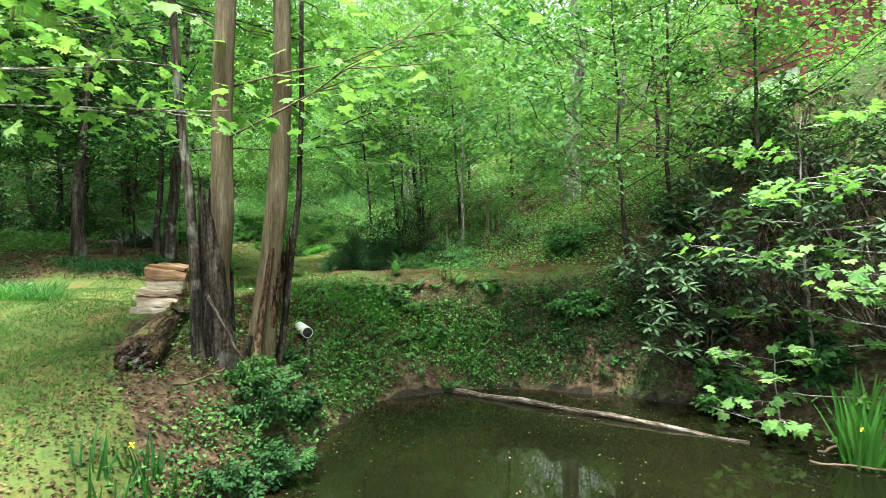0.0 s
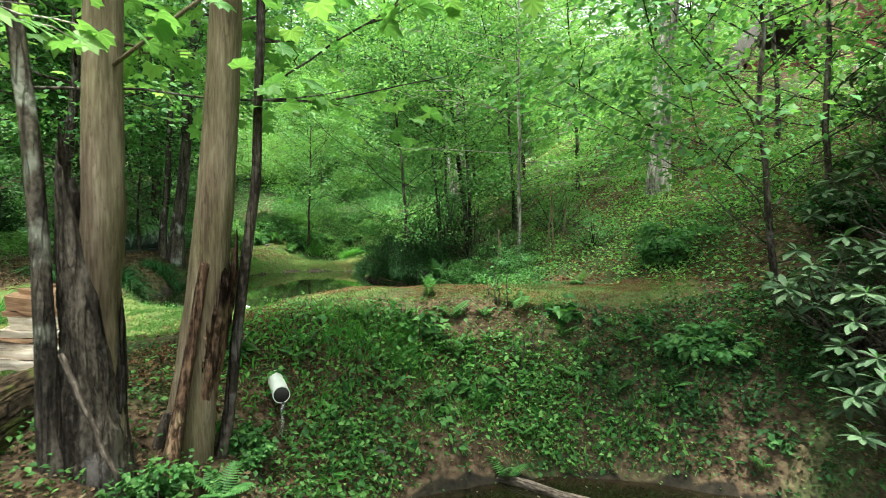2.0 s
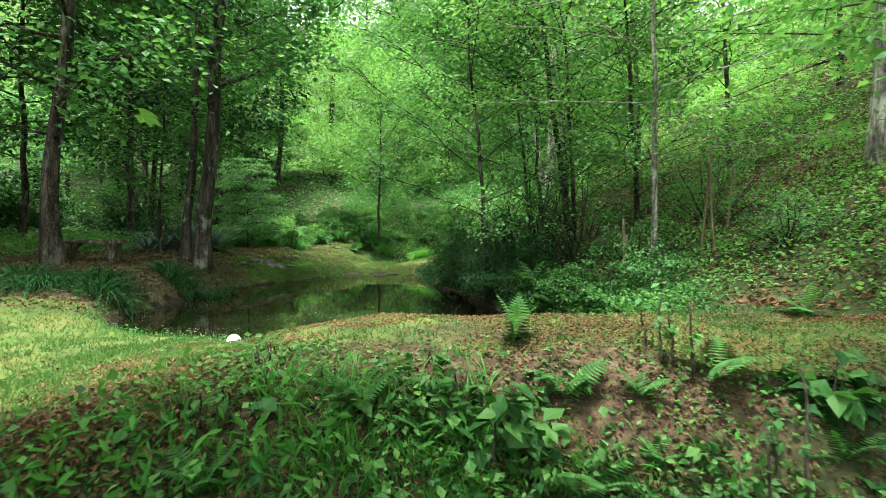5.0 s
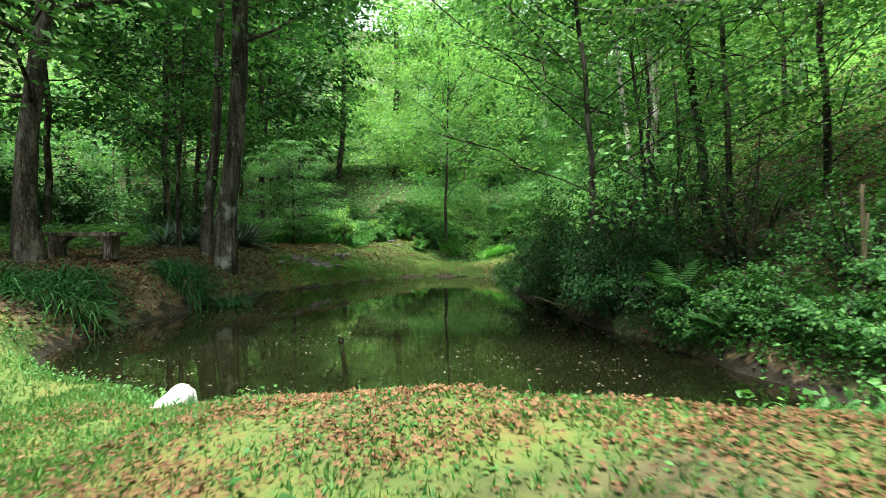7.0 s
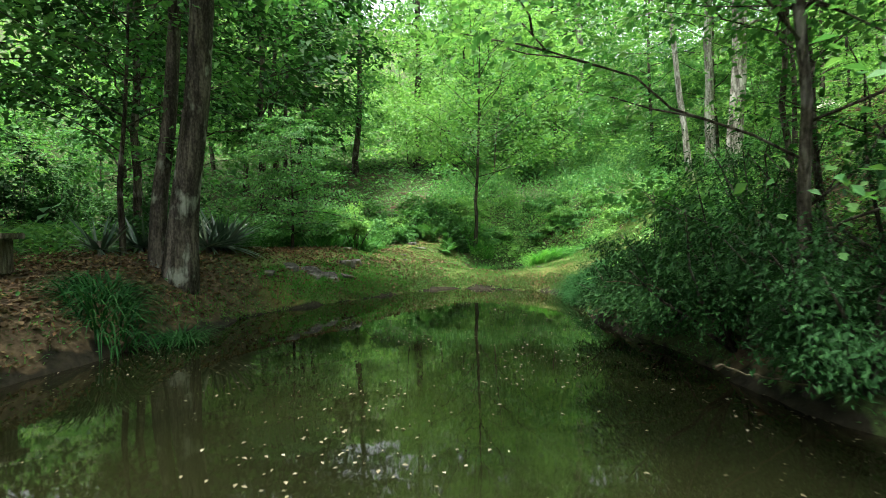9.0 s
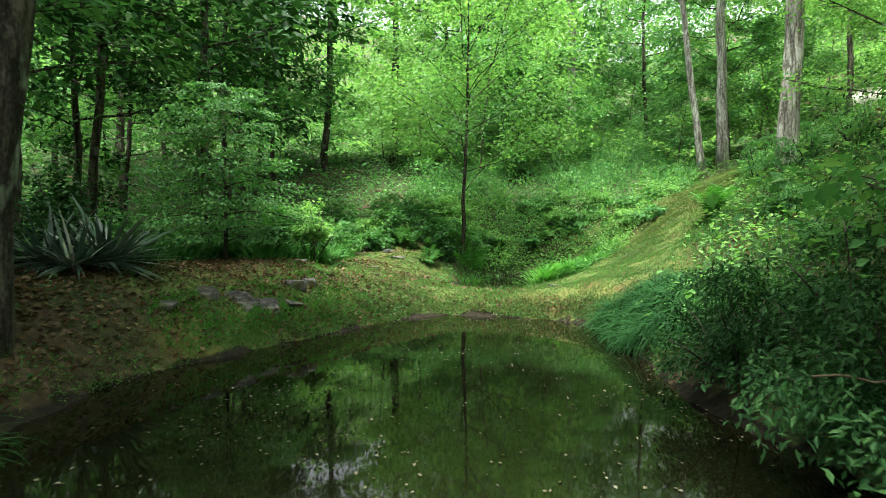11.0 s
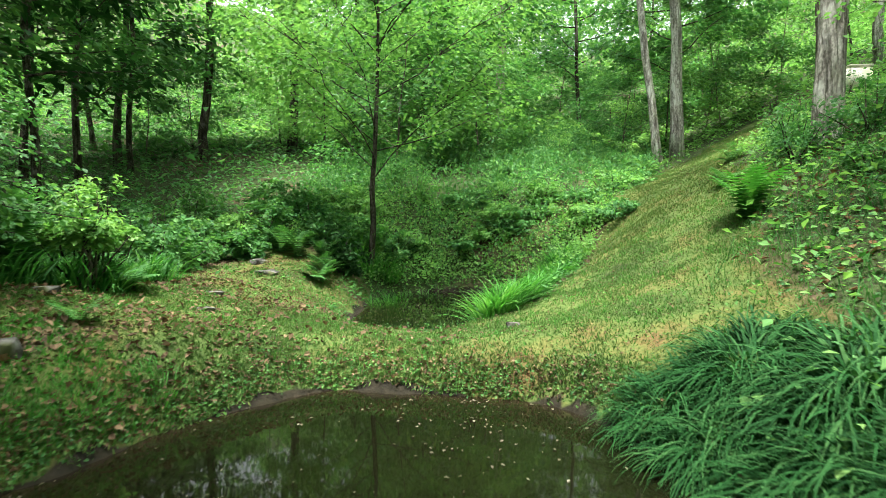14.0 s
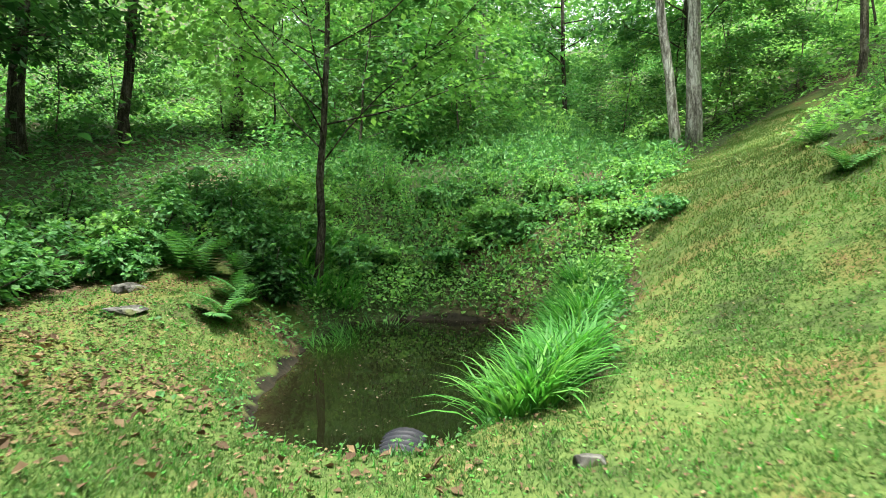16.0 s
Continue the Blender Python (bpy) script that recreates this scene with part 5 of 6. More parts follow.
fern(-1.35, 17.95, 0.7, 560, n=9, lift=0.35, z=0.45)
fern(-1.02, 12.25, 0.45, 561, "upright green fern on the dam crest", 4, 0.75)
vase = fern(-3.45, 30.5, 1.0, 562, "vase-shaped ostrich fern with a brown centre stalk", 9, 0.75, GRASS_BRIGHT)
child("fertile_frond", mesh_of("fertile_frond", *tube([(0, 0, 0), (0.01, 0, 0.25), (0.02, 0.01, 0.55)], [0.008, 0.02, 0.01], 7, 1, 0.1), LOG_WOOD), vase, "stiff brown fertile frond")


# ---- ground cover ----
def cover_plants():
    g = np.random.default_rng(9)

    def leafy(name, n, where, chance, size, template, material, label, category, height=0.12, tilt=0.35, clump=0.0, margin=0.03):
        p = on_ground(n, g, where, chance, margin)
        if clump:
            p = p[g.integers(0, len(p), len(p))]
            p[:, :2] += g.normal(0, clump, (len(p), 2))
            p[:, 2] = ground_height(p[:, 0], p[:, 1])
            lv = np.full(len(p), -9.0)
            for poly, level in ((POND_LOWER, LOWER), (POND_MIDDLE, MIDDLE), (POND_UPPER, UPPER)):
                lv = np.where(shore_distance(p[:, 0], p[:, 1], poly) < 0.3, level, lv)
            p[:, 2] = np.maximum(p[:, 2], lv)
        k = len(p)
        p[:, 2] += height * g.random(k) ** 1.5 + 0.008
        p = p[~sky_gap(p[:, 0], p[:, 1], p[:, 2])]
        k = len(p)
        rot = rotations(g.uniform(0, 6.283, k), g.normal(-0.1, tilt, k), g.normal(0, tilt, k))
        stuff(name, scattered(template, p, rot, size * g.uniform(0.55, 1.3, k)), material, label, category)

    patch = lambda x, y: np.clip(0.7 + 0.45 * wobble(0.8 * x + 2, 0.9 * y), 0.4, 1)
    bare = lambda x, y: 1 - np.clip(cover(x, y)[0] * 1.4, 0, 1)
    face = lambda x, y: (0.3 + 0.7 * smooth(-2.2, -1.5, x)) * np.clip(0.6 + 0.7 * wobble(1.4 * x + 2, 1.3 * y), 0.18, 1) * bare(x, y) * smooth(12.1, 11.8, y)
    leafy("dam_face_leaves", 2600, (-3.2, 5.5, 8.4, 12.4), lambda x, y: face(x, y) ** 2 * smooth(11.6, 11.2, y) * smooth(3.0, 1.0, x), 0.082, OVAL, LEAF_GROUND, "small broad green leaves covering the dam face", "ground cover", 0.26, 0.6, clump=0.05)
    leafy("dam_face_leaves", 2600, (-3.2, 4, 8.4, 11.4), lambda x, y: np.clip(0.4 + 0.9 * wobble(1.3 * x, 1.2 * y + 2), 0.02, 1) * smooth(2.6, 1.0, x), 0.095, LANCE, GRASS_BRIGHT, "narrow bright leaves and grass on the dam face", "ground cover", 0.2, 0.8, clump=0.05)
    leafy("dam_face_leaves", 6000, (-3.2, 5.5, 11, 12.4), lambda x, y: smooth(12.3, 11.9, y) * patch(x, y), 0.045, OVAL, LEAF_GROUND, "tiny green leaves below the dam crest", "ground cover", 0.08, clump=0.05)
    leafy("dam_face_leaves", 3200, (-3.2, 2.2, 8.4, 11.3), face, 0.06, DIAMOND, LEAF_SPRING, "bright young leaves among the dam's ground cover", "ground cover", 0.3, 0.6, clump=0.05)
    # these two put the shade of the dam's right end into the leaf colour
    leafy("dam_face_leaves", 3600, (-3.2, 5.5, 8.4, 11.3), lambda x, y: face(x, y) * (0.25 + 0.75 * smooth(0.5, 2.5, x)), 0.065, OVAL, LEAF_DARK, "creeping leaves on the dam face, coloured dark for shade", "ground cover", 0.12)
    leafy("dam_face_leaves", 6000, (0.8, 5.5, 10.3, 12.1), lambda x, y: smooth(12.1, 11.8, y) * smooth(0.8, 1.8, x), 0.065, OVAL, LEAF_DARK, "leaves coloured dark for the shade at the dam's end", "ground cover", 0.16, 0.6, clump=0.05)
    leafy("bank_leaves", 5200, (-4.2, -1.2, 3, 9.5), lambda x, y: 0.7 * patch(x, y) * bare(x, y) * (0.15 + 0.85 * smooth(0.95, 0.35, shore_distance(x, y, POND_LOWER))), 0.06, OVAL, LEAF_GROUND, "small green leaves on the pond bank", "ground cover", 0.15, clump=0.06)
    hill = lambda x, y: smooth(-1.8, -0.3, x - toe(y)) * patch(x, y) * bare(x, y)
    inner = lambda x, y: smooth(1.2, 2.2, shore_distance(x, y, POND_MIDDLE))
    grassy = lambda x, y: smooth(22.8, 23.8, y) * smooth(0.5, -0.8, x) * (1 - cover(x, y)[0])
    rough = lambda x, y: (1 - 0.85 * grassy(x, y)) * inner(x, y) * hill(x, y) * np.clip(0.5 + 0.9 * wobble(0.9 * x, 0.8 * y + 1), 0.05, 1)
    leafy("hillside_leaves", 15000, (-4.5, 9, 12, 30), rough, 0.065, OVAL, LEAF_GROUND, "dark green leaves low on the hillside", "undergrowth", 0.2, clump=0.08)
    leafy("hillside_leaves", 18000, (-4.5, 9, 12, 30), rough, 0.078, DIAMOND, LEAF_SPRING, "green undergrowth on the wooded hillside", "undergrowth", 0.3, clump=0.1)
    leafy("hillside_leaves", 14000, (3, 12, 3, 16), hill, 0.085, DIAMOND, LEAF_MID, "dark undergrowth below the hillside shrubs", "undergrowth", 0.3, clump=0.1)
    leafy("hillside_leaves", 22000, (-5, 9, 24, 48), hill, 0.1, DIAMOND, LEAF_SPRING, "bright green undergrowth beside the path", "undergrowth", 0.4, clump=0.13)
    leafy("meadow_leaves", 34000, (-14, -2.5, 36.5, 52), lambda x, y: bare(x, y) * np.clip(0.6 + 0.5 * wobble(0.5 * x, 0.6 * y), 0.15, 1), 0.15, NARROW, LEAF_MID, "lush green growth above the small pond", "undergrowth", 0.75, 0.8, clump=0.15)
    leafy("meadow_leaves", 26000, (-32, -11.8, 20, 50), lambda x, y: bare(x, y) * smooth(-11.8, -13.5, x), 0.19, SLIVER, LEAF_MID, "green woodland growth behind the ponds", "undergrowth", 0.5, clump=0.2)
    leafy("meadow_leaves", 12000, (-26, -12.5, 14, 26), lambda x, y: smooth(-12.5, -14, x), 0.16, SLIVER, LEAF_SPRING, "sunlit green growth behind the bench", "undergrowth", 0.4, clump=0.15)
    leafy("meadow_leaves", 7000, (-13, -7.5, 3, 14), lambda x, y: smooth(-7.9, -8.8, x + 0.12 * y - 0.6), 0.11, SLIVER, LEAF_GROUND, "rough grass at the lawn's edge", "undergrowth", 0.3, clump=0.1)
    leafy("pond_bank_leaves", 7000, (-11, -5.5, 28.8, 37), lambda x, y: patch(x, y) * bare(x, y), 0.07, DIAMOND, LEAF_GROUND, "low green leaves on the small pond's banks", "ground cover", 0.25, clump=0.08)
    leafy("pond_bank_leaves", 15000, (-12, -4.6, 34, 38.8), lambda x, y: patch(x, y) * bare(x, y), 0.075, DIAMOND, LEAF_SPRING, "leafy growth on the bank above the small pond", "ground cover", 0.4, 0.6, clump=0.09)
    leafy("pond_bank_leaves", 2500, (-14, -7.2, 14, 28), lambda x, y: 0.3 * patch(x, y) * bare(x, y), 0.06, DIAMOND, LEAF_GROUND, "sparse small leaves on the left bank", "ground cover", 0.08, clump=0.08)
    leafy("leaf_litter", 6000, (-11.5, -7.2, 15, 27.5), lambda x, y: np.clip(shore_distance(x, y, POND_MIDDLE) * 3, 0, 1), 0.06, DRY, LITTER, "brown leaves strewn over the left bank", "leaf litter", 0.02, 0.4)
    leafy("far_undergrowth", 26000, (-24, 26, 46, 76), lambda x, y: 0.7 + 0 * x, 0.3, SLIVER, LEAF_SPRING, "pale green undergrowth in the far woods", "undergrowth", 1.0, clump=0.4)
    leafy("far_undergrowth", 34000, (-60, -17, 8, 72), lambda x, y: 0.3 + 0.7 * smooth(-22, -34, x), 0.36, SLIVER, LEAF_MID, "leafy green thicket deep in the woods", "undergrowth", 4.5, clump=0.7)
    leafy("far_undergrowth", 9000, (-2, 24, 53, 78), lambda x, y: 0.8 + 0 * x, 0.3, SLIVER, LEAF_SPRING, "leafy thicket on the slope behind the path", "undergrowth", 5.0, clump=0.9)
    leafy("far_undergrowth", 28000, (-28, -2, 53, 78), lambda x, y: 0.8 + 0 * x, 0.3, SLIVER, LEAF_MID, "leafy thicket at the back of the woods", "undergrowth", 13.0, clump=0.9)
    leafy("far_undergrowth", 14000, (4, 26, 14, 46), lambda x, y: smooth(7, 9, x - toe(y)), 0.24, SLIVER, LEAF_SPRING, "bright green undergrowth up the slope", "undergrowth", 0.8, clump=0.3)
    shore = lambda x, y: smooth(0.5, 0.05, np.minimum.reduce([shore_distance(x, y, p) for p in (POND_LOWER, POND_MIDDLE, POND_UPPER)]))
    leafy("shore_leaves", 9000, (-11, 6, 4, 37), shore, 0.035, OVAL, LEAF_GROUND, "small leaves and grass along the waterline", "ground cover", 0.1, clump=0.06, margin=0.0)
    # dark leaf colour in place of shade along the right shore
    leafy("bank_leaves", 15000, (-5.5, 1.0, 14, 28.5), lambda x, y: (1 - inner(x, y)) * smooth(-2.2, -0.8, x - toe(y)) * patch(x, y) * bare(x, y) * smooth(26.4, 25.6, y), 0.05, OVAL, LEAF_DARK, "small green leaves crowding the bank, coloured dark for shade", "ground cover", 0.28, 0.4, 0.07)
    leafy("bank_leaves", 6500, (-1.6, 1.8, 14.3, 18.6), lambda x, y: smooth(1.3, 0.2, shore_distance(x, y, POND_MIDDLE)), 0.055, OVAL, LEAF_GROUND, "leafy herbs hanging over the pond's corner", "ground cover", 0.3, 0.6, 0.06, 0.0)
    leafy("shore_leaves", 7000, (-10.2, -4.5, 20.5, 28.2), lambda x, y: smooth(0.22, 0.02, shore_distance(x, y, POND_MIDDLE)) * np.clip(0.6 + 0.7 * wobble(1.6 * x, 1.7 * y), 0.15, 1), 0.045, LANCE, MOSS_BLADE, "grass and moss trailing into the water", "grass", 0.07, 0.7, 0.03, -0.02)
    leafy("slope_leaves", 9000, (-5, 0.5, 22.8, 34), lambda x, y: grassy(x, y) * patch(x, y), 0.036, OVAL, LEAF_MID, "small herb leaves on the grassy slope", "undergrowth", 0.22, 0.5, 0.06)
    leafy("slope_leaves", 2200, (-5, 0.5, 22.8, 34), lambda x, y: grassy(x, y) * patch(x, y), 0.045, DIAMOND, LEAF_MID, "broad herb leaves on the grassy slope", "undergrowth", 0.3, 0.6, 0.08)
    p = on_ground(9000, g, (-5, 0.5, 22.8, 34), lambda x, y: grassy(x, y) * np.clip(0.6 + 0.6 * wobble(1.1 * x, 1.2 * y), 0.1, 1))
    k = len(p)
    s = 0.26 * g.uniform(0.5, 1.4, k)
    stuff("slope_grass", scattered(BLADE, p, rotations(g.uniform(0, 6.283, k), g.normal(0, 0.3, k), g.normal(0, 0.2, k)), np.stack([0.55 * s, s, s], 1)), GRASS, "long green grass on the slope beside the path", "grass")
    leafy("hillside_leaves", 16000, (0.5, 8.5, 13, 21.5), lambda x, y: smooth(-1.0, 0.3, x - toe(y)) * np.clip(0.45 + 0.9 * wobble(1.2 * x, 1.1 * y + 2), 0.04, 1), 0.062, OVAL, LEAF_SPRING, "bright herbs on the open hillside", "undergrowth", 0.22, 0.5, 0.09)
    leafy("leaf_litter", 9000, (0.5, 9, 12.5, 21.5), lambda x, y: smooth(-1.0, 0.3, x - toe(y)), 0.06, CURL, LITTER_RUST, "dry leaves between the hillside herbs", "leaf litter", 0.03, 0.5)
    # dry leaves
    leafy("leaf_litter", 4500, (-12.2, -9.2, 28.2, 32.6), lambda x, y: patch(x, y), 0.032, DRY, LITTER, "brown leaves over the mossy bank beside the small pond", "leaf litter", 0.02, 0.4)
    leafy("leaf_litter", 38000, (-5, 4.2, 11.3, 13.9), lambda x, y: np.clip(0.5 + 0.7 * wobble(1.1 * x + 1, 1.2 * y), 0.12, 1), 0.023, DRY, LITTER_RUST, "rusty brown dry leaves on the dam crest", "leaf litter", 0.02, 0.3)
    leafy("leaf_litter", 9000, (-3.6, 5.5, 8.4, 11.4), lambda x, y: 0.6 + 0 * x, 0.042, CURL, LITTER, "dry leaves among the dam's ground cover", "leaf litter", 0.04, 0.6)
    leafy("leaf_litter", 9000, (-3.6, 5.5, 8.4, 11.5), lambda x, y: smooth(3.0, 1.2, x) * np.clip(0.5 + 0.8 * wobble(1.5 * x, 1.4 * y + 3), 0.05, 1), 0.032, DRY, LITTER_RUST, "rusty dry leaves and stalks on the dam face", "leaf litter", 0.14, 0.7)
    leafy("dam_face_leaves", 3000, (-3.2, 4.5, 8.6, 11.9), lambda x, y: smooth(2.4, 0.8, x) * np.clip(0.3 + 0.9 * wobble(1.2 * x + 4, 1.5 * y), 0.03, 1), 0.04, DIAMOND, MOSS_BLADE, "yellow-green moss and seedlings on the dam face", "ground cover", 0.08, 0.5, 0.04)
    leafy("leaf_litter", 9000, (-13, -7, 15, 30), lambda x, y: 1 - 0.7 * cover(x, y)[0], 0.075, DRY, LITTER, "dry leaves on the left bank", "leaf litter", 0.02, 0.4)
    leafy("leaf_litter", 11000, (-4, 8, 12, 34), hill, 0.09, DRY, LITTER_RUST, "dry leaves on the hillside", "leaf litter", 0.03, 0.4)
    leafy("leaf_litter", 9000, (-4.8, -1.4, 3, 11.4), lambda x, y: 0.06 + 0.94 * smooth(-4.2, -3.2, x), 0.042, DRY, LITTER, "dry leaves and chips round the old log", "leaf litter", 0.02, 0.4)
    leafy("leaf_litter", 8000, (-12, -1.5, 27, 44), lambda x, y: cover(x, y)[0], 0.03, DRY, LITTER, "scattered dry leaves on the mossy path", "leaf litter", 0.02, 0.3)
    leafy("leaf_litter", 3500, (-9, -3.3, 3, 13), lambda x, y: 0.5 * cover(x, y)[0], 0.035, DRY, LITTER, "scattered dry leaves on the lawn", "leaf litter", 0.015, 0.3)

    def turf(n, where, size, material, label, template=TUFT, name="turf"):
        p = on_ground(n, g, where, lambda x, y: cover(x, y)[0] * np.clip(0.75 + 0.4 * wobble(1.7 * x, 1.9 * y), 0.2, 1))
        k = len(p)
        rot = rotations(g.uniform(0, 6.283, k), g.normal(0, 0.5, k), g.normal(0, 0.3, k))
        s = size * g.uniform(0.5, 1.4, k)
        stuff(name, scattered(template, p, rot, np.stack([s * 1.2, s, s], 1)), material, label, "grass")

    turf(11000, (-5.5, 3, 11.6, 14.2), 0.026, MOSS_BLADE, "short mossy turf on the dam crest")
    turf(7000, (-5.5, 3, 11.6, 14.2), 0.03, GRASS, "sparse bright grass on the dam crest")
    turf(60000, (-11, -3, 26.0, 32), 0.025, MOSS_BLADE, "yellow-green mossy turf between the ponds")
    turf(3000, (-12.5, -3, 26.8, 33), 0.045, GRASS_BRIGHT, "short grass in the mossy turf")
    turf(20000, (-6, 1, 32, 45), 0.045, MOSS_BLADE, "mossy turf on the rising path")
    turf(26000, (-9, -3.2, 4, 15.6), 0.036, MOSS_BLADE, "yellow-green mossy lawn")
    turf(5000, (-9.5, -3.2, 3, 13.5), 0.045, GRASS_BRIGHT, "short grass in the mossy lawn")
    turf(13000, (-13, -7, 20, 29), 0.036, MOSS_BLADE, "bright moss and grass at the left shore")
    turf(3500, (-10.2, -8.2, 22.5, 26.2), 0.05, GRASS_BRIGHT, "short bright grass at the left shore")
    p = on_ground(9000, g, (-11, 6, 4, 37), lambda x, y: shore(x, y) * np.clip(0.5 + 0.8 * wobble(1.5 * x, 1.4 * y), 0.1, 1), 0.0)
    k = len(p)
    s = 0.1 * g.uniform(0.5, 1.5, k)
    stuff("shore_grass", scattered(SHORT_BLADE, p, rotations(g.uniform(0, 6.283, k), g.normal(0, 0.5, k), g.normal(0, 0.3, k)), np.stack([0.5 * s, s, s], 1)), GRASS, "short grass hanging over the waterline", "grass")
    p = on_ground(7000, g, (-10.5, -4, 24, 28.6), lambda x, y: smooth(0.55, 0.15, shore_distance(x, y, POND_MIDDLE)), 0.0)
    k = len(p)
    s = 0.035 * g.uniform(0.5, 1.5, k)
    stuff("shore_grass", scattered(TUFT, p, rotations(g.uniform(0, 6.283, k), g.normal(0, 0.5, k), g.normal(0, 0.3, k)), np.stack([s, s, s], 1)), MOSS_BLADE, "mossy fringe along the pond's edge", "grass")
    leafy("shore_leaves", 5000, (-10.5, -4, 24, 28.6), lambda x, y: smooth(0.3, 0.05, shore_distance(x, y, POND_MIDDLE)) * np.clip(0.4 + 0.9 * wobble(1.6 * x, 1.7 * y), 0, 1), 0.035, OVAL, LEAF_GROUND, "tiny leaves and debris at the pond's edge", "ground cover", 0.06, 0.6, 0.04, 0.0)
    leafy("leaf_litter", 3500, (-10.5, -4, 24, 28.6), lambda x, y: smooth(0.4, 0.05, shore_distance(x, y, POND_MIDDLE)), 0.04, DRY, LITTER, "wet brown leaves at the pond's edge", "leaf litter", 0.03, 0.5, margin=0.0)
    p = on_ground(5200, g, (-6.5, 1.5, 13.0, 14.9), lambda x, y: smooth(12.9, 13.6, y) * np.clip(0.5 + 0.7 * wobble(1.8 * x, 1.6 * y), 0.1, 1), 0.02)
    k = len(p)
    s = 0.048 * g.uniform(0.4, 1.7, k)
    stuff("crest_grass", scattered(SHORT_BLADE, p, rotations(g.uniform(0, 6.283, k), g.normal(0, 0.3, k), g.normal(0, 0.3, k)), np.stack([0.7 * s, s, s], 1)), GRASS, "bright grass fringe along the dam's pond side", "grass")
    leafy("meadow_leaves", 14000, (-23, -13.2, 18.5, 31), lambda x, y: smooth(-13.2, -14.2, x), 0.1, NARROW, LEAF_SPRING, "bright low weeds behind the bench", "undergrowth", 0.4, 0.7, clump=0.12)
    leafy("leaf_litter", 5000, (-13, -8.6, 17, 26), lambda x, y: np.clip(0.6 + 0.6 * wobble(0.9 * x, 0.8 * y), 0.1, 1), 0.05, CURL, LITTER_RUST, "curled dry leaves under the lichened trunks", "leaf litter", 0.02, 0.4)
    # small clover-like leaves
    leafy("clover", 5000, (-6.5, 4, 11.8, 14.2), lambda x, y: patch(x, y), 0.022, OVAL, LEAF_GROUND, "small clover leaves in the dam's turf", "ground cover", 0.025, 0.25, 0.04)
    leafy("clover", 3500, (-11, -3, 27, 33), lambda x, y: patch(x, y) * cover(x, y)[0], 0.024, DIAMOND, GRASS_BRIGHT, "small clover leaves in the mossy turf", "ground cover", 0.04, 0.25, 0.05)

    # floating bits
    for nm, poly, level, n, size in (("floating_leaves", POND_LOWER, LOWER, 600, 0.034), ("floating_leaves", POND_MIDDLE, MIDDLE, 1700, 0.032), ("floating_leaves", POND_UPPER, UPPER, 260, 0.03)):
        q = rounded(poly)
        x, y = g.uniform(q[:, 0].min(), q[:, 0].max(), 5 * n), g.uniform(max(2.5, q[:, 1].min()), q[:, 1].max(), 5 * n)
        keep = (shore_distance(x, y, poly) < -0.08) & (g.random(5 * n) < np.clip(0.25 + 0.7 * wobble(0.9 * x, 1.0 * y), 0.1, 1))
        x, y = x[keep][:n], y[keep][:n]
        k = len(x)
        rot = rotations(g.uniform(0, 6.283, k), g.normal(0, 0.06, k), g.normal(0, 0.1, k))
        stuff(nm, scattered(OVAL, np.stack([x, y, np.full(k, level + 0.008)], 1), rot, size * g.uniform(0.35, 1.3, k)), FLOAT_LEAF, "pale leaf bits floating on the pond", "leaf litter")


cover_plants()


# ---- logs, pipes and other things ----
def box_bm(sx, sy, sz, bevel=0.01, segments=2):
    bm = bmesh.new()
    bmesh.ops.create_cube(bm, size=1)
    bmesh.ops.scale(bm, vec=(sx, sy, sz), verts=bm.verts)
    if bevel:
        bmesh.ops.bevel(bm, geom=bm.edges[:], offset=bevel, segments=segments, affect="EDGES")
    return bm


def moved(bm, m):
    bmesh.ops.transform(bm, matrix=m, verts=bm.verts)
    return bm


def aligned(a, b):
    """A pose at a whose z axis runs to b."""
    a, b = Vector(a), Vector(b)
    return Matrix.Translation(a) @ (b - a).to_track_quat("Z", "Y").to_matrix().to_4x4()


def log(name, a, b, r, seed, material, label, category="log", sides=16, rough=0.06, bend=0.02, tip=0.85):
    g = np.random.default_rng(seed)
    m = aligned(a, b)
    ln = (Vector(b) - Vector(a)).length
    n = 14
    path = stem_path((0, 0, 0), (0, 0, ln), bend * ln / 4, n, g)
    ob = empty_at(name, m)
    child("bark", mesh_of("bark", *tube(path, r * np.linspace(1, tip, n) * (1 + 0.04 * g.normal(0, 1, n)), sides, seed, rough), material, True), ob)
    return ob, m, ln, label, category


# fallen log under the stacked firewood
fallen, m, ln, lab, cat = log("fallen_log", (-3.42, 6.45, 1.35), (-4.22, 9.1, 1.47), 0.235, 1, LOG_WOOD, "thick rotting log lying on the lawn, end crumbling", bend=0.01)
g = np.random.default_rng(21)
rot_bm = bmesh.new()
for k in range(26):
    a, q = g.uniform(0, 6.283), 0.2 * math.sqrt(g.random())
    bmesh.ops.create_cube(rot_bm, size=1, matrix=Matrix.Translation((q * math.cos(a), q * math.sin(a), g.uniform(-0.05, 0.02))) @ Euler(g.uniform(-0.5, 0.5, 3)).to_matrix().to_4x4() @ Matrix.Diagonal((0.05, 0.035, 0.09, 1)))
tagged(part("rotten_end", rot_bm, BARK_BROWN, fallen, "crumbling rotten core of the log"), kind="stuff")
tagged(fallen, lab, cat)


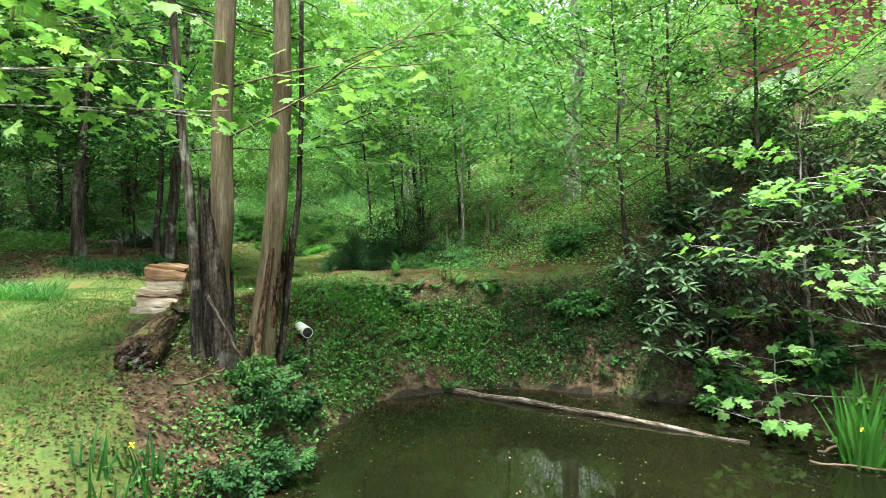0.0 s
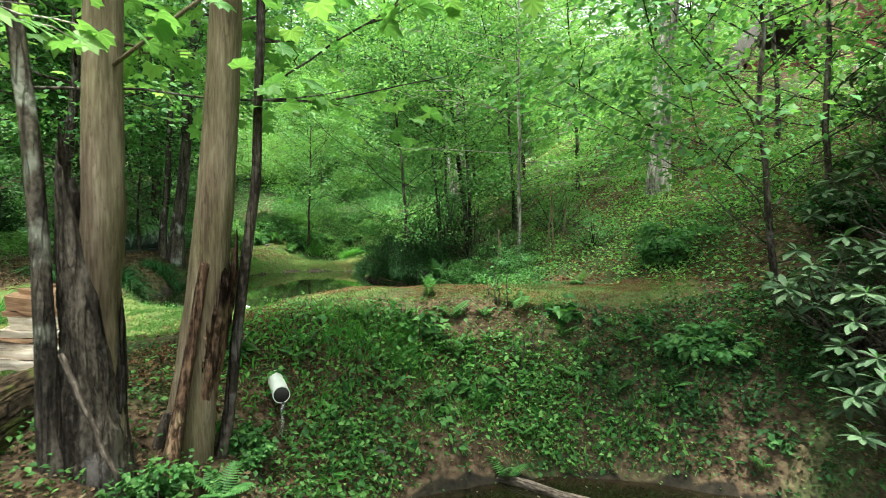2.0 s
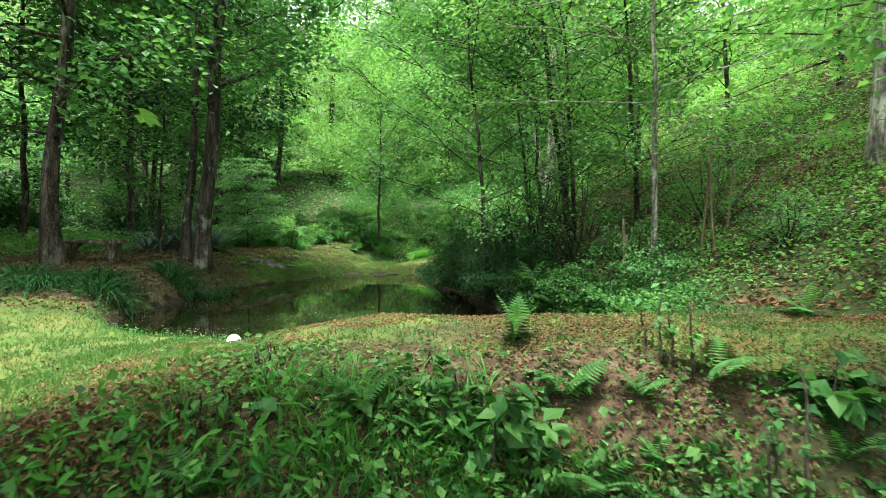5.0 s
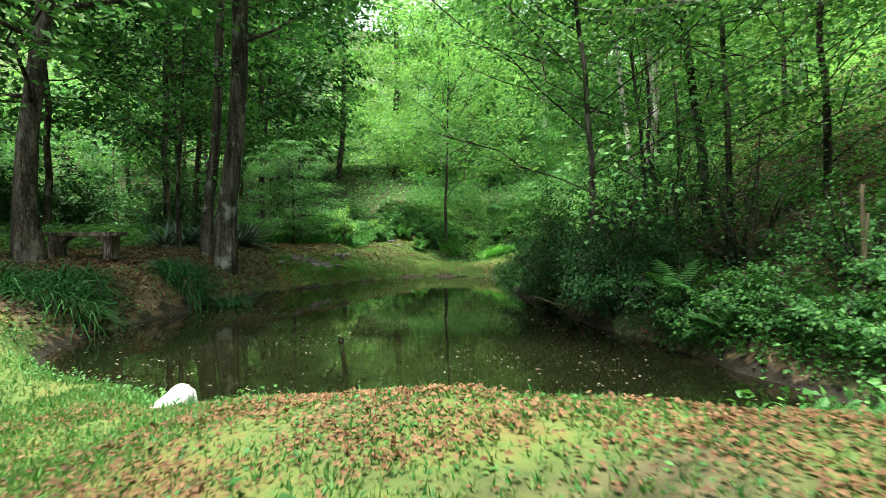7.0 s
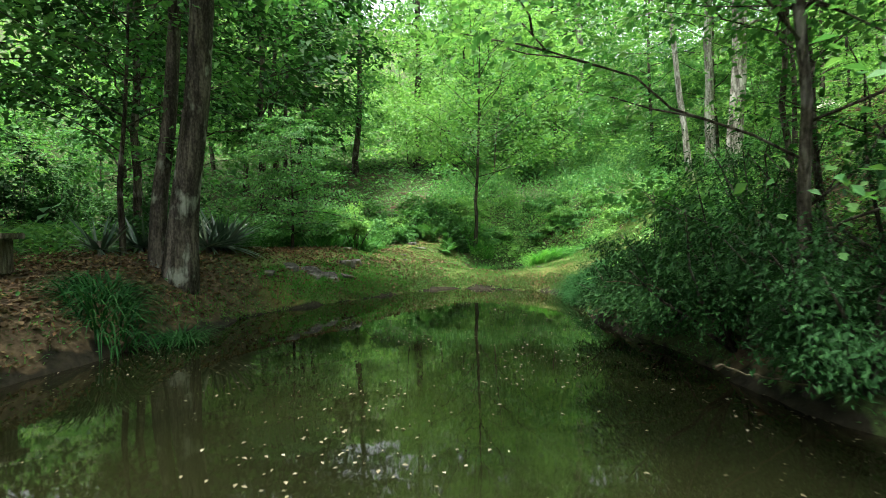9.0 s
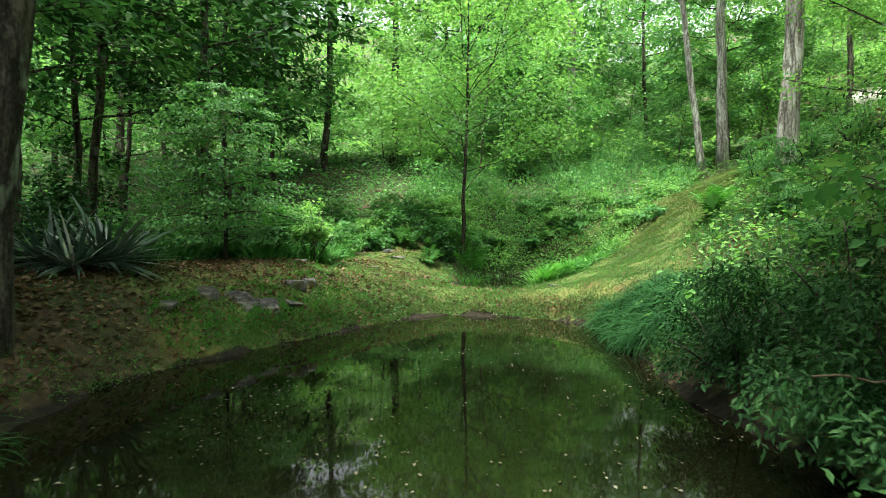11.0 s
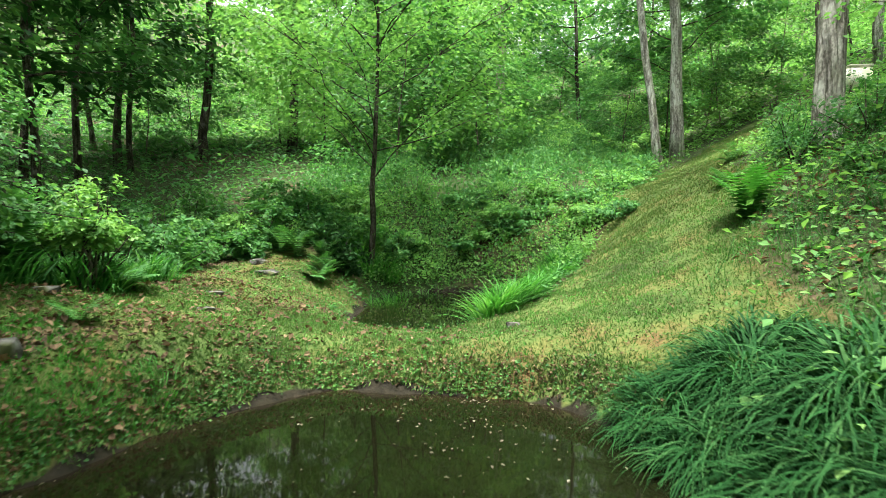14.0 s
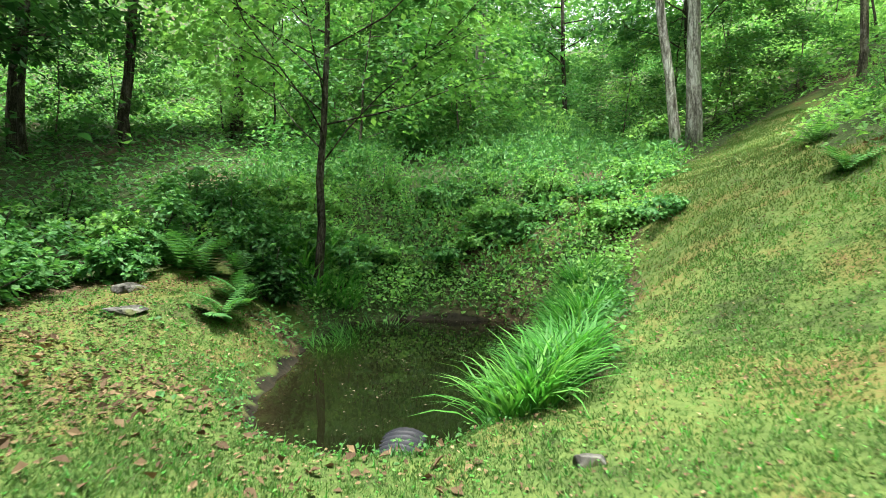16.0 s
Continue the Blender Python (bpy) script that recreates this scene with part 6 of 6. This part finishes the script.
def split_piece(seed, length, w, h):
    """A split billet: a wedge with a rough, torn outline."""
    g = np.random.default_rng(seed)
    n = 7
    base = np.array([(-0.5, -0.42), (0.1, -0.5), (0.5, -0.45), (0.5, 0.3), (0.05, 0.5), (-0.5, 0.42)]) * (w, h)
    base += g.normal(0, 0.05, base.shape) * (w, h)
    skew = g.normal(0, 0.06, (2, len(base)))
    v, f = [], []
    for k in range(n):
        s = k / (n - 1) - 0.5
        for q, (x, z) in enumerate(base):
            v.append((s * length * (1 + skew[0, q]) + g.normal(0, 0.012) * (k in (0, n - 1)), x * (1 + skew[1, q] * s) + g.normal(0, 0.009), z + g.normal(0, 0.008)))
    m = len(base)
    for k in range(n - 1):
        for j in range(m):
            a, b = k * m + j, k * m + (j + 1) % m
            f += [(a, b, b + m), (a, b + m, a + m)]
    for ring in (0, (n - 1) * m):
        for j in range(1, m - 1):
            f.append((ring, ring + j, ring + j + 1) if ring else (ring, ring + j + 1, ring + j))
    return np.array(v), np.array(f)


def firewood():
    """A leaning stack of split billets on the log."""
    g = np.random.default_rng(8)
    base = Vector((-4.1, 8.42, 1.61))
    z = 0.0
    for layer, (h, red) in enumerate([(0.085, 0), (0.1, 0), (0.055, 0), (0.05, 1), (0.06, 0), (0.115, 0), (0.05, 1), (0.12, 1), (0.05, 1)]):
        for j in range(3):
            ln, w = g.uniform(0.46, 0.58), g.uniform(0.2, 0.28)
            ob = new("firewood_piece", mesh_of("firewood_piece", *split_piece(90 + layer * 5 + j, ln, w, h * 1.12), SPLIT_RED if red else SPLIT_WOOD))
            ob.matrix_basis = pose(base.x + g.normal(0, 0.025) + 0.018 * layer, base.y + (j - 1) * 0.22 + g.normal(0, 0.02) + 0.02 * layer, base.z + z + h / 2, g.normal(0, 3), g.normal(3, 2.5), g.normal(14, 5))
            tagged(ob, "reddish split firewood billet in the stack" if red else "rough split firewood billet, pale inside, stacked on a log", "firewood", "stacked firewood")
        z += h * 0.97


firewood()

# log floating at the lower pond's edge
drift, m, ln, lab, cat = log("floating_log", (0.02, 10.02, 0.02), (4.0, 7.5, 0.0), 0.055, 5, BARK_BROWN, "long grey barkless log lying in the pond's edge", bend=0.016, sides=10, tip=0.7)
tagged(drift, lab, cat)
for k, (x, y, a, ln) in enumerate([(4.7, 7.2, 20, 1.1), (4.4, 6.9, -30, 0.8), (-3.0, 6.4, 60, 0.7), (-1.2, 13.9, 15, 0.5), (-2.6, 21.2, 200, 1.4), (-2.3, 19.3, 230, 1.1)]):
    px, py, pz = ground_point(x, y)
    w = max(pz, LOWER if y < 10 else MIDDLE) + 0.015
    st, *_ = log("stick", (px, py, w), (px + ln * math.cos(radians(a)), py + ln * math.sin(radians(a)), w + (0.25 if k > 3 else 0.04)), 0.016 if k < 4 else 0.007, 60 + k, BARE_WOOD, "", sides=6, bend=0.05)
    tagged(st, "thin dead stick lying at the water's edge", "stick")
st, *_ = log("stick", (-2.9, 7.12, 1.98), (-2.42, 7.0, 1.2), 0.022, 71, BARK_BROWN, "", sides=6, bend=0.03)
tagged(st, "dead branch leaning against the old trunk", "stick")
# dead stems on the slope beside the middle pond
for k, (x, y, h, dx) in enumerate([(0.13, 17.18, 1.15, -0.02), (1.25, 17.3, 1.6, 0.1), (1.4, 17.2, 1.5, -0.08), (0.1, 17.2, 0.9, 0.05), (1.6, 17.5, 1.2, 0.12)]):
    px, py, pz = ground_point(x, y, 0.05)
    st, *_ = log("dead_stem", (px, py, pz), (px + dx, py + 0.05, pz + h), 0.022, 80 + k, BARE_WOOD, "", sides=6, bend=0.02)
    tagged(st, "upright pale dead stem among undergrowth", "stick")


# drain pipe through the dam
def drain_pipe():
    a, b = Vector((-2.12, 9.05, 1.19)), Vector((-4.80, 14.42, 1.28))
    m = aligned(a, b)
    ln = (b - a).length
    ob = empty_at("drain_pipe", m)
    r = 0.084
    s = np.linspace(0, ln, 30)
    p = np.stack([0 * s, 0 * s, s], 1)
    child("pipe_wall", mesh_of("pipe_wall", *tube(p, np.full(30, r), 24, capped=False), PVC, True), ob, "white plastic pipe wall, slightly dirty")
    # near-black colour gives the bore its shade; the wall itself is white
    child("bore", mesh_of("bore", *tube(p[:12], np.full(12, r - 0.008), 24), INSIDE, True), ob, "inside of the pipe, coloured dark for shade")
    bm = bmesh.new()
    ring = [[bm.verts.new((q * math.cos(t), q * math.sin(t), -0.001)) for t in np.linspace(0, 2 * math.pi, 24, endpoint=False)] for q in (r, r - 0.008)]
    for j in range(24):
        bm.faces.new((ring[0][j], ring[1][j], ring[1][(j + 1) % 24], ring[0][(j + 1) % 24]))
    part("rim", bm, PVC, ob)
    inv = m.inverted()
    down = inv.to_3x3() @ Vector((0, 0, -1))
    e = [Vector((0, 0, ln)), Vector((0, 0, ln + 0.04)), Vector((0, 0, ln + 0.08)) + down * 0.02, Vector((0, 0, ln + 0.11)) + down * 0.07, Vector((0, 0, ln + 0.115)) + down * 0.16, Vector((0, 0, ln + 0.115)) + down * 0.4]
    child("elbow", mesh_of("elbow", *tube(np.array(e), np.full(6, r + 0.006), 24), PVC, True), ob, "white elbow turned down into the pond")
    tagged(ob, "white plastic drain pipe through the earth dam", "pipe")
    g = np.random.default_rng(3)
    z = np.linspace(1.13, 0.25, 14)
    fall = np.stack([-2.09 + 0.02 * (1.13 - z) + 0.004 * g.normal(0, 1, 14), 9.02 - 0.10 * np.sqrt(1.14 - z), z], 1)
    st = new("water_stream", mesh_of("water_stream", *tube(fall, 0.012 + 0.005 * g.random(14), 8, 1, 0.1), STREAM_MAT, True))
    tagged(st, "thin stream of water falling from the pipe", "water", kind="stuff")


STREAM_MAT, sn, sl, sb = mat("clear_falling_water", 0.05, 0.5)
sb.inputs["Transmission Weight"].default_value, sb.inputs["IOR"].default_value = 0.9, 1.33
sb.inputs["Base Color"].default_value = (0.9, 0.95, 0.95, 1)
drain_pipe()


# corrugated culvert at the upper pond
def culvert():
    ob = empty_at("culvert_pipe", pose(-7.62, 29.55, 1.09, -87, 0, 2))
    s = np.linspace(0, 0.95, 133)
    r = 0.235 + 0.019 * np.cos(s * 2 * math.pi / 0.08)
    p = np.stack([0 * s, 0 * s, s - 0.45], 1)
    child("corrugated_wall", mesh_of("corrugated_wall", *tube(p, r, 28, capped=False), BLACK_PLASTIC, True), ob, "black ribbed plastic wall")
    child("bore", mesh_of("bore", *tube(p, np.full(133, 0.205), 28, capped=False), INSIDE, True), ob, "dark inside of the culvert")
    tagged(ob, "black corrugated culvert half sunk at the pond edge", "pipe")


culvert()


def bench():
    x, y = -11.0, 18.6
    gz = ground_point(x, y)[2]
    ob = empty_at("bench", pose(x, y, gz, 0, 0, 21))
    part("seat", moved(box_bm(1.35, 0.36, 0.07, 0.012), pose(0, 0, 0.43)), BENCH_WOOD, ob, "weathered dark plank seat")
    for s in (-1, 1):
        part("leg", moved(box_bm(0.16, 0.3, 0.41, 0.012), pose(s * 0.47, 0, 0.195)), BENCH_WOOD, ob)
        bm = bmesh.new()
        vs = [bm.verts.new(c) for c in ((s * 0.37, -0.1, 0.395), (s * 0.37, -0.1, 0.26), (s * 0.2, -0.1, 0.395), (s * 0.37, 0.1, 0.395), (s * 0.37, 0.1, 0.26), (s * 0.2, 0.1, 0.395))]
        for f in ((0, 1, 2), (3, 5, 4), (0, 3, 4, 1), (1, 4, 5, 2), (2, 5, 3, 0)):
            bm.faces.new([vs[i] for i in f])
        part("bracket", bm, BENCH_WOOD, ob)
    tagged(ob, "low weathered wooden bench on leaf-strewn ground", "bench")


bench()


def stone(x, y, sx, sy, sz, seed, turn, lean=0, label="grey flat field stone on the bank", sink=0.3, name="stone", z=None):
    g = np.random.default_rng(seed)
    bm = bmesh.new()
    for q in g.uniform(-1, 1, (22, 3)):
        q = q / max(np.abs(q).max(), 1e-6) * g.uniform(0.8, 1.0)
        bm.verts.new((q[0] * sx / 2, q[1] * sy / 2 * g.uniform(0.75, 1), q[2] * sz / 2))
    hull = bmesh.ops.convex_hull(bm, input=bm.verts)
    bmesh.ops.delete(bm, geom=[v for v in bm.verts if not v.link_faces], context="VERTS")
    bmesh.ops.bevel(bm, geom=bm.edges[:], offset=0.012, segments=1, affect="EDGES", clamp_overlap=True)
    me = bpy.data.meshes.new(name)
    bm.to_mesh(me)
    bm.free()
    me.materials.append(STONE)
    ob = new(name, me)
    gx, gy, gz = ground_point(x, y)
    ob.matrix_basis = pose(gx, gy, (gz if z is None else z) + sz * (0.5 - sink), lean, 0, turn)
    return tagged(ob, label, "stone")


for k, (x, y, sx, sy, sz, t, le) in enumerate([(-9.85, 23.95, 0.5, 0.42, 0.1, 30, 42), (-9.66, 24.25, 0.46, 0.4, 0.1, 55, 46), (-10.1, 23.6, 0.5, 0.36, 0.1, 15, 30), (-9.5, 24.75, 0.3, 0.24, 0.12, 80, 16), (-9.75, 25.15, 0.4, 0.3, 0.26, 20, 0),
                                             (-9.75, 25.5, 0.28, 0.22, 0.2, 50, 0), (-10.05, 22.9, 0.35, 0.3, 0.08, 10, 12), (-10.6, 30.9, 0.45, 0.3, 0.1, 40, 5), (-11.2, 31.8, 0.42, 0.3, 0.14, 70, 5),
                                             (-10.3, 28.9, 0.3, 0.2, 0.08, 10, 0), (-9.9, 28.1, 0.3, 0.18, 0.08, 30, 0), (-6.4, 28.9, 0.2, 0.16, 0.12, 0, 0), (-10.8, 26.9, 0.25, 0.2, 0.12, 5, 0), (-7.0, 15.3, 0.35, 0.26, 0.18, 20, 0), (-7.5, 15.9, 0.28, 0.2, 0.14, 70, 0),
                                             (-1.3, 9.6, 0.24, 0.2, 0.14, 15, 0), (-2.6, 32.9, 0.3, 0.2, 0.1, 50, 0)]):
    stone(x, y, sx, sy, sz, k, t, le, "slanting grey stone slab set in the bank" if le > 8 else "grey mossy field stone half sunk in the ground", 0.5)


def tank():
    x, y = 2.31, 40.9
    gz = ground_point(x, y)[2]
    ob = empty_at("utility_tub", pose(x, y, gz - 0.06, 0, 0, 20) @ Matrix.Scale(0.85, 4))
    bm = box_bm(0.95, 0.75, 0.85, 0.1, 4)
    for v in bm.verts:
        if v.co.z < -0.1:
            v.co.x = v.co.x * 0.93 - 0.02
            v.co.y *= 0.93
    part("shell", moved(bm, pose(0, 0, 0.62, 0, -4, 0)), TANK_MAT, ob, "pale cream plastic shell", True)
    part("lip", moved(box_bm(0.9, 0.7, 0.05, 0.02, 2), pose(-0.01, 0, 1.06, 0, -4, 0)), TANK_MAT, ob)
    for sx in (-0.35, 0.35):
        for sy in (-0.25, 0.25):
            part("leg", moved(box_bm(0.09, 0.09, 1.1, 0.01), pose(sx, sy, -0.15)), BENCH_WOOD, ob)
    tagged(ob, "pale plastic tub on a dark stand up the slope", "tank")


tank()


# ---- house on the slope ----
def house():
    ob = empty_at("house", pose(13.05, 21.46, -1.09) @ Matrix.Scale(1.45, 4))
    gz = 5.0
    part("foundation_wall", moved(box_bm(7.5, 3, 1.9, 0), pose(3.75, 1.5, gz + 0.95)), WHITE_PAINT, ob, "white-painted lower wall")
    part("upper_wall", moved(box_bm(7.5, 3.0, 2.9, 0), pose(3.75, 1.5, gz + 1.9 + 1.45)), RED_PAINT, ob, "red board siding")
    for k in range(34):
        b = part("siding_board", moved(box_bm(0.2, 0.03, 2.88, 0.006, 1), pose(0.11 + 0.221 * k, -0.017, gz + 3.35)), RED_PAINT, ob)
    for k in range(13):
        part("siding_board", moved(box_bm(0.03, 0.2, 2.88, 0.006, 1), pose(-0.017, 0.11 + 0.221 * k, gz + 3.35)), RED_PAINT, ob)
    part("sill_beam", moved(box_bm(7.6, 0.1, 0.08, 0.01), pose(3.75, -0.055, gz + 1.87)), BENCH_WOOD, ob)
    for k in range(5):
        part("post", moved(box_bm(0.16, 0.1, 1.85, 0.01), pose(0.1 + 1.45 * k, -0.055, gz + 0.92)), RED_PAINT, ob)
    for k in range(2):
        w = part("window", moved(box_bm(0.9, 0.06, 1.0, 0.01), pose(2.5 + 2.4 * k, -0.06, gz + 3.5)), WHITE_PAINT, ob, "white-framed window")
        part("pane", moved(box_bm(0.76, 0.02, 0.86, 0), pose(2.5 + 2.4 * k, -0.1, gz + 3.5)), GLASS_DARK, w)
    bm = bmesh.new()
    z0, z1 = gz + 4.8, gz + 6.8
    vs = [bm.verts.new(c) for c in ((-0.5, -0.6, z0), (8, -0.6, z0), (8, 3.6, z0), (-0.5, 3.6, z0), (-0.5, 1.5, z1), (8, 1.5, z1), (-0.5, -0.6, z0 + 0.14), (8, -0.6, z0 + 0.14), (8, 3.6, z0 + 0.14), (-0.5, 3.6, z0 + 0.14), (-0.5, 1.5, z1 + 0.14), (8, 1.5, z1 + 0.14))]
    for f in ((0, 4, 5, 1), (3, 2, 5, 4), (6, 7, 11, 10), (9, 10, 11, 8), (0, 1, 7, 6), (2, 3, 9, 8), (0, 6, 10, 4), (4, 10, 9, 3), (1, 5, 11, 7), (5, 2, 8, 11)):
        bm.faces.new([vs[i] for i in f])
    part("roof", bm, ROOF_MAT, ob, "dark shingle roof")
    tagged(ob, "red board house with a white lower wall uphill", "house")


house()


def shed():
    """A narrow steep-roofed red shed behind the house, with a railed porch between them."""
    x, y = 11.3, 27.6
    gz = ground_point(x, y)[2] - 0.3
    ob = empty_at("shed", pose(x, y, gz))
    top = 9.6 - gz
    part("wall", moved(box_bm(2.6, 2.6, top, 0.01), pose(0, 1.4, top / 2)), RED_PAINT, ob, "red-painted boards")
    for k in range(12):
        part("siding_board", moved(box_bm(0.19, 0.03, top - 0.05, 0.006, 1), pose(-1.2 + 0.218 * k, 0.085, top / 2)), RED_PAINT, ob)
    for side in (-1, 1):
        slab = box_bm(3.6, 3.4, 0.16, 0.02)
        part("roof_slope", moved(slab, pose(side * 1.0, 1.4, top + 0.75, 0, side * 56, 0)), ROOF_MAT, ob, "dark weathered roofing")
        part("rake_board", moved(box_bm(3.6, 0.05, 0.2, 0.008), pose(side * 1.0, -0.33, top + 0.75, 0, side * 56, 0)), BENCH_WOOD, ob)
    tagged(ob, "small red shed with a steep dark roof uphill", "shed")
    px, py = 13.6, 26.9
    pz = ground_point(px, py)[2]
    porch = empty_at("porch_rail", pose(px, py, pz))
    rise = 9.3 - pz
    for k in range(4):
        part("post", moved(box_bm(0.11, 0.11, rise, 0.01), pose(-1.2 + 0.8 * k, 0, rise / 2 - 0.05)), WHITE_PAINT, porch)
    for z in (rise - 0.12, rise - 0.75):
        part("rail", moved(box_bm(2.6, 0.06, 0.09, 0.01), pose(0, 0, z)), WHITE_PAINT, porch)
    for k in range(15):
        part("baluster", moved(box_bm(0.04, 0.04, 0.6, 0.005), pose(-1.15 + 0.165 * k, 0, rise - 0.43)), WHITE_PAINT, porch)
    tagged(porch, "white-painted porch railing beside the red house", "railing")


shed()
for k, (x, y, r, h, bk) in enumerate([(2.5, 44.0, 0.11, 16, BARK_BROWN), (5.6, 46.5, 0.17, 20, BARK_GREY), (-20.5, 44.0, 0.2, 18, BARK_DARK), (-17.8, 46.5, 0.22, 20, BARK_DARK), (-9.3, 53, 0.28, 24, BARK_GREY)]):
    tree("tall_tree", x, y, bk, LEAF_SPRING if x > -10 else LEAF_MID, "tall slim trunk in the woods beyond the path", height=h, r0=r, seed=700 + k, lean=(0.2, 0.1), crown_from=0.4, spread=3.6, limbs=16, leaves=2000, leaf=0.3, flare=1.2, tip=0.35, twig_n=2, twig_sides=3)
